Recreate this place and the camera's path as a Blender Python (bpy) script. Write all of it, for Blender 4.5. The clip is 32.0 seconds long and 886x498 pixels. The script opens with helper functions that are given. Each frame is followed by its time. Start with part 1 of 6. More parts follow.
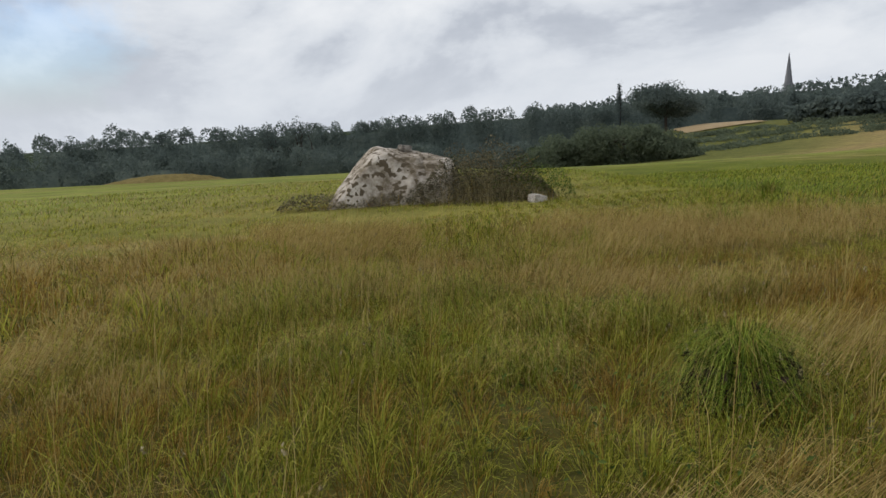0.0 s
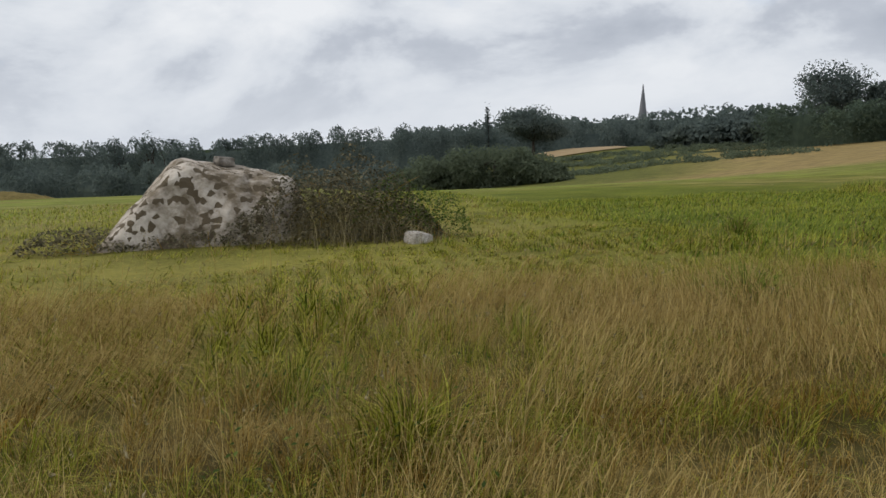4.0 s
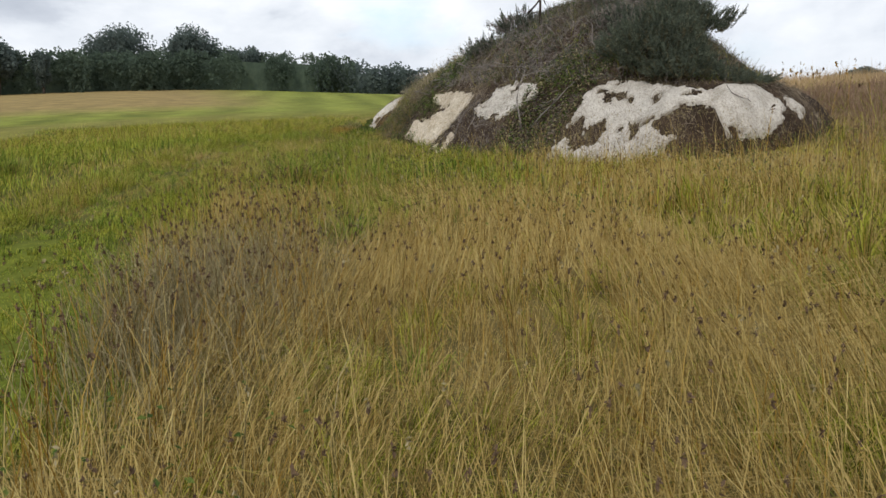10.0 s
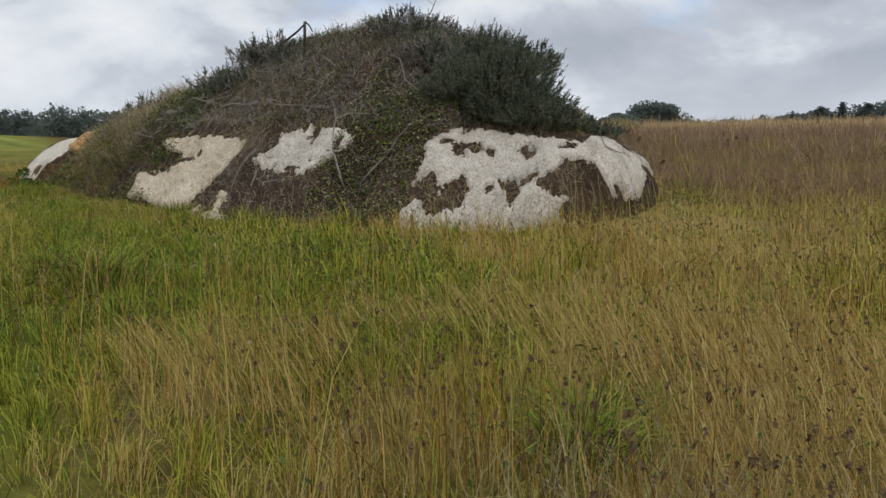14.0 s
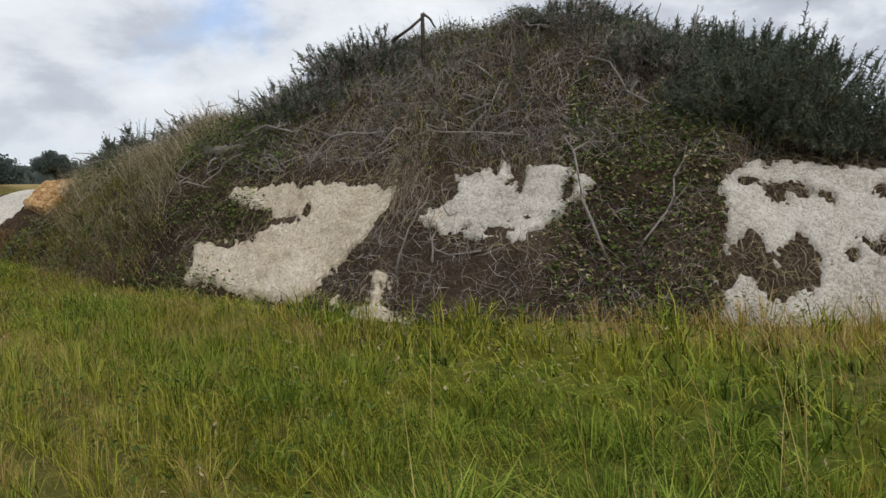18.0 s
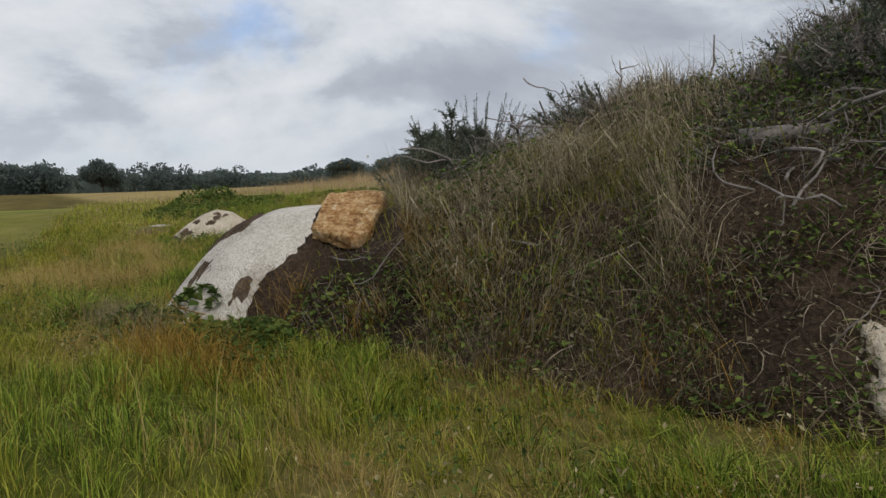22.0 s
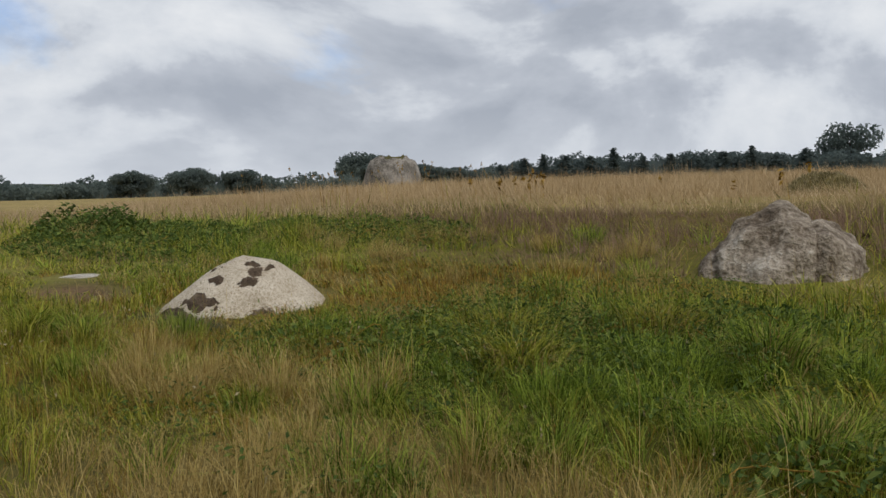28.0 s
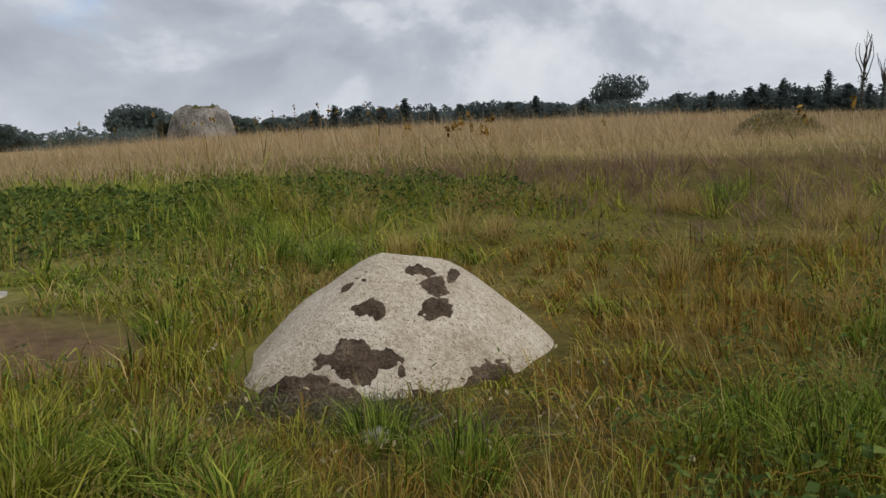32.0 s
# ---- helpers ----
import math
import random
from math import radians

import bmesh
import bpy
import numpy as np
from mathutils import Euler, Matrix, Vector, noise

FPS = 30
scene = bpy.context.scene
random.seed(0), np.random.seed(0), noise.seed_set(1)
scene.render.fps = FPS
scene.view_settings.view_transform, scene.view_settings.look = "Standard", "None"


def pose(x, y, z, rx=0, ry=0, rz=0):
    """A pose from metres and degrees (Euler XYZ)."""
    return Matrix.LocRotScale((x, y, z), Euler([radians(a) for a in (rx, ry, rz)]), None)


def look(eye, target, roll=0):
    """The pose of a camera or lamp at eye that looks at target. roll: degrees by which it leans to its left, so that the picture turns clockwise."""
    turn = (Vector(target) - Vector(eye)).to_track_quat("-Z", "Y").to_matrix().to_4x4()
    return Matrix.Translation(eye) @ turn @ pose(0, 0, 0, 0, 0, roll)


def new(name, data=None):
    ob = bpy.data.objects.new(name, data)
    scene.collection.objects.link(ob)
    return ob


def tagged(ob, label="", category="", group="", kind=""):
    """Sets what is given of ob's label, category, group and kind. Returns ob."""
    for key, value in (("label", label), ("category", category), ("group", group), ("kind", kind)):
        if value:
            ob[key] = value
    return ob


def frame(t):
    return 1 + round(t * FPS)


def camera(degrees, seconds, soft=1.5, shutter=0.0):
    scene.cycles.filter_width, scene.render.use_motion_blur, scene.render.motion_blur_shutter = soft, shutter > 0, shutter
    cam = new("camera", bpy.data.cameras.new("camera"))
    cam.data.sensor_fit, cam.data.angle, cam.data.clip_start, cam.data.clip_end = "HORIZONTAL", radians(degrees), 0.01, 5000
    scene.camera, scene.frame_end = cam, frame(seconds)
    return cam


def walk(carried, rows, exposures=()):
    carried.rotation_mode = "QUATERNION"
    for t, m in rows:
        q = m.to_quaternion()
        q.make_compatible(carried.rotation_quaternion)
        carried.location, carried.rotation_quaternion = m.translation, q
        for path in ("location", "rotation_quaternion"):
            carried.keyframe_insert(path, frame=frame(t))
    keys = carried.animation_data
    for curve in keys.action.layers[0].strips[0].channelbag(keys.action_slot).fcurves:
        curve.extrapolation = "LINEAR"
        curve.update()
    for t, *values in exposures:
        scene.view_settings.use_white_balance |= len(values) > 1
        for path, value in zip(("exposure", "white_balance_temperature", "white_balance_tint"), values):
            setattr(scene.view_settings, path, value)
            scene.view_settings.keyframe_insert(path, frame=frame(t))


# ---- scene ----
cam = camera(56.42, 32.0)
# seconds, x, y, z, yaw, pitch, roll
PATH = [
    (0.0, -0.000, 0.000, 1.450, -0.50, -10.06, 2.55),
    (0.5, 0.016, 0.701, 1.416, -0.33, -10.84, 0.57),
    (1.0, 0.121, 1.338, 1.378, -0.26, -8.88, 1.77),
    (1.5, 0.177, 2.002, 1.325, -0.24, -10.33, -0.10),
    (2.0, 0.254, 2.673, 1.273, -1.18, -14.59, 0.95),
    (2.5, 0.361, 3.351, 1.242, -1.36, -11.62, 2.20),
    (4.5, 0.627, 6.265, 0.954, -20.66, -7.42, -0.46),
    (5.0, 0.998, 6.849, 0.882, -44.84, -6.34, -0.07),
    (5.5, 1.446, 7.353, 0.834, -69.12, -7.27, -0.60),
    (6.0, 1.906, 7.711, 0.795, -85.20, -5.59, 0.72),
    (6.5, 2.348, 8.140, 0.794, -92.61, -8.16, -0.90),
    (7.0, 2.843, 8.520, 0.823, -94.89, -10.11, -0.12),
    (7.5, 3.453, 8.837, 0.877, -94.96, -10.41, -0.00),
    (8.0, 4.015, 9.165, 0.915, -95.43, -6.46, -0.20),
    (8.5, 4.605, 9.410, 0.902, -100.41, 0.70, 1.00),
    (9.0, 5.335, 9.702, 0.873, -99.29, -5.86, 0.63),
    (9.5, 5.921, 9.959, 0.889, -96.76, -11.73, 0.31),
    (10.0, 6.570, 10.287, 0.900, -92.15, -10.98, 0.83),
    (10.5, 6.995, 10.749, 0.899, -92.90, -7.49, 1.75),
    (11.0, 7.340, 11.143, 0.923, -101.53, -4.22, 1.25),
    (11.5, 7.831, 11.568, 0.992, -110.95, -2.13, 0.74),
    (12.0, 8.338, 11.946, 0.969, -114.89, -6.68, 0.34),
    (12.5, 8.841, 12.286, 0.971, -115.34, -10.64, -0.72),
    (13.0, 9.365, 12.594, 0.995, -115.96, -5.39, 0.76),
    (13.5, 10.011, 12.737, 0.945, -119.61, -8.17, 0.12),
    (15.5, 12.622, 13.522, 0.912, -127.15, -3.26, -1.25),
    (16.0, 13.344, 13.701, 0.954, -127.76, -2.99, -2.41),
    (16.5, 14.025, 13.739, 0.938, -128.69, -3.11, -0.60),
    (17.0, 14.791, 13.768, 0.957, -129.34, -3.63, 0.60),
    (17.5, 15.480, 13.756, 0.966, -130.58, -5.82, 0.50),
    (18.0, 16.187, 13.690, 0.980, -131.56, -5.76, 0.84),
    (18.5, 16.923, 13.724, 0.990, -132.49, -8.19, -0.52),
    (19.0, 17.654, 13.777, 0.999, -133.54, -7.99, -0.63),
    (19.5, 18.439, 13.815, 0.992, -129.62, -7.34, -0.97),
    (20.0, 19.156, 13.823, 0.990, -127.99, -7.51, -0.09),
    (20.5, 19.898, 13.965, 1.025, -128.24, -4.40, 0.55),
    (21.0, 20.594, 13.989, 1.009, -129.79, -5.45, 1.71),
    (21.5, 21.324, 14.040, 1.036, -130.22, -5.13, 0.98),
    (22.0, 22.013, 14.097, 1.028, -129.59, -5.45, 1.61),
    (22.5, 22.795, 14.110, 1.073, -129.99, -5.49, 1.63),
    (23.0, 23.554, 14.087, 1.082, -131.33, -5.91, 1.40),
    (23.5, 24.378, 14.029, 1.077, -133.39, -6.71, 0.40),
    (24.0, 25.158, 13.996, 1.104, -138.53, -7.37, 0.56),
    (24.5, 25.919, 13.889, 1.098, -140.18, -5.74, 1.28),
    (25.0, 26.689, 13.854, 1.093, -142.37, -7.29, -0.48),
    (25.5, 27.414, 13.809, 1.092, -143.86, -7.22, -0.23),
    (26.0, 28.195, 13.827, 1.105, -144.74, -7.27, -0.52),
    (26.5, 28.910, 13.658, 1.109, -144.89, -7.34, 0.69),
    (28.5, 31.510, 12.951, 1.121, -145.38, -3.64, -0.17),
    (29.0, 32.160, 12.704, 1.099, -149.05, -4.74, -0.81),
    (29.5, 32.835, 12.538, 1.124, -151.17, -3.98, -0.47),
    (30.0, 33.512, 12.284, 1.106, -152.23, -5.73, -0.60),
    (30.5, 34.183, 12.138, 1.112, -153.17, -5.29, -0.47),
    (31.0, 34.766, 11.837, 1.081, -154.93, -5.48, -0.39),
    (31.5, 35.341, 11.713, 1.084, -159.67, -5.57, -1.30),
    (32.0, 35.942, 11.293, 1.013, -160.46, -7.64, 0.86),
]
walk(cam, [(t, pose(x, y, z, 90 + p, r, w)) for t, x, y, z, w, p, r in PATH],
     [(0, 0.0), (1, 0.05), (2, 0.3), (2.5, 0.2), (5, -0.05), (6, -0.1), (7, 0.22), (8, 0.0), (9, -0.12), (10, 0.3), (11, 0.0), (12, -0.2), (13, 0.0), (16, 0.05), (17, -0.02), (18, 0.12), (19, 0.36), (20, 0.1), (21, -0.1), (22, -0.12), (23, 0.0), (24, 0.08), (25, 0.04), (29, -0.1), (30, 0.0), (32, -0.12)])

# ---- sky and light ----
SUN_EL, SUN_AZ = radians(42), radians(287)
world = bpy.data.worlds.new("sky")
scene.world = world
world.use_nodes = True
wn, wl = world.node_tree.nodes, world.node_tree.links
wn.clear()
w_out = wn.new("ShaderNodeOutputWorld")
w_bg = wn.new("ShaderNodeBackground")
w_sky = wn.new("ShaderNodeTexSky")
w_sky.sky_type = "NISHITA"
w_sky.sun_disc = False
w_sky.sun_elevation, w_sky.sun_rotation = SUN_EL, SUN_AZ
w_co = wn.new("ShaderNodeTexCoord")
w_sep = wn.new("ShaderNodeSeparateXYZ")
wl.new(w_co.outputs["Generated"], w_sep.inputs[0])


def wmath(op, a, b=None):
    n = wn.new("ShaderNodeMath")
    n.operation = op
    for i, v in enumerate((a, b)):
        if v is None:
            continue
        if isinstance(v, (int, float)):
            n.inputs[i].default_value = v
        else:
            wl.new(v, n.inputs[i])
    return n.outputs[0]


# the cloud layer, a little flattened
w_map = wn.new("ShaderNodeMapping")
w_map.inputs["Scale"].default_value = (1.0, 1.0, 1.8)
wl.new(w_co.outputs["Generated"], w_map.inputs[0])


def wnoise(scale, detail, rough, shift):
    n = wn.new("ShaderNodeTexNoise")
    n.inputs["Scale"].default_value, n.inputs["Detail"].default_value, n.inputs["Roughness"].default_value = scale, detail, rough
    n.inputs["Distortion"].default_value = 0.25
    m = wn.new("ShaderNodeMapping")
    m.inputs["Location"].default_value = shift
    wl.new(w_map.outputs[0], m.inputs[0])
    wl.new(m.outputs[0], n.inputs["Vector"])
    return n.outputs["Fac"]


def wramp(value, stops):
    n = wn.new("ShaderNodeValToRGB")
    while len(n.color_ramp.elements) < len(stops):
        n.color_ramp.elements.new(0.5)
    for e, (p, c) in zip(n.color_ramp.elements, stops):
        e.position, e.color = p, (*c, 1)
    wl.new(value, n.inputs[0])
    return n.outputs[0]


# grey bellies, white lit tops, and some blue between them
w_here, w_above = wnoise(2.7, 9, 0.55, (3.1, 1.7, 0.4)), wnoise(2.7, 9, 0.55, (3.1, 1.7, 0.49))
w_big = wnoise(1.7, 4, 0.5, (2.2, 6.4, 4.0))
w_lit = wmath("MULTIPLY", wmath("SUBTRACT", w_here, w_above), 2.4)
w_body = wmath("MULTIPLY", wmath("SUBTRACT", w_big, 0.5), 1.35)
w_tone = wmath("SUBTRACT", wmath("ADD", w_lit, 0.495), w_body)
w_cloud = wramp(w_tone, [(0.15, (0.41, 0.45, 0.52)), (0.42, (0.52, 0.56, 0.63)), (0.55, (0.66, 0.70, 0.76)), (0.68, (0.735, 0.77, 0.82)), (0.88, (0.83, 0.855, 0.89))])
w_cover = wramp(wnoise(2.3, 9, 0.56, (7.7, 4.2, 0)), [(0.34, (0.55, 0.55, 0.55)), (0.43, (1, 1, 1))])
w_low = wmath("MAXIMUM", wmath("SUBTRACT", 1.0, wmath("MULTIPLY", wmath("MAXIMUM", w_sep.outputs["Z"], 0.0), 11.0)), 0.0)
w_cover = wmath("MAXIMUM", w_cover, w_low)
# towards the horizon the layers run together into pale haze
w_haze = wn.new("ShaderNodeMix")
w_haze.data_type = "RGBA"
wl.new(wmath("MULTIPLY", w_low, 0.55), w_haze.inputs[0])
wl.new(w_cloud, w_haze.inputs[6])
w_haze.inputs[7].default_value = (0.69, 0.73, 0.79, 1)
w_cloud = w_haze.outputs[2]
w_gain = wn.new("ShaderNodeVectorMath")
w_gain.operation = "MULTIPLY"
wl.new(w_sky.outputs[0], w_gain.inputs[0])
w_gain.inputs[1].default_value = (0.09, 0.114, 0.155)
w_mix = wn.new("ShaderNodeMix")
w_mix.data_type = "RGBA"
wl.new(w_cover, w_mix.inputs[0])
wl.new(w_gain.outputs[0], w_mix.inputs[6])
wl.new(w_cloud, w_mix.inputs[7])
wl.new(w_mix.outputs[2], w_bg.inputs[0])
w_bg.inputs[1].default_value = 1.0
wl.new(w_bg.outputs[0], w_out.inputs[0])

sun = new("sun", bpy.data.lights.new("sun", "SUN"))
sun.data.energy, sun.data.angle, sun.data.color = 1.5, radians(14), (1.0, 0.96, 0.9)
sun.matrix_world = look((60 * math.sin(SUN_AZ), 60 * math.cos(SUN_AZ), 60 * math.tan(SUN_EL)), (0, 0, 0))
scene.view_settings.exposure = 0.0

# ---- materials ----
def mat(name, cols, scale=4.0, fine=40.0, rough=0.9, bump=0.3, reach=0.02, island=0.0, obj=0.0, through_light=0.0, speck=None, mix=0.45, attr=None, spec=0.25, grain=0.0):
    """Noise at two scales through a row of colours; island and obj vary it by piece; speck: (scale, colour, share) of small flecks."""
    m = bpy.data.materials.new(name)
    m.use_nodes = True
    nt, nodes, links = m.node_tree, m.node_tree.nodes, m.node_tree.links
    b = nodes["Principled BSDF"]
    b.inputs["Roughness"].default_value = rough
    b.inputs["Specular IOR Level"].default_value = spec
    co = nodes.new("ShaderNodeTexCoord").outputs["Object"]

    def noise_of(s, detail):
        n = nodes.new("ShaderNodeTexNoise")
        n.inputs["Scale"].default_value, n.inputs["Detail"].default_value, n.inputs["Roughness"].default_value = s, detail, 0.6
        links.new(co, n.inputs["Vector"])
        return n.outputs["Fac"]

    def calc(op, a, c):
        n = nodes.new("ShaderNodeMath")
        n.operation = op
        for i, v in enumerate((a, c)):
            if isinstance(v, (int, float)):
                n.inputs[i].default_value = v
            else:
                links.new(v, n.inputs[i])
        return n.outputs[0]

    big, small = noise_of(scale, 4), noise_of(fine, 3)
    v = calc("ADD", calc("MULTIPLY", big, 1 - mix), calc("MULTIPLY", small, mix))
    v = calc("ADD", calc("MULTIPLY", calc("SUBTRACT", v, 0.5), 2.2), 0.5)
    if island:
        r = nodes.new("ShaderNodeNewGeometry").outputs["Random Per Island"]
        v = calc("ADD", calc("MULTIPLY", v, 1 - island), calc("MULTIPLY", r, island))
    if obj:
        r = nodes.new("ShaderNodeObjectInfo").outputs["Random"]
        v = calc("ADD", calc("MULTIPLY", v, 1 - obj), calc("MULTIPLY", r, obj))
    ramp = nodes.new("ShaderNodeValToRGB")
    while len(ramp.color_ramp.elements) < len(cols):
        ramp.color_ramp.elements.new(0.5)
    for i, (e, c) in enumerate(zip(ramp.color_ramp.elements, cols)):
        e.position, e.color = 0.12 + 0.76 * i / max(1, len(cols) - 1), (*c, 1)
    links.new(v, ramp.inputs[0])
    colour = ramp.outputs[0]
    if attr:
        at = nodes.new("ShaderNodeAttribute")
        at.attribute_name = attr
        mul = nodes.new("ShaderNodeMix")
        mul.data_type, mul.blend_type = "RGBA", "MULTIPLY"
        mul.inputs[0].default_value = 1.0
        links.new(at.outputs["Color"], mul.inputs[6])
        links.new(colour, mul.inputs[7])
        colour = mul.outputs[2]
    if speck:
        s, c, share = speck
        vo = nodes.new("ShaderNodeTexVoronoi")
        vo.inputs["Scale"].default_value = s
        links.new(co, vo.inputs["Vector"])
        hide = nodes.new("ShaderNodeSeparateColor")
        links.new(vo.outputs["Color"], hide.inputs[0])
        fac = calc("LESS_THAN", hide.outputs[0], share)
        mx = nodes.new("ShaderNodeMix")
        mx.data_type = "RGBA"
        links.new(fac, mx.inputs[0])
        links.new(colour, mx.inputs[6])
        mx.inputs[7].default_value = (*c, 1)
        colour = mx.outputs[2]
    height = calc("ADD", big, small)
    if grain:
        ce = nodes.new("ShaderNodeTexVoronoi")
        ce.inputs["Scale"].default_value = grain
        links.new(co, ce.inputs["Vector"])
        dist = ce.outputs["Distance"]
        height = calc("SUBTRACT", height, calc("MULTIPLY", dist, 0.35))
        tone = nodes.new("ShaderNodeMix")
        tone.data_type, tone.blend_type = "RGBA", "MULTIPLY"
        tone.inputs[0].default_value = 1.0
        shade = nodes.new("ShaderNodeValToRGB")
        for e, (p, c) in zip(shade.color_ramp.elements, ((0.5, (1.02, 1.02, 1.02)), (1.0, (0.90, 0.87, 0.83)))):
            e.position, e.color = p, (*c, 1)
        links.new(dist, shade.inputs[0])
        links.new(colour, tone.inputs[6])
        links.new(shade.outputs[0], tone.inputs[7])
        colour = tone.outputs[2]
    if bump:
        bp = nodes.new("ShaderNodeBump")
        bp.inputs["Strength"].default_value, bp.inputs["Distance"].default_value = bump, reach
        links.new(height, bp.inputs["Height"])
        links.new(bp.outputs[0], b.inputs["Normal"])
    links.new(colour, b.inputs["Base Color"])
    if through_light:
        tr, ms = nodes.new("ShaderNodeBsdfTranslucent"), nodes.new("ShaderNodeMixShader")
        links.new(colour, tr.inputs[0])
        ms.inputs[0].default_value = through_light
        links.new(b.outputs[0], ms.inputs[1])
        links.new(tr.outputs[0], ms.inputs[2])
        links.new(ms.outputs[0], nodes["Material Output"].inputs[0])
    return m


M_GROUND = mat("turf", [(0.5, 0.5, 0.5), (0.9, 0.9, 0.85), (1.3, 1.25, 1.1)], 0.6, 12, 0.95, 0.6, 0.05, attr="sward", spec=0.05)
M_BROWN = mat("brown_turf", [(0.10, 0.08, 0.03), (0.18, 0.14, 0.05), (0.26, 0.20, 0.08)], 2, 20, 0.95, 0.7, 0.05, spec=0.05)
M_GREEN = mat("green_blades", [(0.055, 0.068, 0.006), (0.225, 0.24, 0.022), (0.50, 0.475, 0.08)], 0.5, 5, 0.6, 0, island=0.9, through_light=0.35, spec=0.08)
M_STRAW = mat("straw_blades", [(0.145, 0.098, 0.026), (0.43, 0.31, 0.102), (0.615, 0.485, 0.2)], 0.5, 5, 0.7, 0, island=0.68, through_light=0.3, spec=0.08)
M_TAN = mat("tan_blades", [(0.29, 0.20, 0.095), (0.46, 0.335, 0.185), (0.62, 0.48, 0.30)], 0.3, 3, 0.7, 0, island=0.6, through_light=0.3, spec=0.08)
M_WEED = mat("withered_weeds", [(0.095, 0.082, 0.038), (0.265, 0.22, 0.11), (0.50, 0.42, 0.25)], 1.5, 9, 0.8, 0, island=0.65, through_light=0.25, spec=0.08)
M_DRY = mat("bleached_stems", [(0.16, 0.125, 0.075), (0.40, 0.33, 0.215), (0.66, 0.56, 0.40)], 1.5, 9, 0.8, 0, island=0.8, through_light=0.25, spec=0.08)
M_OLIVE = mat("olive_turf", [(0.05, 0.045, 0.018), (0.10, 0.09, 0.035), (0.16, 0.145, 0.06)], 2, 20, 0.95, 0.7, 0.05, spec=0.05)
M_RUSSET = mat("russet_blades", [(0.085, 0.045, 0.009), (0.28, 0.165, 0.03), (0.50, 0.33, 0.085)], 0.5, 5, 0.7, 0, island=0.85, through_light=0.3, spec=0.05)
M_LUSH = mat("lush_blades", [(0.03, 0.052, 0.007), (0.155, 0.23, 0.026), (0.40, 0.47, 0.075)], 0.5, 5, 0.55, 0, island=0.9, through_light=0.35, spec=0.08)
M_MAUVE = mat("purple_brown_blades", [(0.14, 0.085, 0.058), (0.25, 0.16, 0.11), (0.38, 0.27, 0.19)], 0.4, 4, 0.7, 0, island=0.6, through_light=0.3, spec=0.05)
M_HEAD = mat("seed_heads", [(0.085, 0.055, 0.033), (0.16, 0.105, 0.065)], 3, 20, 0.9, 0, island=0.5, spec=0.05)
M_THATCH = mat("dead_thatch", [(0.07, 0.05, 0.035), (0.19, 0.145, 0.10), (0.44, 0.365, 0.27)], 1.2, 8, 0.85, 0, island=0.65, through_light=0.2, spec=0.1)
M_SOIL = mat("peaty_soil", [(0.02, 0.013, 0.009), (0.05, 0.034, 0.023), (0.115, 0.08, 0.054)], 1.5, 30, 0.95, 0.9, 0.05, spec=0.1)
M_ROCK = mat("pale_granite", [(0.30, 0.265, 0.215), (0.565, 0.52, 0.455), (0.76, 0.72, 0.65)], 3.4, 34, 0.85, 0.8, 0.028, mix=0.55, speck=(150, (0.26, 0.2, 0.15), 0.10), grain=150)
M_ROCK_WHITE = mat("white_granite", [(0.40, 0.35, 0.29), (0.65, 0.60, 0.52), (0.80, 0.755, 0.68)], 3.2, 30, 0.85, 0.8, 0.03, mix=0.5, speck=(120, (0.42, 0.37, 0.31), 0.13), grain=120)
M_ROCK_CREAM = mat("cream_granite", [(0.38, 0.305, 0.21), (0.61, 0.525, 0.40), (0.78, 0.705, 0.585)], 3.0, 34, 0.85, 0.8, 0.028, mix=0.55, speck=(150, (0.33, 0.23, 0.14), 0.10), grain=150)
M_ROCK_GREY = mat("weathered_granite", [(0.045, 0.038, 0.03), (0.13, 0.115, 0.095), (0.28, 0.25, 0.21), (0.40, 0.37, 0.33)], 1.1, 9, 0.9, 0.8, 0.06)
M_ROCK_SPOT = mat("spotted_granite", [(0.085, 0.066, 0.036), (0.20, 0.16, 0.11), (0.48, 0.42, 0.35), (0.62, 0.56, 0.48)], 1.5, 10, 0.9, 0.8, 0.05, mix=0.3, speck=(11, (0.12, 0.092, 0.058), 0.2))
M_ROCK_DARK = mat("lichened_dark_granite", [(0.055, 0.04, 0.027), (0.14, 0.105, 0.072), (0.36, 0.30, 0.23), (0.62, 0.55, 0.46)], 2.0, 18, 0.9, 1.0, 0.08, mix=0.35)
M_ORANGE = mat("iron_stained_stone", [(0.11, 0.05, 0.022), (0.40, 0.20, 0.07), (0.64, 0.42, 0.20), (0.84, 0.72, 0.54)], 8.0, 30, 0.85, 1.0, 0.06)
M_GORSE = mat("gorse_green", [(0.04, 0.052, 0.038), (0.098, 0.118, 0.083), (0.2, 0.215, 0.15)], 1.5, 10, 0.7, 0, island=0.6, through_light=0.2, spec=0.15)
M_BRAMBLE = mat("bramble_green", [(0.03, 0.05, 0.014), (0.085, 0.13, 0.03), (0.22, 0.26, 0.06)], 1.5, 10, 0.75, 0, island=0.6, through_light=0.3, spec=0.06)
M_SCRUB = mat("brown_scrub", [(0.065, 0.06, 0.035), (0.145, 0.128, 0.076), (0.27, 0.235, 0.145)], 1.5, 10, 0.8, 0, island=0.7, through_light=0.25, spec=0.08)
M_TWIG = mat("dry_twigs", [(0.09, 0.075, 0.064), (0.195, 0.168, 0.15), (0.42, 0.37, 0.33)], 3, 25, 0.85, 0.2, 0.005, island=0.5)
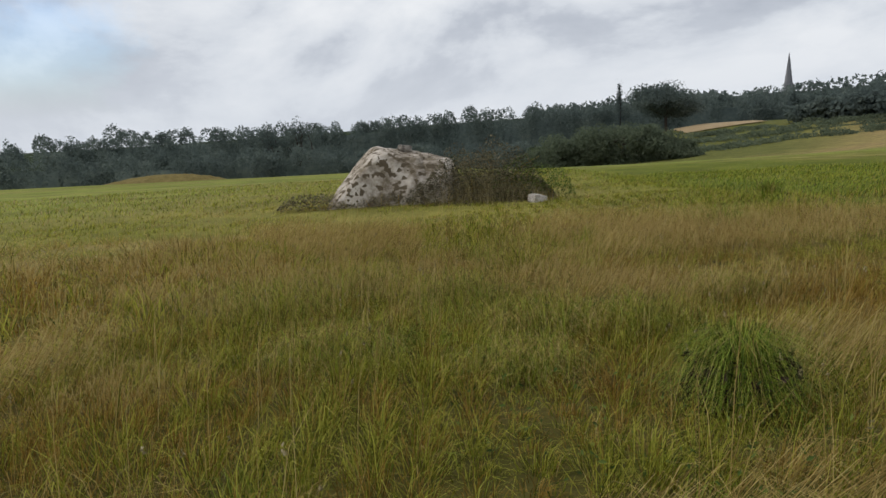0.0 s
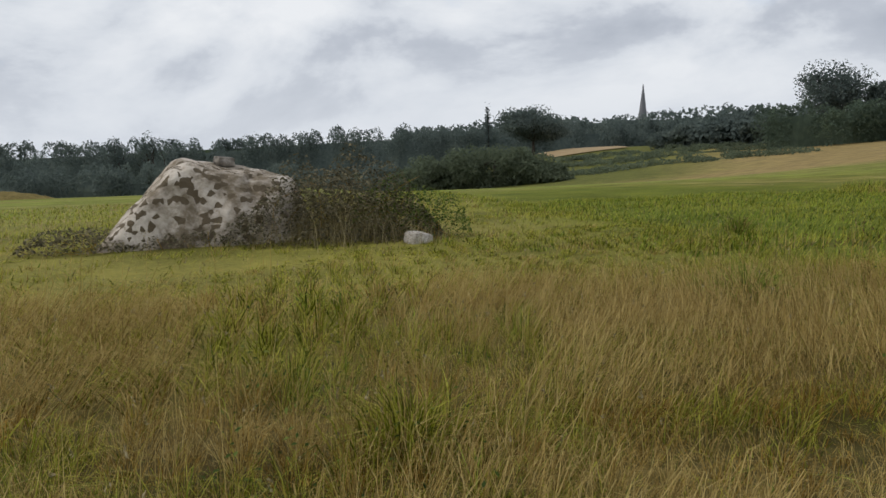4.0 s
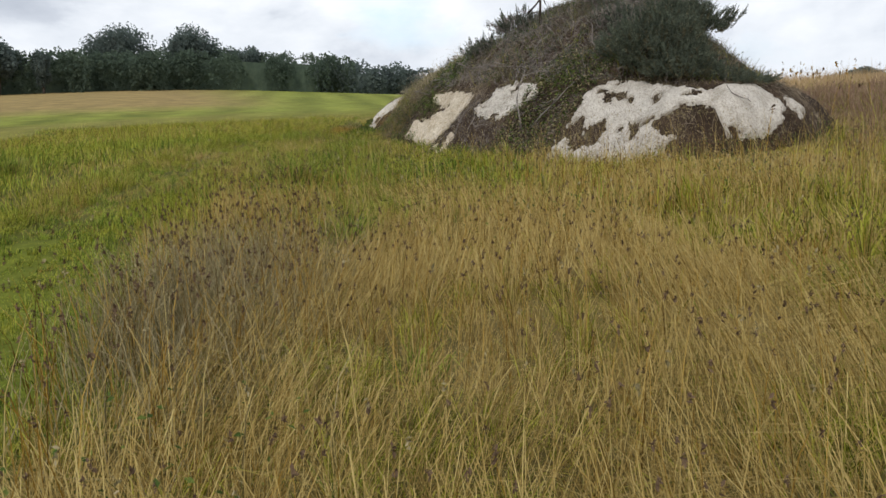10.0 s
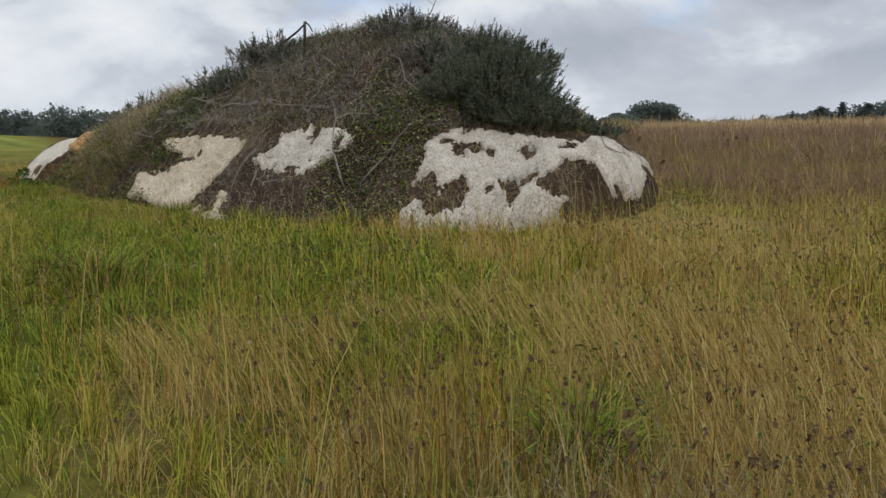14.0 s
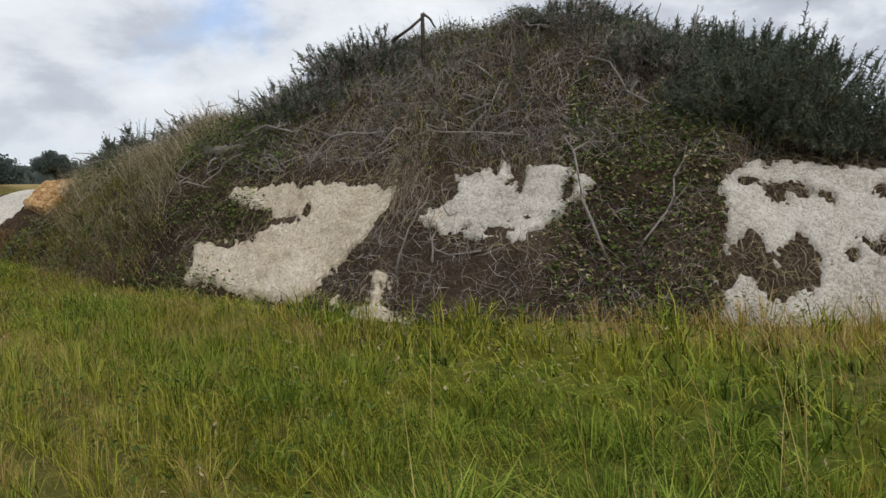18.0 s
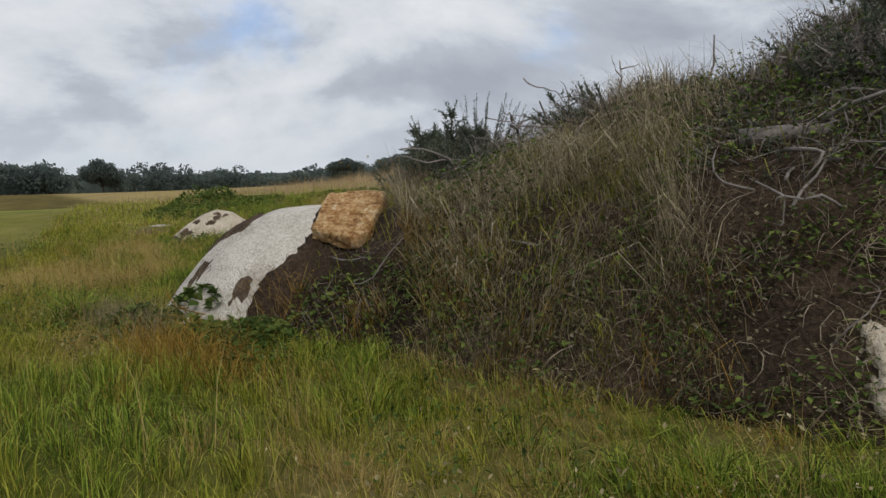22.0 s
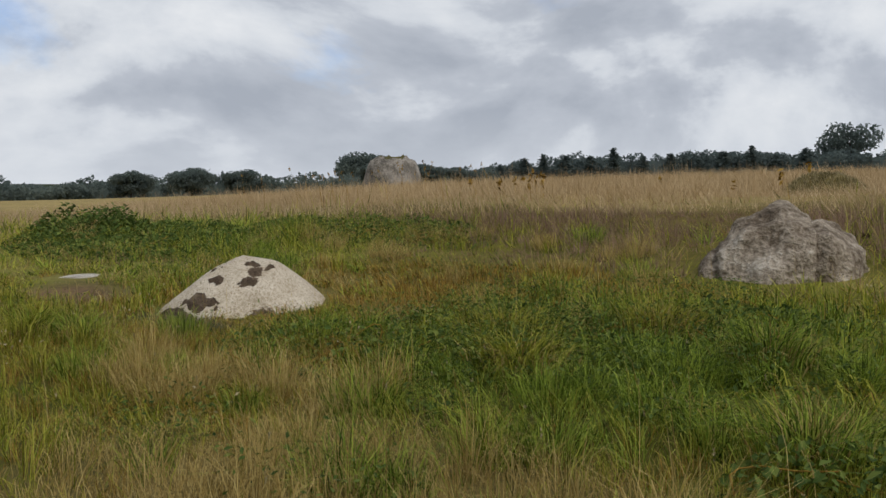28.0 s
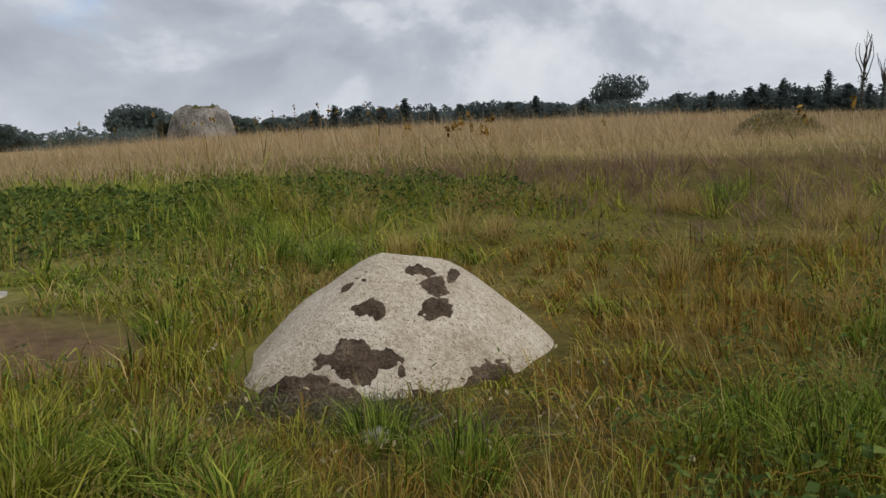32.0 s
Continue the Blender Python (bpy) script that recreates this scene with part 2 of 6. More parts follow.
M_BARK = mat("bark", [(0.04, 0.032, 0.025), (0.10, 0.08, 0.065)], 3, 20, 0.95, 0.6, 0.03)
# leaf green paled and blued: the haze of distance is in the colour
M_LEAF_HAZY = mat("hazy_tree_leaves", [(0.085, 0.108, 0.104), (0.145, 0.178, 0.16), (0.215, 0.25, 0.205)], 0.12, 1.2, 0.95, 0, island=0.18, through_light=0.55, spec=0.0)
M_HEDGE = mat("hedge_leaves", [(0.062, 0.086, 0.066), (0.11, 0.146, 0.105), (0.17, 0.215, 0.14)], 0.12, 1.2, 0.95, 0, island=0.18, through_light=0.5, spec=0.0)
M_LEAF_PALE = mat("willow_leaves", [(0.09, 0.11, 0.075), (0.15, 0.18, 0.115), (0.22, 0.25, 0.16)], 0.12, 1.2, 0.95, 0, island=0.18, through_light=0.55, spec=0.0)
# needles likewise tinted blue-grey for distance haze
M_NEEDLE_HAZY = mat("hazy_conifer_needles", [(0.074, 0.097, 0.096), (0.124, 0.155, 0.147), (0.185, 0.218, 0.195)], 0.12, 1.2, 0.95, 0, island=0.18, through_light=0.5, spec=0.0)
M_MOSS = mat("dead_moss", [(0.04, 0.028, 0.019), (0.12, 0.085, 0.058), (0.26, 0.195, 0.13)], 7, 60, 0.95, 1.0, 0.04, spec=0.1)
M_SPIRE = mat("spire_stone", [(0.16, 0.16, 0.17), (0.24, 0.24, 0.25)], 0.2, 1, 0.9, 0.1)

# ---- the lie of the land ----
LAND = np.array([
    (0, 0, 0.02), (0.6, 6.3, -0.42), (1.9, 7.7, -0.55), (6.5, 10.3, -0.48), (12.6, 13.5, -0.42), (20, 14, -0.30), (28, 13.8, -0.22), (36, 11.3, -0.32),
    (18.4, 7.4, -0.22), (21.1, 9.9, -0.25), (28, 11.6, -0.22), (19.8, 3, 0.15), (37.5, 7.5, -0.22), (33.3, 3.9, 0.08), (0, 17.5, -0.62), (-6, 22, -0.95),
    (23.3, 17, -0.35), (0, 88, -5.1), (-50, 78, -4.7), (38, 83, -5.7), (11.5, 60, -3.65), (17, 88, -6.9), (27, 66, -4.0), (0, 112, -9.6), (-55, 100, -9.8), (60, 70, -1.4), (85, 40, 0.7), (89, 18, 0.1), (92, 0, -1.3), (76, -12, -1.0), (69, -34, 0.95), (33, -5, 1.02), (43, -7, 0.95),
    (35, -12, 0.8), (53, -36, 1.3), (32, -34, 1.7), (27, -6, 1.0), (8, -8, 0.9), (-25, 0, 0.2), (0, -40, 2.0)], float)
LAND_FAR = np.array([
    (0, 190, -15), (-150, 170, -16), (-300, 500, -38), (60, 620, -24), (130, 250, -9), (60, 188, -6.0), (412, 981, -14), (163, 62, 2.4), (240, -50, -7), (420, -110, -13), (90, -220, 4.5), (190, -190, 1.0),
    (-300, -100, -2), (0, -400, 4), (1500, 2600, -30), (-1500, 2400, -130), (2600, 400, 12), (2500, -1500, 6), (0, -2800, 10), (-2600, -600, 10)], float)
CTRL = np.vstack([LAND, LAND_FAR])
_r = np.hypot(CTRL[:, None, 0] - CTRL[None, :, 0], CTRL[:, None, 1] - CTRL[None, :, 1])
_a = np.zeros((len(CTRL) + 1, len(CTRL) + 1))
_a[:-1, :-1] = -_r + np.eye(len(CTRL)) * 0.6
_a[-1, :-1] = _a[:-1, -1] = 1
_w = np.linalg.solve(_a, np.append(CTRL[:, 2], 0))


def wave(x, y, s, seed):
    """Cheap smooth noise for arrays, about -1 to 1."""
    g = np.random.RandomState(seed)
    out = np.zeros_like(np.asarray(x, float))
    for i in range(7):
        a, p, k = g.uniform(0, 6.283), g.uniform(0, 6.283), s * g.uniform(0.6, 1.9)
        b = g.uniform(0, 6.283)
        out = out + np.sin((x * math.cos(a) + y * math.sin(a)) * k + p + 1.3 * np.sin((x * math.cos(b) + y * math.sin(b)) * k * 0.6 + p))
    return out / 4.0


def land(x, y):
    x, y = np.asarray(x, float), np.asarray(y, float)
    z = np.full(x.shape, _w[-1])
    for (cx, cy, _), w in zip(CTRL, _w[:-1]):
        z = z - w * np.sqrt((x - cx) ** 2 + (y - cy) ** 2 + 1.5)
    near = np.clip(1 - np.hypot(x - 20, y - 8) / 90, 0, 1)
    return z + near * (0.035 * wave(x, y, 1.6, 3) + 0.02 * wave(x, y, 4.5, 4))


def mesh_np(name, verts, faces, material, smooth=False):
    """A mesh from arrays: all faces with the same number of corners."""
    me = bpy.data.meshes.new(name)
    verts, faces = np.ascontiguousarray(verts, np.float32), np.ascontiguousarray(faces, np.int32)
    n, k = faces.shape
    me.vertices.add(len(verts))
    me.vertices.foreach_set("co", verts.ravel())
    me.loops.add(n * k)
    me.loops.foreach_set("vertex_index", faces.ravel())
    me.polygons.add(n)
    me.polygons.foreach_set("loop_start", np.arange(0, n * k, k, dtype=np.int32))
    me.polygons.foreach_set("use_smooth", np.full(n, smooth))
    me.update(calc_edges=True)
    me.materials.append(material)
    return me


def grid_faces(nu, nv):
    i, j = np.meshgrid(np.arange(nu - 1), np.arange(nv - 1), indexing="ij")
    a = (i * nv + j).ravel()
    return np.stack([a, a + nv, a + nv + 1, a + 1], 1)


# one sheet, fine by the walk and coarser towards the horizon
_s = np.linspace(-1, 1, 281)
_g = 42 * _s + 3200 * np.sign(_s) * np.abs(_s) ** 7
gx, gy = np.meshgrid(20 + _g, 6 + _g, indexing="ij")
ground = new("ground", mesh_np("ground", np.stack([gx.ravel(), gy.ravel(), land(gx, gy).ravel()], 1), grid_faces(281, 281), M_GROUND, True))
tagged(ground, "rough green and tan grassland falling away to woods", "grassland", kind="structure")


# ---- builders ----
rng = np.random.RandomState(7)


def smooth(e0, e1, v):
    k = np.clip((v - e0) / (e1 - e0), 0, 1)
    return k * k * (3 - 2 * k)


def thing(name, x=0.0, y=0.0, z=0.0):
    e = new(name)
    e.location = (x, y, z)
    e.empty_display_size = 0.2
    return e


def part(name, me, parent, label=""):
    """One mesh object under a thing or a part; its mesh is given in world coordinates."""
    ob = new(name, me)
    top, off = parent, Vector((0, 0, 0))
    while top:
        off += top.location
        top = top.parent
    me.transform(Matrix.Translation(-off))
    ob.parent = parent
    return tagged(ob, label)


def blades_mesh(name, P, h, w, lean, bend, material, segs=2, az=None):
    """Blades of grass: base P, height h, width w, leaning towards the angle lean by bend of their height."""
    n = len(P)
    az = rng.uniform(0, 2 * np.pi, n) if az is None else az
    side = np.stack([np.cos(az), np.sin(az), 0 * az], 1) * (w / 2)[:, None]
    tow = np.stack([np.cos(lean), np.sin(lean), 0 * lean], 1)
    up = np.array([0, 0, 1.0])
    tip = P + tow * (bend * h)[:, None] + up * (h * (1 - 0.32 * bend**2))[:, None]
    if segs == 1:
        V = np.stack([P - side, P + side, tip], 1)
        F = np.arange(n * 3).reshape(n, 3)
    else:
        mid = P + tow * (bend * h * 0.32)[:, None] + up * (h * 0.58)[:, None]
        V = np.stack([P - side, P + side, mid + side * 0.8, mid - side * 0.8, tip], 1)
        b = (np.arange(n) * 5)[:, None]
        F = np.concatenate([b + [0, 1, 2], b + [0, 2, 3], b + [3, 2, 4]], 0)
    return mesh_np(name, V.reshape(-1, 3), F, material)


def leaves_mesh(name, C, size, material, tilt=0.7, squash=0.62):
    """Pointed four-cornered leaves, folded a little along the middle, with centres C."""
    n = len(C)
    a, t = rng.uniform(0, 2 * np.pi, n), rng.uniform(-tilt, tilt, n)
    f = np.stack([np.cos(a) * np.cos(t), np.sin(a) * np.cos(t), np.sin(t)], 1)
    s = np.stack([-np.sin(a), np.cos(a), rng.uniform(-tilt, tilt, n)], 1)
    s /= np.linalg.norm(s, axis=1)[:, None]
    u = np.cross(f, s)
    L, W = size[:, None] * 0.5, size[:, None] * 0.5 * squash
    V = np.stack([C - f * L, C + s * W + u * W * 0.35, C + f * L, C - s * W + u * W * 0.35], 1).reshape(-1, 3)
    b = (np.arange(n) * 4)[:, None]
    return mesh_np(name, V, np.concatenate([b + [0, 1, 2], b + [0, 2, 3]], 0), material)


def tubes_mesh(name, lines, material, sides=5):
    """Round, tapering twigs: each line is (points n x 3, radius at the foot, radius at the tip)."""
    VV, FF, at_v = [], [], 0
    for pts, r0, r1 in lines:
        pts = np.asarray(pts, float)
        n = len(pts)
        d = np.gradient(pts, axis=0)
        d /= np.linalg.norm(d, axis=1)[:, None] + 1e-9
        ref = np.where(np.abs(d[:, 2:3]) > 0.9, [[1.0, 0, 0]], [[0, 0, 1.0]])
        a = np.cross(d, ref)
        a /= np.linalg.norm(a, axis=1)[:, None] + 1e-9
        b = np.cross(d, a)
        ang = np.arange(sides) / sides * 2 * np.pi
        r = np.linspace(r0, r1, n)[:, None, None]
        V = pts[:, None] + r * (a[:, None] * np.cos(ang)[None, :, None] + b[:, None] * np.sin(ang)[None, :, None])
        V = np.concatenate([V.reshape(-1, 3), pts[:1], pts[-1:]], 0)
        i, j = np.meshgrid(np.arange(n - 1), np.arange(sides), indexing="ij")
        p, q = (i * sides + j).ravel(), (i * sides + (j + 1) % sides).ravel()
        F = [np.stack([p, q, q + sides], 1), np.stack([p, q + sides, p + sides], 1)]
        k = np.arange(sides)
        F += [np.stack([(k + 1) % sides, k, np.full(sides, n * sides)], 1), np.stack([(n - 1) * sides + k, (n - 1) * sides + (k + 1) % sides, np.full(sides, n * sides + 1)], 1)]
        VV.append(V)
        FF.append(np.concatenate(F) + at_v)
        at_v += len(V)
    return mesh_np(name, np.concatenate(VV), np.concatenate(FF), material, True)


def bent(p, q, sag=0.15, n=7, wob=0.03):
    """A crooked line from p to q."""
    p, q = np.asarray(p, float), np.asarray(q, float)
    k = np.linspace(0, 1, n)[:, None]
    L = np.linalg.norm(q - p)
    mid = rng.normal(0, 1, 3) * sag * L
    return p + (q - p) * k + mid * np.sin(np.pi * k) + np.cumsum(rng.normal(0, wob * L, (n, 3)), 0) * np.sin(np.pi * k)


def shoots_mesh(name, B, D, L, spikes, spike, material):
    """Spiny shoots: a row of short spikes round a stem from B along D, of length L."""
    n = len(B)
    D = D / np.linalg.norm(D, axis=1)[:, None]
    k = rng.uniform(0.05, 1, (n, spikes))
    base = B[:, None] + D[:, None] * (L[:, None] * k)[..., None]
    out = rng.normal(0, 1, (n, spikes, 3)) + D[:, None] * 0.9
    out /= np.linalg.norm(out, axis=2)[..., None]
    ln = (spike * (1.15 - 0.7 * k) * rng.uniform(0.7, 1.3, k.shape))[..., None]
    wide = np.cross(out, rng.normal(0, 1, (n, spikes, 3)))
    wide /= np.linalg.norm(wide, axis=2)[..., None] + 1e-9
    V = np.stack([base - wide * ln * 0.12, base + wide * ln * 0.12, base + out * ln], 2).reshape(-1, 3)
    stem = np.stack([B + wide[:, 0] * 0.006, B - wide[:, 0] * 0.006, B + D * L[:, None]], 1).reshape(-1, 3)
    V = np.concatenate([V, stem])
    return mesh_np(name, V, np.arange(len(V)).reshape(-1, 3), material)


def ripple(p, s, seed):
    """Smooth noise on points n x 3, about -1 to 1."""
    g = np.random.RandomState(seed)
    out = np.zeros(len(p))
    for i in range(9):
        d = g.normal(0, 1, 3)
        d *= s * g.uniform(0.6, 2.0) / np.linalg.norm(d)
        e = g.normal(0, 1, 3) * s * 0.5
        out += np.sin(p @ d + g.uniform(0, 6.3) + 1.2 * np.sin(p @ e + g.uniform(0, 6.3)))
    return out / 4.5

# ---- the overgrown mound; u runs along it, v towards the walk ----
MU, MV, M0 = np.array([0.838, 0.545]), np.array([-0.545, 0.838]), np.array([22.0, 9.3])
FOOT = np.array([(-5.4, -1.0), (-4.75, 0.1), (-3.3, 0.6), (-1.5, 0.78), (0, 0.7), (1.2, 0.4), (2.4, 0.14), (3.6, -0.3), (5, -1.1), (6.2, -1.6), (6.6, -3),
                 (6, -4.5), (3, -5.8), (0, -6.2), (-3, -5.6), (-4.6, -4.7), (-5.1, -3.4), (-5.5, -2.3)])
CAP_U, CAP_Z = [-5.8, -4.8, -4, -3, -1.7, 0, 1.5, 2.5, 4, 5, 6, 7], [1.05, 1.45, 1.85, 2.35, 2.85, 2.85, 2.3, 1.75, 1.42, 1.1, 0.75, 0.4]


def to_xy(u, v):
    return M0[0] + u * MU[0] + v * MV[0], M0[1] + u * MU[1] + v * MV[1]


def to_uv(x, y):
    return (x - M0[0]) * MU[0] + (y - M0[1]) * MU[1], (x - M0[0]) * MV[0] + (y - M0[1]) * MV[1]


def within(u, v, shape):
    """How far inside an outline points lie; negative outside."""
    u, v = np.asarray(u, float), np.asarray(v, float)
    d, c, n = np.full(u.shape, 1e9), np.zeros(u.shape, bool), len(shape)
    for i in range(n):
        (x0, y0), (x1, y1) = shape[i], shape[(i + 1) % n]
        ex, ey = x1 - x0, y1 - y0
        k = np.clip(((u - x0) * ex + (v - y0) * ey) / (ex * ex + ey * ey), 0, 1)
        d = np.minimum(d, np.hypot(u - x0 - k * ex, v - y0 - k * ey))
        c ^= ((y0 > v) != (y1 > v)) & (u < ex * (v - y0) / (ey + 1e-12) + x0)
    return np.where(c, d, -d)


def mound_z(u, v):
    s = within(u, v, FOOT)
    steep = 0.62 + 0.16 * smooth(-3.6, -2.2, u) * smooth(3.2, 1.6, u)
    a, b = np.where(s < 0.85, 1.25 * s, 1.06 + steep * (s - 0.85)), np.interp(u, CAP_U, CAP_Z)
    west = smooth(-3.7, -4.7, u)  # the bare west end is a rounded boulder
    a = a * (1 - west) + west * (np.where(s < 1.3, 1.32 * np.sqrt(np.clip(1 - (1 - np.clip(s, 0, 1.3) / 1.3) ** 2, 0, 1)), 1.32 + 0.8 * (s - 1.3)))
    h = np.clip(0.5 + (b - a), 0, 1)
    m = b * (1 - h) + a * h - 0.5 * h * (1 - h)
    crown = smooth(1.25, 1.7, m)
    lump = 0.05 * wave(u, v, 2.2, 21) + 0.025 * wave(u, v, 6, 22) + crown * (0.10 * wave(u, v, 4.4, 23) + 0.05 * wave(u, v, 9.0, 24))
    seat = 0.16 * np.exp(-((u - 5.25) / 0.3) ** 2 - ((v + 2.05) / 0.3) ** 2)
    return np.where(s > 0, m, 1.25 * s) - 0.28 + (lump - seat) * np.clip(s * 3, 0, 1)


# bare rock: outlines on the front (along, height) and on the west end (depth, height)
BARE = [
    [(1.37, 0.79), (0.31, 0.83), (-0.11, 0.84), (-0.14, 0.69), (0.05, 0.4), (0.26, 0.1), (0.57, -0.14), (1.07, -0.2), (1.95, -0.05), (1.9, 0.24), (1.42, 0.28), (1.15, 0.39), (1.19, 0.56), (1.8, 0.67), (1.75, 0.79)],
    [(-0.38, 0.54), (-0.65, 0.69), (-0.67, 0.87), (-0.86, 0.95), (-1.08, 0.96), (-1.2, 0.83), (-1.27, 0.98), (-1.73, 0.94), (-1.89, 0.81), (-1.72, 0.67), (-1.59, 0.5), (-1.34, 0.35), (-0.93, 0.35), (-0.46, 0.46)],
    [(0.02, -0.18), (-0.16, -0.13), (-0.3, -0.17), (-0.5, -0.25), (-0.48, -0.32), (-0.1, -0.32), (0.04, -0.28)], [(-0.08, -0.1), (-0.11, 0.1), (-0.22, 0.11), (-0.24, -0.04), (-0.2, -0.14)], [(0.2, -0.04), (0.14, -0.16), (0.25, -0.24), (0.34, -0.2)],
    [(-2.79, 0.21), (-2.86, 0.38), (-2.9, 0.61), (-2.84, 0.78), (-2.91, 0.89), (-3.32, 0.97), (-3.81, 0.94), (-4.29, 0.88), (-4.43, 0.88), (-4.72, 0.9), (-4.95, 0.84), (-5.02, 0.6), (-5.15, 0.36), (-5.18, 0.23), (-5.13, 0.07), (-5.0, -0.1), (-4.75, -0.2), (-4.2, -0.26), (-3.4, -0.26), (-2.85, -0.22), (-2.87, 0.0)]]
# the rounded west end (depth, height): a smooth cap and a flake beside it
BARE_WEST = [[(-0.7, 0.79), (-0.9, 0.85), (-1.25, 0.95), (-1.8, 0.97), (-2.1, 0.78), (-2.07, 0.55), (-1.75, 0.33), (-1.27, 0.14), (-0.88, 0.12), (-0.86, 0.3), (-0.72, 0.34), (-0.76, 0.49), (-0.77, 0.63)],
             [(-2.2, 0.76), (-2.45, 0.72), (-2.6, 0.45), (-2.22, 0.38), (-2.16, 0.56)]]
# remnants of soil on the rock: along, height, half width, half height
SOIL_ON = [(-3.82, 0.28, 0.035, 0.05), (-1.08, 0.43, 0.05, 0.016), (-1.66, 0.77, 0.03, 0.06), (-0.8, 0.46, 0.03, 0.012), (-1.0, 0.9, 0.03, 0.05),
           (-1.24, 0.86, 0.03, 0.08), (-4.62, 0.76, 0.05, 0.025), (0.78, 0.6, 0.03, 0.04), (0.95, 0.5, 0.04, 0.015), (-3.05, 0.83, 0.04, 0.03)]
SOIL_SHAPES = [
    [(-2.77, 0.15), (-2.93, 0.34), (-3.07, 0.44), (-3.17, 0.39), (-3.18, 0.28), (-3.25, 0.22), (-3.3, 0.3), (-3.44, 0.4), (-3.55, 0.37), (-3.6, 0.25), (-3.6, 0.14), (-3.57, 0.01), (-3.42, -0.03), (-3.18, -0.06), (-3.13, 0.07), (-2.99, 0.08), (-2.9, -0.03), (-2.82, -0.03)],
    [(-3.86, 0.38), (-4.01, 0.37), (-4.21, 0.39), (-4.29, 0.45), (-4.36, 0.54), (-4.45, 0.52), (-4.42, 0.42), (-4.35, 0.37), (-4.3, 0.27), (-4.25, 0.16), (-4.19, 0.04), (-4.15, 0.0), (-4.1, 0.1), (-4.01, 0.22), (-3.91, 0.32)],
    [(-4.4, 0.36), (-4.48, 0.43), (-4.58, 0.5), (-4.58, 0.61), (-4.7, 0.67), (-4.91, 0.63), (-5.06, 0.53), (-5.22, 0.36), (-5.25, 0.2), (-5.25, -0.05), (-5.0, -0.15), (-4.75, -0.1), (-4.74, 0.17), (-4.63, 0.21), (-4.49, 0.29)],
    [(-3.19, 0.77), (-3.3, 0.8), (-3.53, 0.8), (-3.58, 0.72), (-3.48, 0.66), (-3.39, 0.69), (-3.29, 0.62), (-3.24, 0.68)],
    [(-3.62, 0.7), (-3.73, 0.73), (-3.77, 0.65), (-3.74, 0.59), (-3.66, 0.63)],
    [(-4.06, 0.78), (-4.18, 0.78), (-4.27, 0.73), (-4.3, 0.64), (-4.18, 0.61), (-4.1, 0.66)]]


def rock_amount(u, v, z):
    jag = 0.022 * wave(u, z, 10, 31) + 0.03 * wave(u, z, 27, 32) + 0.03 * wave(u, z, 70, 33) + 0.02 * wave(u, z, 150, 34)
    m = np.full(u.shape, -9.0)
    for shape in BARE:
        m = np.maximum(m, np.where(v > (-0.8 if shape is BARE[-1] else -1.7), within(u, z, shape), -9))
    for shape in BARE_WEST:
        m = np.maximum(m, np.where((u < -4.7) & (v < -0.6), within(v, z, shape), -9))
    m = m + jag
    for cu, cz, hu, hz in SOIL_ON:
        m = np.minimum(m, (np.hypot((u - cu) / hu, (z - cz) / hz) - 1) * min(hu, hz) + jag * min(1, hu * 14))
    for shape in SOIL_SHAPES:
        m = np.minimum(m, np.where(v > -0.74, jag - within(u, z, shape) + 0.03, 9))
    return m


_u, _v = np.meshgrid(np.arange(-6.3, 7.2, 0.055), np.arange(-6.8, 1.3, 0.055), indexing="ij")
_z = mound_z(_u, _v)
_x, _y = to_xy(_u, _v)
_p = np.stack([_x.ravel(), _y.ravel(), _z.ravel()], 1)
_p[:, 2] += 0.02 * ripple(_p, 14, 5)
mound = thing("rock_mound", 22.0, 7.0, -0.25)
tagged(mound, "long granite mound overgrown with thatch and gorse, pale rock showing", "rock mound")
part("earth_body", mesh_np("earth_body", _p, grid_faces(*_u.shape), M_SOIL, True), mound, "dark peaty soil with dead roots")


def rock_face(name, u0, u1, v0, v1, step, label, material):
    uu, vv = np.meshgrid(np.arange(u0, u1, step), np.arange(v0, v1, step), indexing="ij")
    zz = mound_z(uu, vv)
    k = rock_amount(uu, vv, zz)
    e = 0.02
    gu, gv = (mound_z(uu + e, vv) - zz) / e, (mound_z(uu, vv + e) - zz) / e
    nrm = np.stack([-gu, -gv, np.ones_like(gu)], -1)
    nrm /= np.linalg.norm(nrm, axis=-1)[..., None]
    P = np.stack([uu, vv, zz], -1)
    flat = P.reshape(-1, 3)
    lift = -0.05 + 0.085 * smooth(-0.02, 0.035, k) + (0.015 * ripple(flat, 17, 8) + 0.024 * ripple(flat, 5, 9) + 0.009 * ripple(flat, 44, 10) + 0.004 * ripple(flat, 110, 11)).reshape(k.shape)
    P = P + nrm * lift[..., None]
    X, Y = to_xy(P[..., 0], P[..., 1])
    F = grid_faces(*uu.shape)
    kk = k.ravel()
    F = F[kk[F].max(1) > -0.03]
    used, inv = np.unique(F, return_inverse=True)
    V = np.stack([X.ravel(), Y.ravel(), P[..., 2].ravel()], 1)[used]
    part(name, mesh_np(name, V, inv.reshape(F.shape), material, True), mound, label)


rock_face("rock_face", -0.62, 2.2, -1.6, 0.9, 0.018, "slanting pale cream granite face", M_ROCK_CREAM)
rock_face("rock_face", -2.1, -0.33, -1.0, 0.9, 0.018, "rounded white granite patch", M_ROCK)
rock_face("rock_face", -5.9, -2.5, -4.2, 0.9, 0.024, "broad white granite face blotched with soil", M_ROCK)


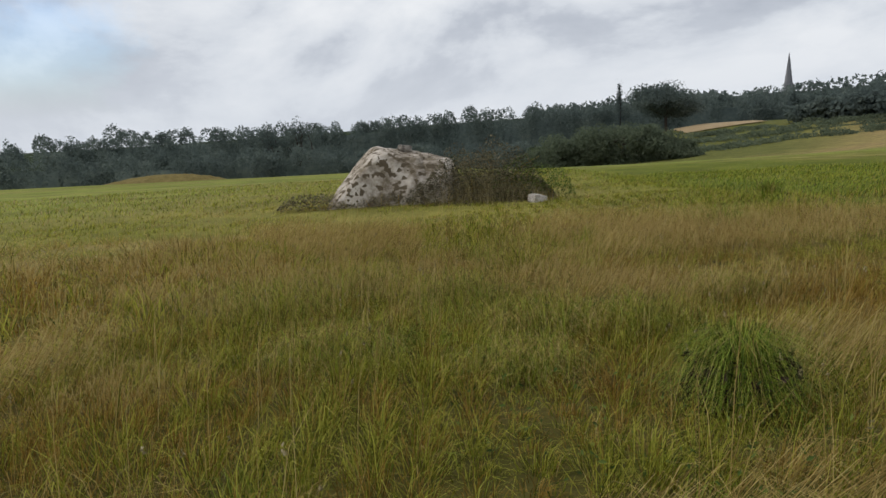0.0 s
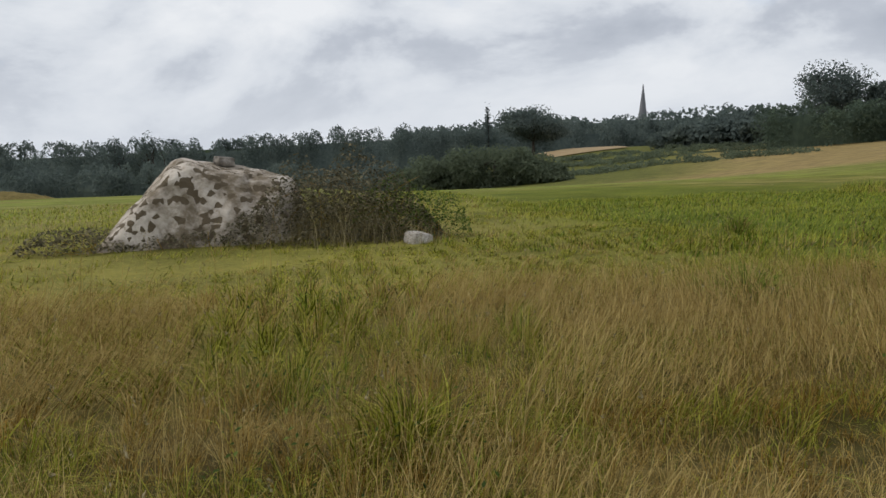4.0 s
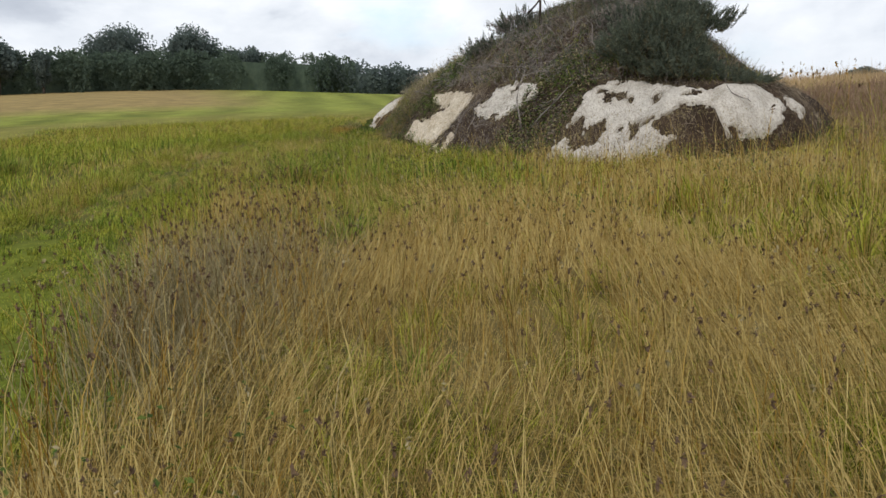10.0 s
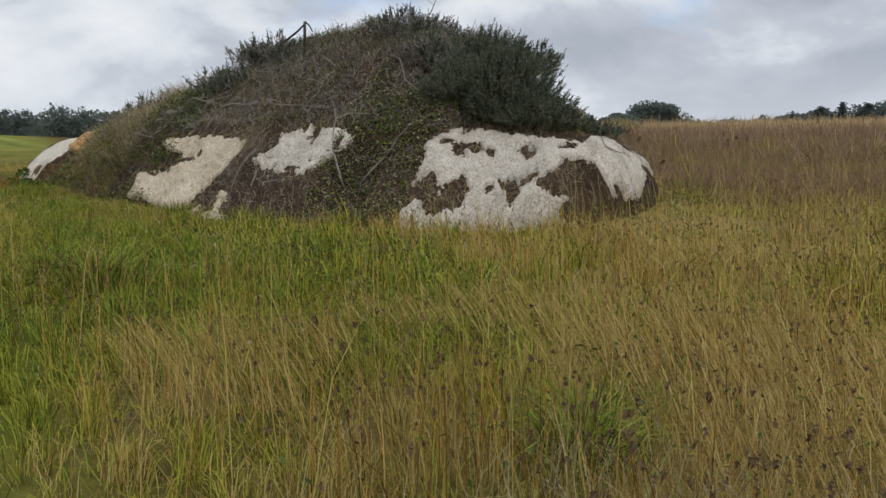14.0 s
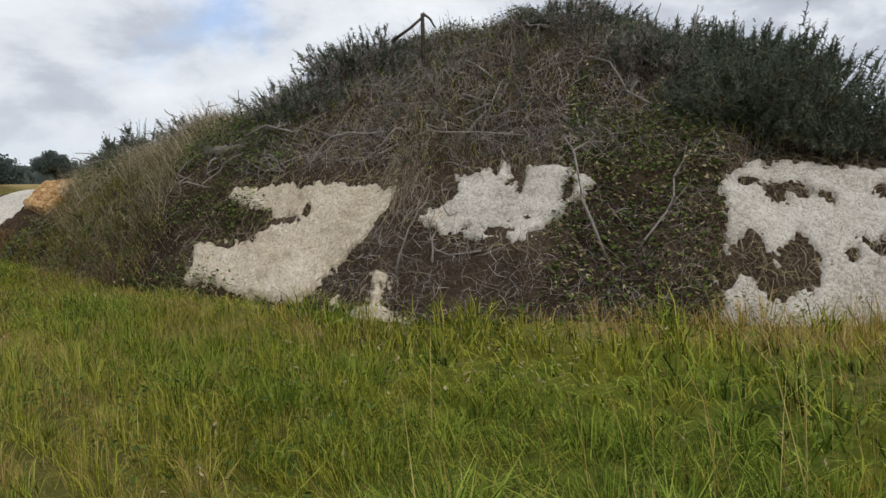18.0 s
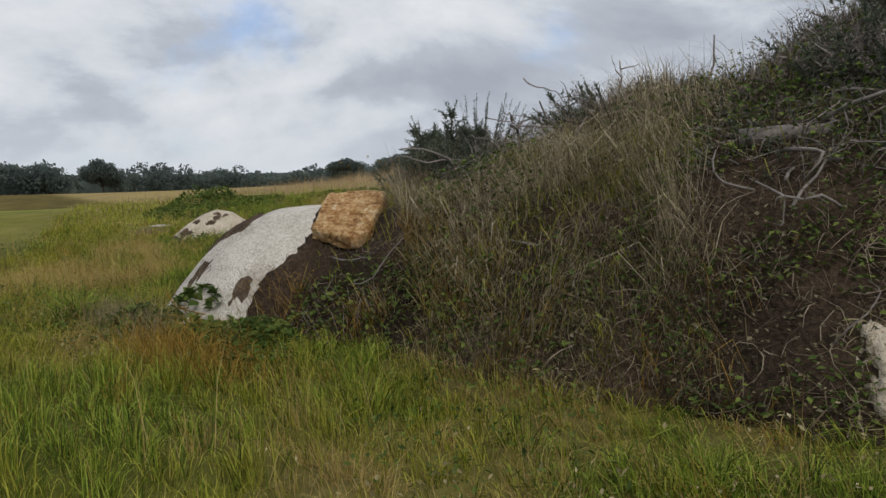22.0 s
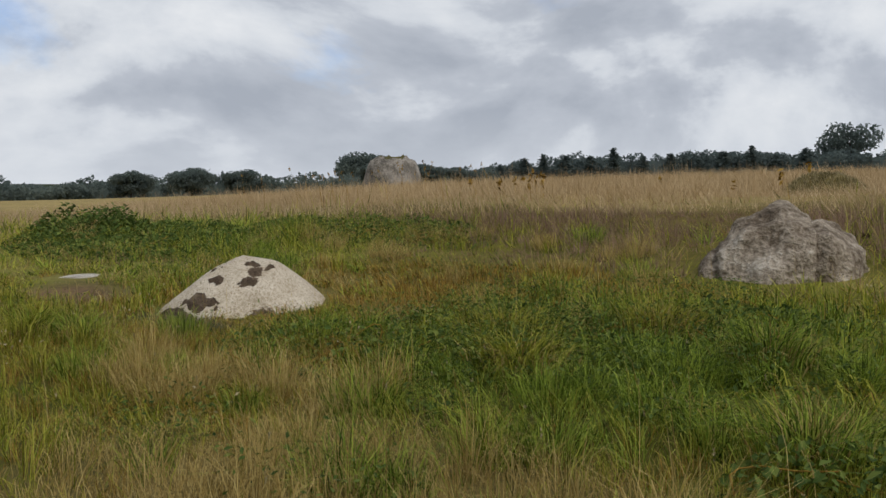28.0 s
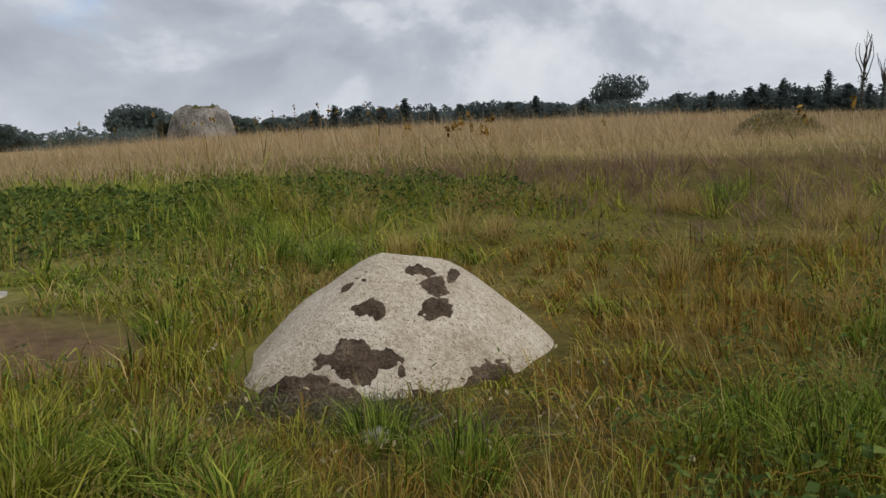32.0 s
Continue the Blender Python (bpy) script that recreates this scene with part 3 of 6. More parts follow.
def on_mound(n, u0, u1, v0, v1, test=None, bare=True):
    """Random places on the mound, off the bare rock."""
    u, v = rng.uniform(u0, u1, n), rng.uniform(v0, v1, n)
    z = mound_z(u, v)
    ok = (within(u, v, FOOT) > 0.03) & ((rock_amount(u, v, z) < 0.02) | (not bare))
    if test is not None:
        ok &= test(u, v, z)
    u, v, z = u[ok], v[ok], z[ok]
    x, y = to_xy(u, v)
    return np.stack([x, y, z - 0.01], 1), u, v


def slope_n(u, v):
    """The mound's outward direction in the world."""
    e = 0.05
    gu, gv = (mound_z(u + e, v) - mound_z(u - e, v)) / (2 * e), (mound_z(u, v + e) - mound_z(u, v - e)) / (2 * e)
    n = np.stack([-gu * MU[0] - gv * MV[0], -gu * MU[1] - gv * MV[1], np.ones_like(gu)], 1)
    return n / np.linalg.norm(n, axis=1)[:, None]


def wisps_mesh(name, P, N, length, width, az, lift, material):
    """Strands lying along a slope: centres P, outward directions N, az turned from straight down, bowed off the ground by lift."""
    n = len(P)
    down = np.array([0, 0, -1.0]) - N * (-N[:, 2:3])
    down /= np.linalg.norm(down, axis=1)[:, None] + 1e-6
    across = np.cross(N, down)
    T = down * np.cos(az)[:, None] + across * np.sin(az)[:, None]
    S = np.cross(N, T)
    curl, tilt = rng.normal(0, 0.22, n), rng.normal(0, 0.6, n)
    W = (S * np.cos(tilt)[:, None] + N * np.sin(tilt)[:, None]) * (width / 2)[:, None]
    rows = []
    for k in (0.0, 0.33, 0.67, 1.0):
        c = P + T * (length * (k - 0.5))[:, None] + S * (length * curl * (4 * k * (1 - k) - 0.5))[:, None] + N * (0.012 + lift * 4 * k * (1 - k) + 0.25 * lift * k)[:, None]
        taper = 1.0 if k < 0.9 else 0.3
        rows += [c - W * taper, c + W * taper]
    b = (np.arange(n) * 8)[:, None]
    F = np.concatenate([b + [i, i + 1, i + 3, i + 2] for i in (0, 2, 4)], 0)
    return mesh_np(name, np.stack(rows, 1).reshape(-1, 3), F, material)


DOWN = math.atan2(MV[1], MV[0])


def strands(name, n, box, material, l0, l1, w0, w1, spread, lift, label, test=None, parent=None):
    P, u, v = on_mound(n, *box, test)
    me = wisps_mesh(name, P, slope_n(u, v), rng.uniform(l0, l1, len(P)), rng.uniform(w0, w1, len(P)), rng.normal(0, spread, len(P)), rng.uniform(0, lift, len(P)) * (0.6 + 0.5 * np.abs(wave(u, v, 4, 65))), material)
    if parent:
        return part(name, me, parent, label)
    return tagged(new(name, me), label, "dead stems", kind="stuff")


def edge_above(u, v, z):
    """Just above the top edge of a bare face."""
    return (rock_amount(u, v, z) > -0.16) & (rock_amount(u, v + 0.14, mound_z(u, v + 0.14)) > 0)


strands("dead_thatch", 34000, (-5.7, 6.4, -3.6, 0.8), M_THATCH, 0.08, 0.3, 0.0025, 0.006, 1.0, 0.07, "matted grey-brown dead grass", lambda u, v, z: rng.uniform(0, 1, u.shape) < np.where(u > 4.6, 0.05, np.where(u > 2.0, 0.35, np.where((u > -0.1) & (u < 1.7) & (z > 0.8) & (z < 1.02), 0.12, np.where(z > 0.9, 1.0, np.where((u > -2.4) & (u < 1.0), 0.16, 0.8))))) * (0.65 + 0.5 * wave(u, v, 3, 69)), mound)
strands("brushwood", 6800, (-2.9, 2.7, -3.2, -0.35), M_TWIG, 0.18, 0.6, 0.0025, 0.006, 1.6, 0.16, "grey dead brushwood criss-crossed over the mound's crown", lambda u, v, z: (z > 0.95 + 0.1 * wave(u, v, 3, 66)) & (rng.uniform(0, 1, u.shape) < (0.6 + 0.5 * wave(u, v, 2.4, 70)) * np.where(u > 1.0, 0.5, 1.0)))
strands("edge_litter", 9000, (-5.0, 2.2, -1.6, 0.7), M_WEED, 0.05, 0.15, 0.003, 0.007, 1.2, 0.03, "dead grass and roots fraying over the rock edges", lambda u, v, z: np.abs(rock_amount(u, v, z) + 0.03) < 0.05)
strands("hanging_roots", 7000, (-5.0, 2.2, -1.6, 0.6), M_THATCH, 0.08, 0.24, 0.003, 0.006, 0.45, 0.03, "roots and dead grass hanging over the rock edges", edge_above)
strands("dead_stems", 3000, (-2.8, 1.1, -0.6, 0.75), M_TWIG, 0.05, 0.24, 0.002, 0.005, 1.4, 0.04, "dry stems lying on the bare peaty soil", lambda u, v, z: z < 0.8)
P, u, v = on_mound(26000, -5.7, 6.5, -4.6, 0.8, lambda u, v, z: rng.uniform(0, 1, u.shape) < np.where(u > 4.9, 0.12, np.where(z > 0.95, 1.0, np.where((u > -2.6) & (u < 1.9), 0.25, 0.7))) * (0.6 + 0.5 * wave(u, v, 3.5, 67)))
part("standing_thatch", blades_mesh("standing_thatch", P, rng.uniform(0.07, 0.22, len(P)), rng.uniform(0.003, 0.007, len(P)), DOWN + rng.normal(0, 1.2, len(P)), rng.uniform(0.6, 1.6, len(P)), M_THATCH), mound, "tufts of grey-brown dead grass")
def flank(seed, low, gain):
    """Share of the east flank that a growth takes, thinning out towards the cream face and the bare soil."""
    return lambda u, v, z: (u + 0.5 * (v + 1.5) + 0.2 * wave(u, v, 3, 62) < 4.6) & (rng.uniform(0, 1, u.shape) < smooth(2.2, 3.3, u + 0.35 * wave(u, v, 2.4, 61)) * smooth(0.1, 0.75, low + gain * wave(u, v, 2.6, seed) + 0.55 * wave(u, v, 6.5, seed + 20)))


for name, m, n, h0, h1, label, test in (("withered_weeds", M_WEED, 40000, 0.08, 0.36, "withered olive-brown weeds on the mound's flank", flank(201, 0.42, 0.5)), ("dry_tall_grass", M_DRY, 42000, 0.16, 0.5, "tall pale dead grass on the mound's flank", lambda u, v, z: flank(202, 0.45, 0.7)(u, v, z) & (z > 0.3 + 0.2 * wave(u, v, 3, 208))),
                                        ("red_weeds", M_RUSSET, 30000, 0.1, 0.36, "rusty dead bracken and bramble stems low on the flank", lambda u, v, z: flank(206, 0.3, 0.7)(u, v, z) & (z < 0.6 + 0.3 * wave(u, v, 3, 207))),
                                        ("flank_grass", M_GREEN, 16000, 0.12, 0.36, "green grass among the mound's weeds", flank(203, 0.22, 0.8)), ("flank_thatch", M_THATCH, 26000, 0.12, 0.46, "grey-brown dead grass among the mound's weeds", flank(204, 0.12, 0.7))):
    P, u, v = on_mound(n, 1.4, 5.2, -4.2, 0.3, test)
    tagged(new(name, blades_mesh(name, P, rng.uniform(h0, h1, len(P)) * (0.8 + 0.5 * wave(u, v, 5, 63)), rng.uniform(0.0025, 0.006, len(P)), DOWN + 1.2 * wave(u, v, 3.5, 64) + rng.normal(0, 1.0, len(P)), rng.uniform(0.2, 1.7, len(P)), m)), label, "weeds", kind="stuff")
P, u, v = on_mound(4200, -5.4, 5.6, -4.6, 0.5, lambda u, v, z: (z > 0.9) | (u > 2.6))
tagged(new("mound_grass", blades_mesh("mound_grass", P, rng.uniform(0.1, 0.28, len(P)), rng.uniform(0.003, 0.007, len(P)), DOWN + rng.normal(0, 1.2, len(P)), rng.uniform(0.4, 1.3, len(P)), M_GREEN)),
       "thin green grass growing through the thatch", "grass", kind="stuff")


def leafy(name, n, u0, u1, v0, v1, size, rise, material, label, category, test=None, kind="stuff"):
    P, u, v = on_mound(n, u0, u1, v0, v1, test)
    P[:, 2] += rng.uniform(0, rise, len(P)) ** 1.0
    return tagged(new(name, leaves_mesh(name, P, rng.uniform(0.6, 1.3, len(P)) * size, material)), label, category, kind=kind)


leafy("dead_leaves", 1800, -2.9, -1.5, -1.4, 0.65, 0.045, 0.18, M_WEED, "brown withered bramble leaves", "bramble")
leafy("bramble_leaves", 3400, -2.9, -1.55, -1.4, 0.65, 0.05, 0.16, M_BRAMBLE, "green bramble leaves trailing between the rock faces", "bramble", lambda u, v, z: wave(u, v, 3, 71) > -0.55)
leafy("bramble_leaves", 6500, 1.1, 4.6, -2.2, 0.35, 0.045, 0.28, M_BRAMBLE, "bramble leaves hanging beside the cream rock face", "bramble", lambda u, v, z: wave(u, v, 3, 72) > -0.25)
leafy("bramble_leaves", 11000, -4.6, 4.5, -3.6, -0.2, 0.042, 0.2, M_BRAMBLE, "scattered bramble and ivy leaves over the mound's crown", "bramble", lambda u, v, z: (z > 0.9) & (wave(u, v, 2.6, 73) > 0.05))
leafy("weed_leaves", 10000, 1.9, 5.0, -3.0, 0.25, 0.022, 0.3, M_SCRUB, "small olive leaves on the withered weeds", "weeds", lambda u, v, z: (rng.uniform(0, 1, u.shape) < 0.5 + 0.6 * wave(u, v, 3.5, 75)))
leafy("bramble_leaves", 5200, 1.5, 3.0, -1.6, 0.3, 0.04, 0.2, M_BRAMBLE, "bramble leaves straggling over dark soil and weeds", "bramble", lambda u, v, z: (wave(u, v, 4.5, 77) > -0.1))
leafy("dead_leaves", 4200, 1.6, 4.2, -2.2, 0.2, 0.035, 0.2, M_SCRUB, "withered brown leaves among the flank's weeds", "weeds", lambda u, v, z: (wave(u, v, 4, 78) > -0.2))
leafy("bramble_leaves", 4200, 3.9, 5.75, -2.6, -0.7, 0.05, 0.16, M_BRAMBLE, "bramble leaves creeping over bare soil", "bramble", lambda u, v, z: (z < 0.42) & (wave(u, v, 3, 74) > -0.2))
for m, count, seed, label in ((M_RUSSET, 5200, 221, "rusty dead weeds at the soil bank's foot"), (M_WEED, 5200, 222, "withered stems straggling over the soil bank"), (M_TWIG, 1600, 223, "dark fallen twigs on the soil bank")):
    P, u, v = on_mound(count, 3.9, 6.1, -2.2, -0.4, lambda u, v, z: (z < 0.14 + 0.14 * wave(u, v, 3, 224)) & (wave(u, v, 2.8, seed) > -0.35))
    tagged(new("dead_weeds", blades_mesh("dead_weeds", P, rng.uniform(0.1, 0.36, len(P)), rng.uniform(0.0025, 0.005, len(P)), rng.uniform(0, 6.28, len(P)), rng.uniform(0.5, 1.7, len(P)), m)), label, "weeds", kind="stuff")


strands("hanging_tuft", 1100, (-0.5, 0.12, -1.3, 0.15), M_THATCH, 0.2, 0.5, 0.002, 0.005, 0.25, 0.05, "pale tan dead grass hanging between two rock faces", lambda u, v, z: (z > 0.55) & (np.abs(u + 0.15 + 0.12 * wave(z, u, 6, 76)) < 0.24))
leafy("bramble_leaves", 900, 1.1, 1.95, -1.3, 0.3, 0.04, 0.12, M_BRAMBLE, "yellow-green bramble sprig in the rock's notch", "bramble", lambda u, v, z: (z > 0.36) & (z < 0.68))
leafy("bramble_leaves", 260, -0.5, 0.0, -1.2, 0.1, 0.04, 0.12, M_BRAMBLE, "small green sprig in hanging dead grass", "bramble", lambda u, v, z: (z > 0.9) & (z < 1.3))


leafy("bramble_leaves", 170, 5.05, 5.62, -1.75, -1.38, 0.055, 0.1, M_BRAMBLE, "bramble leaves on dark soil below the orange stone", "bramble")


# gorse bushes: stems, and shoots standing on a lumpy crown
def gorse(name, u, v, ru, rv, h, n, label, spike=0.055, seed=1, dead=0.45):
    x, y = to_xy(u, v)
    z = float(mound_z(np.array([u]), np.array([v]))[0])
    g = thing("gorse_bush", x, y, z)
    tagged(g, label, "gorse bush", "gorse on the mound")
    d = rng.normal(0, 1, (n, 3))
    d[:, 2] = np.abs(d[:, 2])
    d /= np.linalg.norm(d, axis=1)[:, None]
    r = rng.uniform(0.35, 1.0, n) ** 0.5 * (1 + 0.46 * ripple(d, 4.5, seed)) * np.where(rng.uniform(0, 1, n) < 0.1, 1.12, 1.0)
    uu, vv, zz = u + d[:, 0] * r * ru, v + d[:, 1] * r * rv, z - 0.05 + d[:, 2] * r * h
    zz = np.maximum(zz, mound_z(uu, vv) + 0.02)
    X, Y = to_xy(uu, vv)
    B = np.stack([X, Y, zz], 1)
    D = np.stack([d[:, 0] * MU[0] + d[:, 1] * MV[0], d[:, 0] * MU[1] + d[:, 1] * MV[1], np.abs(d[:, 2]) + 0.75], 1) + rng.normal(0, 0.25, (n, 3))
    live = rng.uniform(0, 1, n) < 1.35 - dead
    part("foliage", shoots_mesh("foliage", B[live], D[live], rng.uniform(0.12, 0.24, live.sum()) * (0.55 + 0.9 * min(h, 0.5)), 38, spike, M_GORSE), g, "dark green spiny shoots")
    q = rng.uniform(0, 1, n) < dead
    part("dead_growth", shoots_mesh("dead_growth", B[q] - D[q] * 0.05, D[q] + rng.normal(0, 0.4, (q.sum(), 3)), rng.uniform(0.1, 0.26, q.sum()), 26, spike * 0.8, M_TWIG if dead > 0.8 else M_SCRUB), g, "withered brown inner shoots")
    lines = []
    for i in range(16):
        k = rng.randint(n)
        lines.append((bent((x, y, z - 0.05), B[k] * 0.92 + np.array([x, y, z]) * 0.08, 0.1), 0.022, 0.006))
    part("woodwork", tubes_mesh("woodwork", lines, M_BARK), g, "dark woody stems")


gorse("g", -3.35, -1.35, 0.75, 0.85, 0.7, 1600, "big dark green gorse bush on the mound's west shoulder", seed=4)
gorse("g", -4.0, -1.15, 0.45, 0.5, 0.4, 600, "ragged dark gorse beside the big bush", seed=14)
gorse("g", -2.3, -1.7, 0.5, 0.5, 0.3, 320, "straggling gorse shoots over the brushwood", seed=15, dead=0.9)
gorse("g", -4.45, -1.8, 0.4, 0.5, 0.15, 260, "low green gorse behind the rounded rock cap", seed=5)
gorse("g", -3.0, -2.3, 0.8, 0.65, 0.42, 800, "dark gorse crowding the mound's west crown", seed=16)
gorse("g", -2.2, -2.8, 0.8, 0.8, 0.42, 800, "gorse growing through brushwood on the crown", seed=17, dead=0.9)
gorse("g", -1.4, -2.5, 0.7, 0.7, 0.36, 620, "straggly gorse on the mound's top", seed=6, dead=0.9)
gorse("g", 0.9, -2.2, 0.8, 0.6, 0.3, 600, "low grey-green gorse along the crest", seed=7, dead=0.9)
gorse("g", 1.35, -1.75, 0.6, 0.55, 0.32, 600, "low gorse on the falling crest", seed=8, dead=0.9)
gorse("g", 3.0, -2.6, 0.7, 0.6, 0.26, 420, "gorse mixed with dead grass on the east crest", seed=9, dead=0.9)
gorse("g", 4.55, -3.0, 0.62, 0.55, 0.34, 1050, "dense tangled gorse at the mound's east end", seed=10, dead=0.5)

# a gnarled gorse with spreading arms, and upright spires, at the east end
def at_uv(u, v, z):
    return np.array([*to_xy(u, v), z])


foot = at_uv(4.76, -3.05, float(mound_z(np.array([4.76]), np.array([-3.05]))[0]) - 0.05)
gnarled = tagged(thing("gorse_bush", *foot), "gnarled dark gorse with spreading spiny arms at the mound's end", "gorse bush", "gorse on the mound")
fork = at_uv(4.8, -3.05, 1.08)
part("stem", tubes_mesh("stem", [(bent(foot, fork, 0.05), 0.035, 0.024)], M_BARK, 7), gnarled)
for u, v, z in [(5.06, -3.06, 1.36), (5.14, -3.1, 1.2), (4.74, -3.05, 1.48), (4.66, -3.05, 1.34), (4.88, -2.9, 1.3), (4.54, -3.1, 1.32), (5.08, -2.9, 1.1), (4.94, -3.2, 1.34), (4.48, -2.95, 1.3), (4.8, -2.85, 1.22), (4.95, -2.8, 1.02), (4.7, -2.8, 1.05)]:
    line = bent(fork, at_uv(u, v, z), 0.08, 9, 0.02)
    arm = part("arm", tubes_mesh("arm", [(line, 0.014, 0.004)], M_BARK, 5), gnarled)
    B = line[rng.randint(2, 9, 40)]
    D = (line[-1] - line[2]) / np.linalg.norm(line[-1] - line[2]) + rng.normal(0, 0.6, (40, 3))
    part("foliage", shoots_mesh("foliage", B, D, rng.uniform(0.08, 0.18, 40), 44, 0.045, M_GORSE), arm, "dark green spiny shoots")
tip = tagged(thing("gorse_bush", *at_uv(4.4, -2.98, 1.1)), "row of tall single gorse spires standing above the brush", "gorse bush", "gorse on the mound")
for u, top, lean in [(4.56, 1.66, 0.02), (4.5, 1.68, 0.0), (4.44, 1.7, -0.05), (4.38, 1.63, -0.1), (4.35, 1.68, -0.16), (4.31, 1.6, -0.2), (4.27, 1.56, -0.22), (4.22, 1.55, -0.28), (4.62, 1.52, 0.08)]:
    b = at_uv(u, -2.98, 1.12)
    d = at_uv(u + lean, -2.98 + rng.normal(0, 0.04), top) - b
    part("spire_shoot", shoots_mesh("spire_shoot", np.repeat(b[None], 3, 0), d[None] + rng.normal(0, 0.02, (3, 3)), np.full(3, np.linalg.norm(d)) * [1.0, 0.9, 0.8], 110, 0.04, M_GORSE), tip)


P, u, v = on_mound(5200, -2.6, 3.0, -3.2, -1.3, lambda u, v, z: z > 1.5 + 0.3 * wave(u, v, 2.5, 68))
tagged(new("crest_twigs", blades_mesh("crest_twigs", P, rng.uniform(0.1, 0.42, len(P)) * (0.7 + 0.5 * wave(u, v, 3, 64)), rng.uniform(0.004, 0.009, len(P)), rng.uniform(0, 6.28, len(P)), rng.uniform(0.3, 1.5, len(P)), M_TWIG)), "fine grey twigs standing along the mound's crest", "brushwood", kind="stuff")


# low scrub over the whole crown, brown and grey-green in turns
for m, count, seed, label in ((M_SCRUB, 5200, 301, "brown withered scrub over the mound's crown"), (M_TWIG, 2600, 302, "grey dead gorse over the mound's crown"), (M_GORSE, 3000, 303, "grey-green young gorse over the mound's crown")):
    P, u, v = on_mound(count, -5.0, 3.4, -4.4, -0.3, lambda u, v, z: (z > 0.92 + 0.08 * wave(u, v, 5, 305)) & (rng.uniform(0, 1, u.shape) < smooth(-0.35, 0.5, wave(u, v, 3.2, seed) + 0.3 * smooth(1.0, 1.9, z))))
    N = slope_n(u, v)
    tall = (0.12 + 0.14 * smooth(-0.3, 0.9, wave(u, v, 4.5, seed + 5))) * rng.uniform(0.7, 1.4, len(P))
    tagged(new("crown_scrub", shoots_mesh("crown_scrub", P, N * 0.7 + rng.normal(0, 0.45, N.shape) + [0, 0, 0.3], tall, 13, 0.05, m)), label, "scrub", kind="stuff")


def spot(u, v, up=0.0):
    x, y = to_xy(u, v)
    return np.array([x, y, float(mound_z(np.array([u]), np.array([v]))[0]) + up])


# dead branches lying over the thatch, each a thing of its own
def branch(u0, v0, u1, v1, r, lift0=0.05, lift1=0.08, sag=0.12, label="bleached dead branch tangled in the thatch", material=None):
    p, q = spot(u0, v0, lift0), spot(u1, v1, lift1)
    line = bent(p, q, sag)
    e = thing("dead_branch", *p)
    tagged(e, label, "branch", "dead branches on the mound")
    part("limb", tubes_mesh("limb", [(line, r, r * 0.45)], material or M_TWIG), e)
    L = np.linalg.norm(q - p)
    if L > 0.45:
        for i in range(3):
            k = rng.randint(2, 6)
            part("side_twig", tubes_mesh("side_twig", [(bent(line[k], line[k] + rng.normal(0, 0.16, 3) * L + [0, 0, 0.05], 0.15), r * 0.5, r * 0.15)], material or M_TWIG), e)


for b in [(0.0, -0.6, 1.3, -0.7, 0.017), (0.5, -0.55, 1.7, -1.0, 0.014), (0.2, -0.8, 0.9, -0.5, 0.012), (0.9, -0.95, 0.15, -0.65, 0.014), (1.6, -0.9, 1.2, -0.55, 0.013), (2.0, -1.2, 1.2, -1.0, 0.015),
          (-0.6, -0.9, 0.4, -1.1, 0.014), (-2.0, 0.35, -1.95, -0.45, 0.014), (-2.2, 0.3, -2.6, -0.5, 0.012), (-0.3, 0.45, -0.45, 0.05, 0.011), (-0.6, 0.4, -0.75, 0.1, 0.01), (0.1, 0.3, -0.1, 0.1, 0.01),
          (-1.0, 0.35, -0.5, 0.15, 0.009), (-2.4, -1.0, -1.6, -1.5, 0.014), (-1.2, -1.4, -0.4, -1.9, 0.013), (-0.9, -2.2, -2.0, -2.4, 0.013), (3.6, -1.0, 4.3, -1.4, 0.007), (3.2, -1.6, 3.9, -2.2, 0.013), (2.9, -1.3, 3.4, -2.0, 0.012),
          (4.7, -1.6, 5.1, -1.5, 0.006), (5.42, -1.92, 4.95, -1.58, 0.009)]:
    branch(*b)
for i in range(34):
    u, v = rng.uniform(-0.9, 2.4), rng.uniform(-1.7, -0.5)
    if rock_amount(np.array([u]), np.array([v]), mound_z(np.array([u]), np.array([v])))[0] < -0.08:
        a, L = rng.uniform(0, 6.28), rng.uniform(0.3, 0.8)
        branch(u, v, u + L * math.cos(a), v + 0.6 * L * math.sin(a), rng.uniform(0.007, 0.014), 0.06, 0.1, 0.28)
for i in range(46):
    u = rng.uniform(-2.6, 2.4)
    v = rng.uniform(-2.6, 0.3)
    if rock_amount(np.array([u]), np.array([v]), mound_z(np.array([u]), np.array([v])))[0] < -0.05:
        branch(u, v, u + rng.normal(0, 0.22), v + rng.normal(0, 0.2), rng.uniform(0.004, 0.008), label="thin dry stem lying on the peaty soil")
# twigs standing on the skyline
for u, v, du, dv, h in [(-1.75, -2.5, -0.15, 0, 0.55), (-1.45, -2.5, 0.1, 0.1, 0.5), (-2.1, -2.4, -0.25, 0.1, 0.45), (-2.45, -2.2, -0.3, 0, 0.42), (-2.6, -2.1, -0.12, 0, 0.5), (3.55, -2.9, 0.1, 0, 0.5), (3.35, -2.7, -0.1, 0, 0.55), (2.6, -2.2, -0.05, 0, 0.5),
                        (1.9, -1.9, 0.1, 0, 0.3), (-4.75, -1.1, -0.5, 0, 0.3)]:
    branch(u, v, u + du, v + dv, 0.012, 0.0, h, 0.1, "bare dead twig standing against the sky")

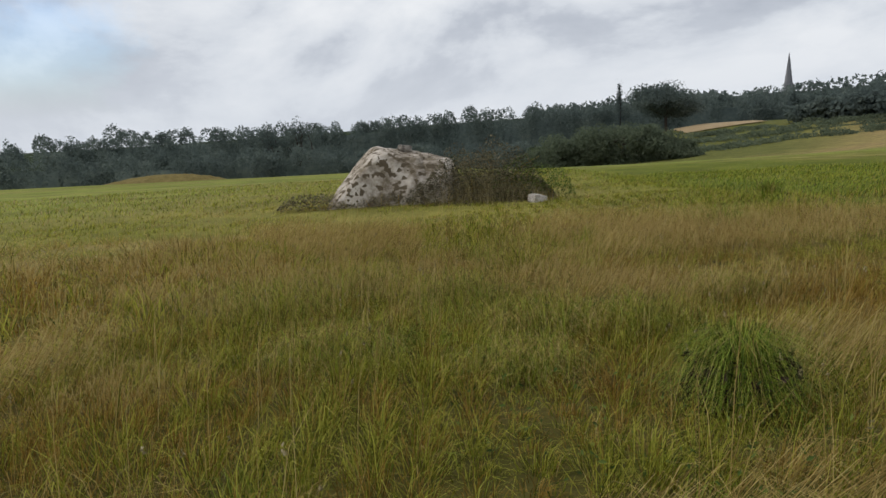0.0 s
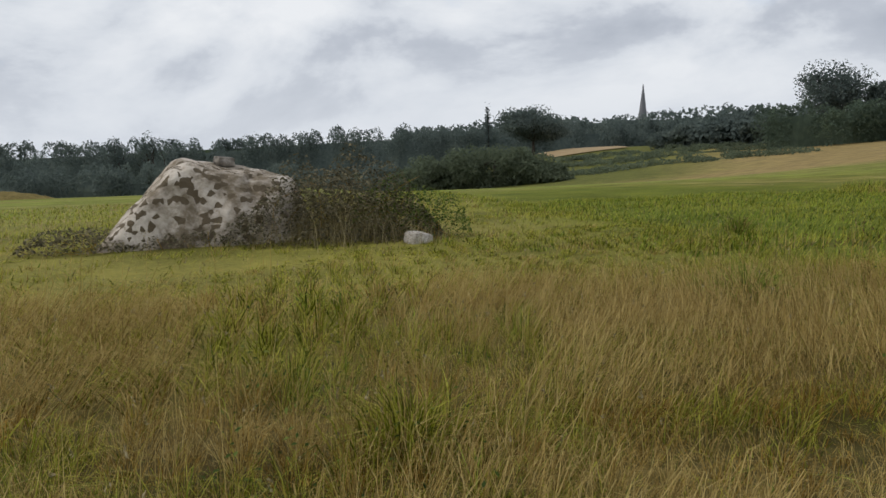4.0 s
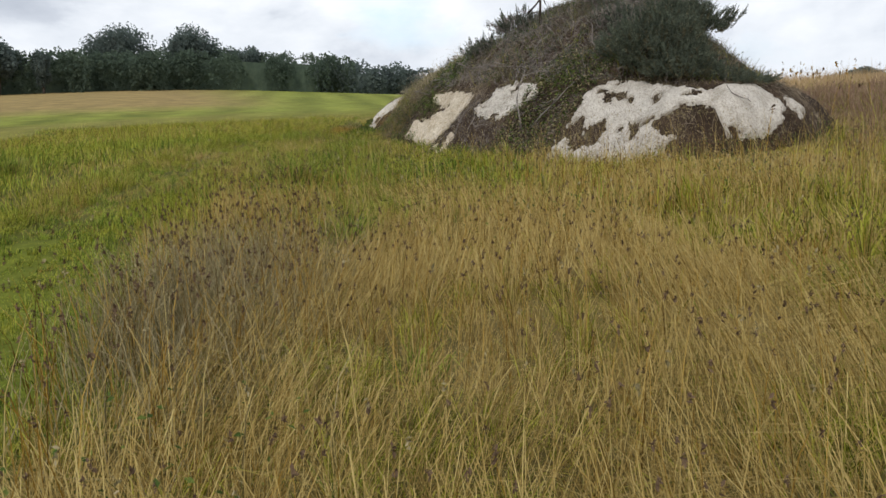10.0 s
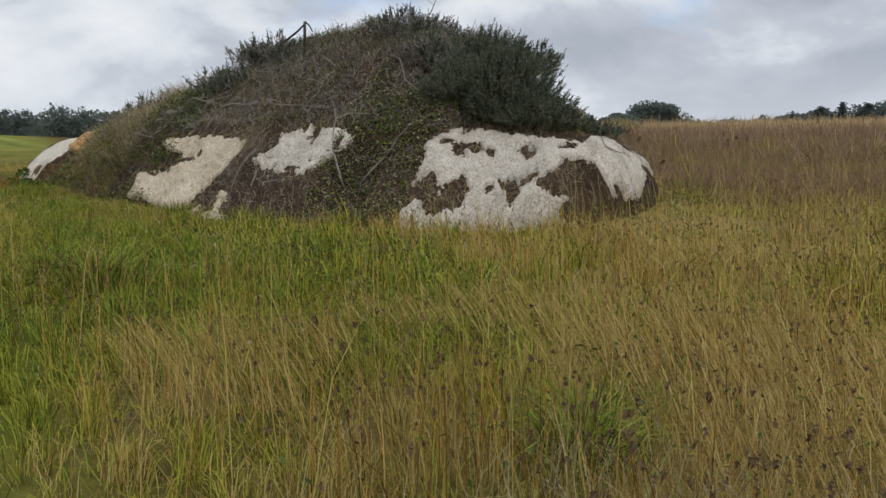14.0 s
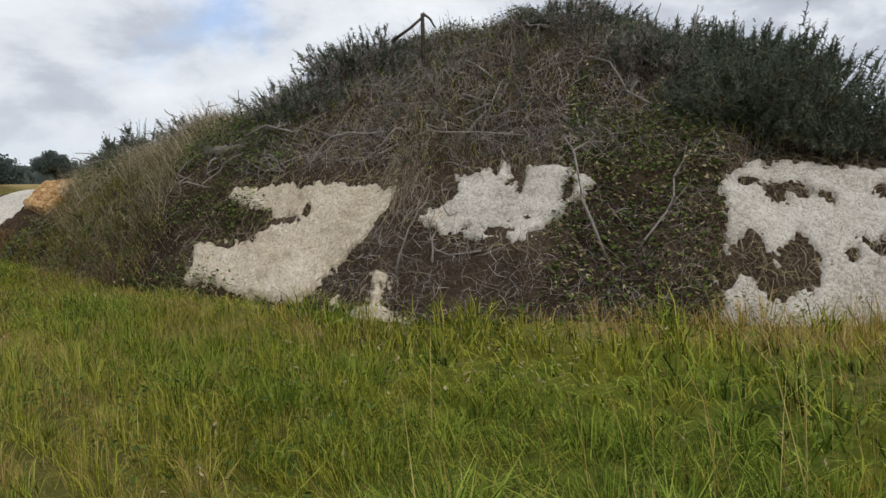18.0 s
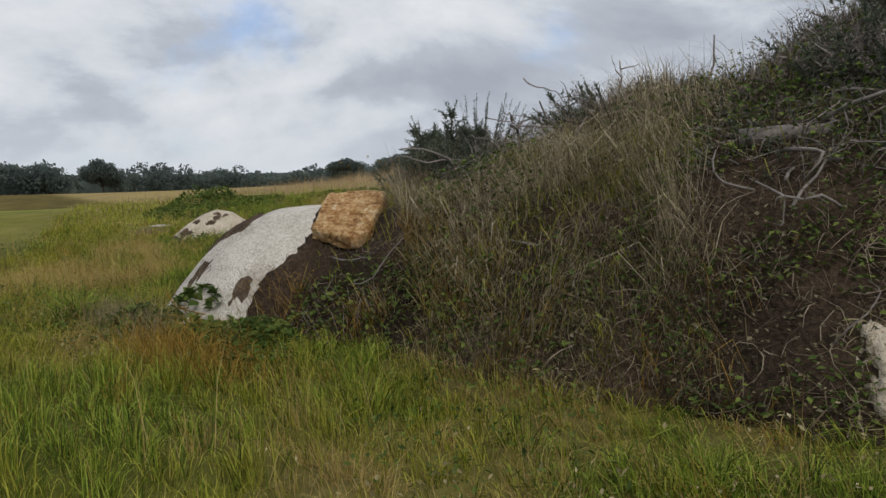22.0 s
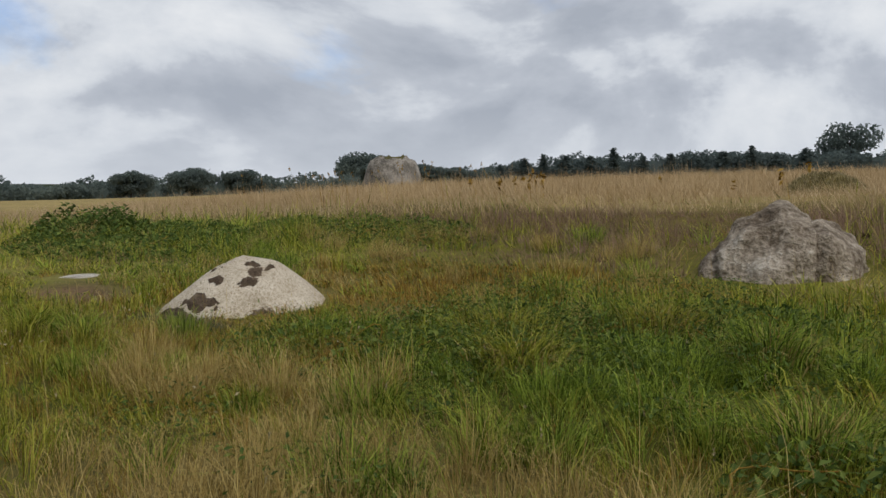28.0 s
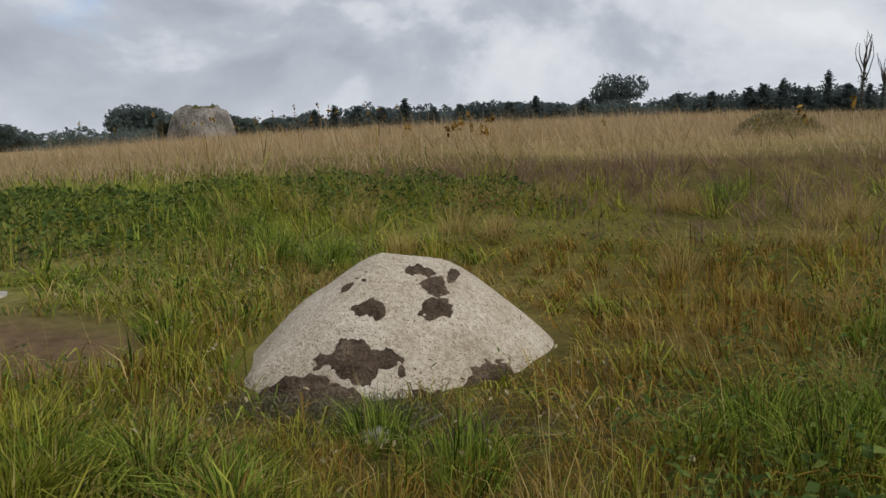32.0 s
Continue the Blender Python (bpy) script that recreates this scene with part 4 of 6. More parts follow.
# dead wood at the east end
def deadwood(ends, r, label, sag=0.08):
    p, q = (at_uv(*e) for e in ends)
    e = tagged(thing("dead_branch", *p), label, "branch", "dead branches on the mound")
    part("limb", tubes_mesh("limb", [(bent(p, q, sag, 9, 0.03), r, r * 0.5)], M_BARK if r > 0.011 else M_TWIG, 6), e)


deadwood(((4.1, -2.92, 1.1), (4.2, -2.96, 1.5)), 0.02, "short crooked dead gorse stump against the sky")
deadwood(((4.13, -2.94, 1.38), (3.95, -2.9, 1.44)), 0.01, "arched dead branch beside the stump", 0.3)
deadwood(((3.82, -2.7, 0.95), (3.93, -2.9, 1.58)), 0.013, "straight grey dead stick leaning from the brush", 0.02)
deadwood(((4.07, -2.94, 1.78), (3.72, -2.85, 1.55)), 0.007, "long thin dead rod against the sky", 0.02)
deadwood(((3.9, -2.85, 1.42), (3.5, -2.75, 1.36)), 0.012, "thick dead bough lying along the crest", 0.1)
for i in range(26):
    u, v = rng.uniform(3.4, 4.9), rng.uniform(-3.1, -2.3)
    z = float(mound_z(np.array([u]), np.array([v]))[0])
    deadwood(((u, v, z + rng.uniform(0.02, 0.25)), (u + rng.normal(0, 0.35), v + rng.uniform(-0.1, 0.4), z + rng.uniform(0.0, 0.4))), rng.uniform(0.005, 0.01), "grey dead stem arching out of the gorse", 0.2)
for u0, spread, count, label in ((3.25, 0.3, 1500, "fine grey twigs of a bare bush on the crest"), (4.2, 0.45, 1100, "grey dead twigs matted under the gorse spires")):
    u, v = rng.normal(u0, spread, count), rng.normal(-2.7, 0.25, count)
    P = np.stack([*to_xy(u, v), mound_z(u, v) - 0.02], 1)
    tagged(new("bare_twigs", blades_mesh("bare_twigs", P, rng.uniform(0.15, 0.55, count), rng.uniform(0.003, 0.006, count), rng.uniform(0, 6.28, count), rng.uniform(0.1, 0.9, count), M_TWIG)), label, "dead stems", kind="stuff")

# a short fence stake with a crosspiece, and a sawn log
p = spot(0.15, -1.96, 0.2)
stake = tagged(thing("stake", *p), "short weathered stake with a leaning crosspiece on the crest", "stake")
part("post", tubes_mesh("post", [(np.array([p + [0, 0, -0.3], p + [0.01, 0, 0.2], p + [0.01, 0.0, 0.34]]), 0.026, 0.022)], M_BARK), stake)
part("crosspiece", tubes_mesh("crosspiece", [(np.array([p + [0.3, 0.2, 0.06], p + [0.12, 0.08, 0.19], p + [-0.02, 0, 0.31]]), 0.02, 0.015)], M_BARK), stake)
part("crosspiece", tubes_mesh("crosspiece", [(np.array([p + [0, 0, 0.34], p + [-0.06, -0.05, 0.28], p + [-0.1, -0.09, 0.18]]), 0.016, 0.01)], M_BARK), stake)
p = spot(2.42, -1.2, 0.1)
log = tagged(thing("log", *p), "short pale sawn log lying in the gorse", "log")
part("wood", tubes_mesh("wood", [(bent(p, p + np.array([-0.42, -0.28, 0.03]), 0.02, 5, 0.0), 0.055, 0.05)], M_TWIG, 9), log)

# ---- boulders ----
class Dome:
    """A boulder as a dome: a peak, a foot given by its reach in eight directions from east, a height and a fullness."""

    def __init__(self, px, py, reach, base, top, power, rough, seed):
        self.px, self.py, self.reach, self.base, self.top, self.power, self.rough, self.seed = px, py, np.array(reach, float), base, top, power, rough, seed

    def foot(self, a):
        k = (a / (np.pi / 4)) % 8
        i = np.floor(k).astype(int)
        f = k - i
        f = f * f * (3 - 2 * f)
        return self.reach[i % 8] * (1 - f) + self.reach[(i + 1) % 8] * f

    def z(self, x, y):
        dx, dy = np.asarray(x, float) - self.px, np.asarray(y, float) - self.py
        r = np.hypot(dx, dy) / self.foot(np.arctan2(dy, dx))
        z = self.base + (self.top - self.base) * (1 - np.minimum(r, 1.6) ** self.power)
        p = np.stack([np.ravel(dx), np.ravel(dy), 0 * np.ravel(dx)], 1)
        return z + (self.rough * ripple(p, 4.5, self.seed) + self.rough * 0.4 * ripple(p, 13, self.seed + 1)).reshape(np.shape(z)) * np.clip(3 * r, 0, 1)

    def mesh(self, name, material, nr=26, na=84, deep=1.12):
        r = np.linspace(0.0, 1, nr) ** 0.8 * deep
        a = np.linspace(0, 2 * np.pi, na)
        rr, aa = np.meshgrid(r, a, indexing="ij")
        f = self.foot(aa)
        x, y = self.px + rr * f * np.cos(aa), self.py + rr * f * np.sin(aa)
        return mesh_np(name, np.stack([x.ravel(), y.ravel(), self.z(x, y).ravel()], 1), grid_faces(nr, na), material, True)

    def patch(self, name, spots, material, thick=0.02, step=0.016, seed=3):
        """A growth lying on the dome: spots are (x, y, half length, half width, turn in degrees)."""
        x0, x1 = min(s[0] - s[2] - 0.1 for s in spots), max(s[0] + s[2] + 0.1 for s in spots)
        y0, y1 = min(s[1] - s[2] - 0.1 for s in spots), max(s[1] + s[2] + 0.1 for s in spots)
        x, y = np.meshgrid(np.arange(x0, x1, step), np.arange(y0, y1, step), indexing="ij")
        m = np.full(x.shape, -9.0)
        for cx, cy, a, b, t in spots:
            c, s = math.cos(radians(t)), math.sin(radians(t))
            u, v = (x - cx) * c + (y - cy) * s, -(x - cx) * s + (y - cy) * c
            m = np.maximum(m, (1 - np.hypot(u / a, v / b)) * b)
        m = m + 0.026 * wave(x, y, 14, seed) + 0.018 * wave(x, y, 38, seed + 1) + 0.010 * wave(x, y, 90, seed + 5)
        z = self.z(x, y) - 0.015 + (thick + 0.015) * smooth(-0.02, 0.05, m) + 0.012 * wave(x, y, 60, seed + 2) + 0.006 * wave(x, y, 150, seed + 3)
        F = grid_faces(*x.shape)
        F = F[m.ravel()[F].max(1) > -0.015]
        used, inv = np.unique(F, return_inverse=True)
        return mesh_np(name, np.stack([x.ravel(), y.ravel(), z.ravel()], 1)[used], inv.reshape(F.shape), material, True)


WHITE = Dome(28.6, 10.05, (1.48, 1.64, 1.56, 1.5, 1.05, 0.9, 1.0, 1.2), -0.32, 0.735, 2.6, 0.028, 40)
DOME = Dome(37.86, 6.97, (0.8, 0.92, 1.1, 1.04, 1.12, 1.1, 0.98, 0.85), -0.32, 0.365, 1.6, 0.05, 42)
DARK = Dome(33.15, 3.12, (1.1, 1.05, 1.05, 1.1, 1.2, 1.1, 1.0, 1.0), -0.1, 0.93, 2.0, 0.17, 44)
HUMP = Dome(35.0, -10.4, (1.5, 1.4, 1.4, 1.4, 1.5, 1.5, 1.5, 1.5), 0.45, 1.45, 2.2, 0.08, 46)
TOWER = Dome(71.1, -37.7, (2.9, 2.8, 2.75, 2.8, 2.9, 2.8, 2.75, 2.8), -2.6, 3.35, 6.0, 0.2, 48)
FIRST = Dome(-1.4, 18.8, (1.2, 1.15, 1.15, 1.2, 1.3, 1.3, 1.2, 1.15), -0.95, 0.52, 1.9, 0.09, 50)
FIRST_B = Dome(-0.5, 18.35, (0.85, 0.95, 1.1, 1.2, 1.3, 1.2, 1.05, 0.9), -0.95, 0.38, 4.2, 0.07, 52)


def crag(name, centre, planes, material, rough, seed, sharp=12, turn=(0, 0, 0), cuts=26, cracks=0.0, grain=1.0):
    """A broken rock: softened flat faces (outward direction, distance from the centre), dented and cracked."""
    bm = bmesh.new()
    bmesh.ops.create_cube(bm, size=2)
    bmesh.ops.subdivide_edges(bm, edges=bm.edges[:], cuts=cuts, use_grid_fill=True)
    D = np.array([v.co[:] for v in bm.verts])
    D /= np.linalg.norm(D, axis=1)[:, None]
    total = np.zeros(len(D))
    for n, d in planes:
        n = np.array(n, float) / np.linalg.norm(n)
        total += (np.maximum(D @ n, 0) / d) ** sharp
    P = D * (total ** (-1 / sharp))[:, None]
    size = np.abs(P).mean() * 2
    q = P / size
    dent = rough * size * (0.6 * ripple(q, 3.0, seed) + 0.35 * ripple(q, 8.0, seed + 1) + 0.16 * ripple(q, 22.0, seed + 2))
    split = ripple(q, 2.4, seed + 3)
    dent -= cracks * size * np.exp(-(split / 0.09) ** 2)
    P = P + D * dent[:, None]
    m = Euler([radians(a) for a in turn]).to_matrix()
    for v, p in zip(bm.verts, P):
        v.co = m @ Vector(p) + Vector(centre)
    me = bpy.data.meshes.new(name)
    bm.to_mesh(me)
    bm.free()
    me.materials.append(material)
    for f in me.polygons:
        f.use_smooth = True
    return me


def boulder(dome, material, label, patches=(), mat_patch=None, name="boulder"):
    b = tagged(thing(name, dome.px, dome.py, dome.base), label, "boulder", "boulders in the field")
    part("stone", dome.mesh("stone", material), b)
    for i, s in enumerate(patches):
        growth = part("moss_patch", dome.patch("moss_patch", [s] if not isinstance(s, list) else s, mat_patch or M_MOSS, 0.022, seed=60 + i), b, "dark dead moss")
        if len(growth.data.vertices) < 700:
            continue
        q = np.array([v.co[:] for v in growth.data.vertices]) + np.array(b.location)
        q = q[rng.randint(len(q), size=min(260, len(q) // 2))] + rng.normal(0, 0.012, (min(260, len(q) // 2), 3)) * [1, 1, 0.3]
        q[:, 2] = dome.z(q[:, 0], q[:, 1]) + rng.uniform(0.008, 0.035, len(q))
        tagged(part("leaf_litter", leaves_mesh("leaf_litter", q, rng.uniform(0.008, 0.03, len(q)), M_WEED if i % 2 else M_MOSS, 0.5, 0.4), growth), "dead scraps in the moss", kind="stuff")
    return b


WHITE_PATCHES = [[(28.99, 10.73, 0.29, 0.21, -15), (29.22, 10.84, 0.16, 0.12, 30)], [(28.8, 11.25, 0.14, 0.075, 40)], [(28.1, 11.17, 0.09, 0.06, 75)], [(28.99, 11.13, 0.03, 0.02, 60)],
                 [(28.6, 11.25, 0.05, 0.02, 60)], [(29.5, 11.12, 0.14, 0.06, 55)], [(29.62, 10.95, 0.05, 0.03, 70)]]
DOME_PATCHES = [[(37.73, 7.5, 0.11, 0.055, 10)], [(37.47, 7.16, 0.08, 0.07, 60), (37.4, 7.3, 0.1, 0.06, 70), (37.58, 7.1, 0.08, 0.04, 40)], [(37.72, 7.75, 0.2, 0.085, 5), (37.52, 7.7, 0.13, 0.05, 15)], [(37.93, 7.41, 0.13, 0.025, 60)], [(37.74, 7.16, 0.09, 0.022, 20)],
                [(37.05, 7.45, 0.2, 0.09, 30)], [(37.72, 7.97, 0.42, 0.13, -5), (37.3, 7.8, 0.2, 0.07, 35)], [(37.42, 7.03, 0.03, 0.09, 0)]]
boulder(WHITE, M_ROCK_WHITE, "smooth white granite outcrop with dark moss, brambles at its foot", WHITE_PATCHES)
white_soil = [o for o in scene.objects if o.name.startswith("boulder") and not o.parent][0]
part("soil_bank", WHITE.patch("soil_bank", [(27.64, 10.98, 0.62, 0.34, 93), (28.03, 10.16, 0.48, 0.3, 122), (27.75, 10.5, 0.4, 0.26, 100)], M_SOIL, 0.06, 0.03, 90), white_soil, "dark peaty soil banked on the stone")
boulder(DOME, M_ROCK_CREAM, "pale domed granite boulder blotched with dead moss, soil at its foot", DOME_PATCHES)
dark = tagged(thing("boulder", 33.15, 3.12, -0.1), "craggy dark grey boulder with pale lichen in tall grass", "boulder", "boulders in the field")
part("stone", crag("stone", (33.15, 3.12, 0.25), [((0.75, 0.12, 0.66), 0.56), ((-0.5, 0.05, 0.86), 0.6), ((0.05, 0.2, 1), 0.66), ((0.1, 0.85, 0.5), 0.72), ((0.4, 0.9, 0.1), 0.95), ((0, -1, 0.15), 0.8), ((1, 0, 0), 0.86), ((-1, 0, 0), 0.88), ((-0.6, 0.75, 0.3), 0.76), ((0, 0, -1), 0.7)], M_ROCK_DARK, 0.15, 141, cracks=0.13), dark)
tower = boulder(TOWER, M_ROCK_GREY, "huge grey granite boulder with a flat grassy top on the skyline")
part("turf_cap", TOWER.patch("turf_cap", [(71.1, -37.7, 1.1, 0.9, 0)], M_OLIVE, 0.03, 0.12), tower, "olive brown turf")
first = tagged(thing("boulder", -0.95, 18.5, -0.95), "broad pale granite boulder blotched with brown moss beside a bush", "boulder", "boulders in the field")
part("stone", crag("stone", (-0.95, 18.5, -0.15), [((1, -0.1, 0.12), 1.25), ((-0.72, -0.1, 0.7), 0.80), ((0.17, 0, 1), 0.57), ((0, -1, 0.3), 0.95), ((0.25, -0.7, 0.65), 0.85), ((0, 1, 0.1), 1.0), ((-1, 0, 0), 1.5), ((0, 0, -1), 0.9)], M_ROCK_SPOT, 0.085, 151, sharp=16, cracks=0.05), first)
FIELD_HUMP = Dome(-24.7, 76.1, (5, 4, 3, 4, 6, 4, 3, 4), -4.6, -3.92, 2.0, 0.05, 54)
tagged(new("grass_hump", FIELD_HUMP.mesh("grass_hump", M_BROWN)), "low pale grass bank at the mown field's edge", "hump", kind="structure")
tagged(new("grass_hump", HUMP.mesh("grass_hump", M_BROWN)), "low rounded hump overgrown with brown grass", "hump", kind="structure")


def block(name, x, y, z, sx, sy, sz, turn, material, label, seed, rough=0.09, category="stone"):
    """A broken stone: a rounded block with dented sides."""
    bm = bmesh.new()
    bmesh.ops.create_cube(bm, size=2)
    bmesh.ops.subdivide_edges(bm, edges=bm.edges[:], cuts=13, use_grid_fill=True)
    P = np.array([v.co[:] for v in bm.verts])
    q = P / np.linalg.norm(P, axis=1)[:, None] * 1.25
    P = P * 0.5 + q * 0.5
    P = P * (1 + rough * ripple(P, 2.0, seed) + rough * 0.5 * ripple(P, 5.5, seed + 1) + rough * 0.16 * ripple(P, 15, seed + 2))[:, None]
    P = P * [sx, sy, sz]
    m = Euler([radians(a) for a in turn]).to_matrix()
    for v, p in zip(bm.verts, P):
        v.co = m @ Vector(p) + Vector((x, y, z))
    me = bpy.data.meshes.new(name)
    bm.to_mesh(me)
    bm.free()
    me.materials.append(material)
    for f in me.polygons:
        f.use_smooth = True
    e = tagged(thing(name, x, y, z - sz), label, category)
    part("rock", me, e)
    return e


orange = tagged(thing("orange_stone", 27.86, 10.27, 0.36), "rough orange-brown stone resting on the white outcrop", "stone")
# a slab lying down the slope: its long way, its short way and its upper face
SL, SS, SN = np.array([-0.666, 0.600, -0.444]), np.array([-0.681, -0.732, 0.032]), np.array([-0.306, 0.323, 0.896])
SLAB = [(SN, 0.12), (-SN, 0.02), (-SL, 0.39), (0.885 * SL - 0.467 * SS, 0.32), (0.117 * SL + 0.993 * SS, 0.24), (-0.098 * SL - 0.995 * SS, 0.28), (0.66 * SL + 0.75 * SS, 0.345), (SN - 0.9 * SL, 0.4), (SN - 0.7 * SS, 0.25)]
part("rock", crag("rock", np.array([27.81, 10.33, 0.71]) - 0.13 * SN, SLAB, M_ORANGE, 0.12, 161, 20, (0, 0, 0), 30, 0.05), orange)
block("stone", 41.2, 6.95, -0.18, 0.3, 0.22, 0.11, (0, 4, 20), M_ROCK, "flat pale slab lying in the grass by brambles", 73)
block("stone", -0.75, 18.85, 0.47, 0.14, 0.12, 0.07, (5, 5, 30), M_ROCK_GREY, "small knob of stone on the broad boulder", 75)
block("stone", 2.0, 16.9, -0.61, 0.17, 0.14, 0.11, (0, 10, 30), M_ROCK, "small pale stone beside the bush", 77)
block("stone", 37.33, 8.3, -0.22, 0.06, 0.05, 0.04, (0, 10, 30), M_ROCK, "small loose stone before the domed boulder", 79)

# ---- trees, hedges and woods ----
def crown_points(n, lumps):
    """Points in a set of lumps (x, y, z, rx, rz), thick at the skin."""
    k = rng.choice(len(lumps), n, p=np.array([l[3] ** 2 for l in lumps]) / sum(l[3] ** 2 for l in lumps))
    L = np.array(lumps)[k]
    d = rng.normal(0, 1, (n, 3))
    d /= np.linalg.norm(d, axis=1)[:, None]
    r = rng.uniform(0.3, 1.08, n)[:, None] ** 0.6
    return L[:, :3] + d * r * np.stack([L[:, 3], L[:, 3], L[:, 4]], 1)


def tree(x, y, top, spread, label, low=0.14, n=6000, leaf=0.34, lumps=15, airy=0.0, base=None, name="tree", material=None, dome=False):
    z0 = float(land(x, y)) if base is None else base
    H = top - z0
    t = tagged(thing(name, x, y, z0 - 0.1), label, "tree", "field trees")
    ls = []
    zc, rz = z0 + H * (0.5 + low * 0.6), H * (0.5 - low * 0.6)
    if dome:
        zc, rz, spread = z0 + H * 0.45, H * 0.46, spread * 1.06
    for i in range(lumps):
        d = rng.normal(0, 1, 3)
        d /= np.linalg.norm(d)
        if dome and d[2] < -0.3:
            d[2] = rng.uniform(-0.35, 0.1)
        k = rng.uniform(0.4, 0.74)
        rad = rng.uniform(0.3, 0.44)
        ls.append((x + d[0] * k * spread, y + d[1] * k * spread, zc + d[2] * k * rz, rad * spread, rad * rz * 1.05))
    lines = [(bent((x, y, z0 - 0.1), (x, y, z0 + H * 0.62), 0.02, 7, 0.01), 0.035 * H, 0.012 * H)]
    limbs = []
    for l in ls:
        k = rng.uniform(0.25, 0.6)
        limbs.append((bent((x, y, z0 + H * k), l[:3], 0.1, 6, 0.03), 0.013 * H, 0.004 * H))
    part("trunk", tubes_mesh("trunk", lines, M_BARK, 8), t)
    part("branchwork", tubes_mesh("branchwork", limbs, M_BARK, 5), t)
    C = crown_points(int(n * (1 - airy)), ls)
    size = rng.uniform(0.6, 1.4, len(C)) * leaf
    if not airy:
        inner = np.array([l[:3] for l in ls])[rng.randint(len(ls), size=n // 5)] + rng.normal(0, 0.12, (n // 5, 3)) * [spread, spread, rz]
        C, size = np.concatenate([C, inner]), np.append(size, rng.uniform(1.2, 2.4, n // 5) * leaf)
    part("crown", leaves_mesh("crown", C, size, material or M_LEAF_HAZY, 1.2, 0.75), t, "dark green leaves with gaps of sky")
    return t


OAK = "dark green round-headed field tree above the hedge"
for x, y, top, s in [(86, 130, 10.3, 5.8), (92, 125, 6.4, 3.4), (96, 122, 6.0, 2.6), (106, 113, 9.0, 3.2), (104, 86, 12.2, 7.4), (111, 77, 8.0, 2.6), (114, 70, 8.8, 4.0), (118, 64, 8.2, 3.2),
                     (143, 56, 12.4, 5.6), (146, 46, 12.1, 5.0), (148, 38, 8.3, 3.6), (136, 73, 9.3, 3.6), (133, 79, 10.0, 4.0), (128, 88, 9.2, 2.8)]:
    tree(x, y, top + 1.1, s * 1.08, OAK, n=6200, leaf=0.4, lumps=24, dome=True)
tree(120, 59, 6.9, 1.5, "slight pale thin-crowned tree in the hedge", airy=0.5)
tree(170, -152, 10.3, 9.0, "broad dark round tree behind the skyline boulder", low=0.0, n=6000, leaf=0.7, lumps=24)
tree(66.8, -41.2, 2.7, 1.5, "small ragged thorn beside the skyline boulder", low=0.05, leaf=0.3, airy=0.4)
tree(78, -45, 3.4, 2.4, "low thorn tree beside the skyline boulder", low=0.1, leaf=0.35)
tree(77, -49.5, 3.3, 2.6, "low wind-cut thorn beside the skyline boulder", low=0.1, leaf=0.35)
tree(174, -33, 4.6, 4.0, OAK, low=0.1)
tree(144, -76, 4.6, 5.0, OAK, low=0.05)
tree(139, -83, 4.2, 4.5, OAK, low=0.05)
tree(146, -66, 3.6, 4.2, OAK, low=0.05)
tree(66, -217, 17.5, 9.5, "large spreading tree above the conifer belt", n=2600, leaf=0.9, airy=0.1)
tree(50, -214, 12.5, 4.0, "thin airy tree beside the conifers", airy=0.55, leaf=0.8)
tree(54, 196, 4.2, 9.5, "big round dark tree on the far wooded hill", low=0.15, n=9000, leaf=0.5, lumps=45)
tree(-30, 150, -0.6, 3.6, "tree standing above the far wood", airy=0.35)
tree(-25, 151, -0.1, 3.6, "half-bare tree standing above the far wood", airy=0.6)
for x, y, top, s in [(17, 118, -3.4, 5.0), (22, 117, -2.2, 5.4), (26, 116, -1.4, 6.0), (30, 115, -2.4, 5.2), (33, 113, -4.6, 3.6)]:
    tree(x, y, top, s, "rounded grey-green willow at the field's edge", low=-0.35, n=5200, leaf=0.36, lumps=26, material=M_LEAF_PALE)


def conifer(x, y, top, s, label="dark ragged conifer in the far belt"):
    z0 = float(land(x, y))
    H = top - z0
    t = tagged(thing("conifer", x, y, z0 - 0.1), label, "conifer", "far conifers")
    part("trunk", tubes_mesh("trunk", [(bent((x, y, z0 - 0.1), (x, y, top - 0.3), 0.01, 6, 0.002), 0.02 * H, 0.004 * H)], M_BARK, 6), t)
    n = 700
    k = rng.uniform(0.12, 1, n)
    tier = np.round(k * 7) / 7 + rng.normal(0, 0.05, n)
    a = rng.uniform(0, 6.28, n)
    r = s * (1.06 - k) ** 0.6 * rng.uniform(0.1, 1.15, n) * (0.85 + 0.35 * np.sin(a * 3 + k * 17 + x))
    C = np.stack([x + r * np.cos(a), y + r * np.sin(a), z0 + tier * H - 0.12 * r], 1)
    part("foliage", leaves_mesh("foliage", C, rng.uniform(0.5, 1.2, n) * s * 0.42, M_NEEDLE_HAZY, 0.5, 0.5), t, "drooping dark needles")


conifer(50, 228, 3.4, 2.4, "single pine on the far wooded hill")
for x, y, top in [(134, -159, 7.0), (129, -162, 7.6), (125, -164, 9.2), (120, -166, 8.2), (115, -169, 9.0), (110, -171, 10.2), (104, -174, 9.0), (98, -176, 9.2), (92, -178, 8.8), (87, -180, 10.2), (81, -181, 11.2), (76, -182, 9.4), (70, -183, 9.8),
                  (49, -188, 10.8), (42, -189, 10.4), (34, -189, 12.3), (31, -189, 11.5), (27, -188, 13.2), (22, -188, 12.0), (18, -188, 14.6), (14, -188, 11.8), (10, -187, 11.3), (4, -186, 12.0)]:
    conifer(x, y, top - rng.uniform(0.2, 1.5), rng.uniform(2.4, 4.0))


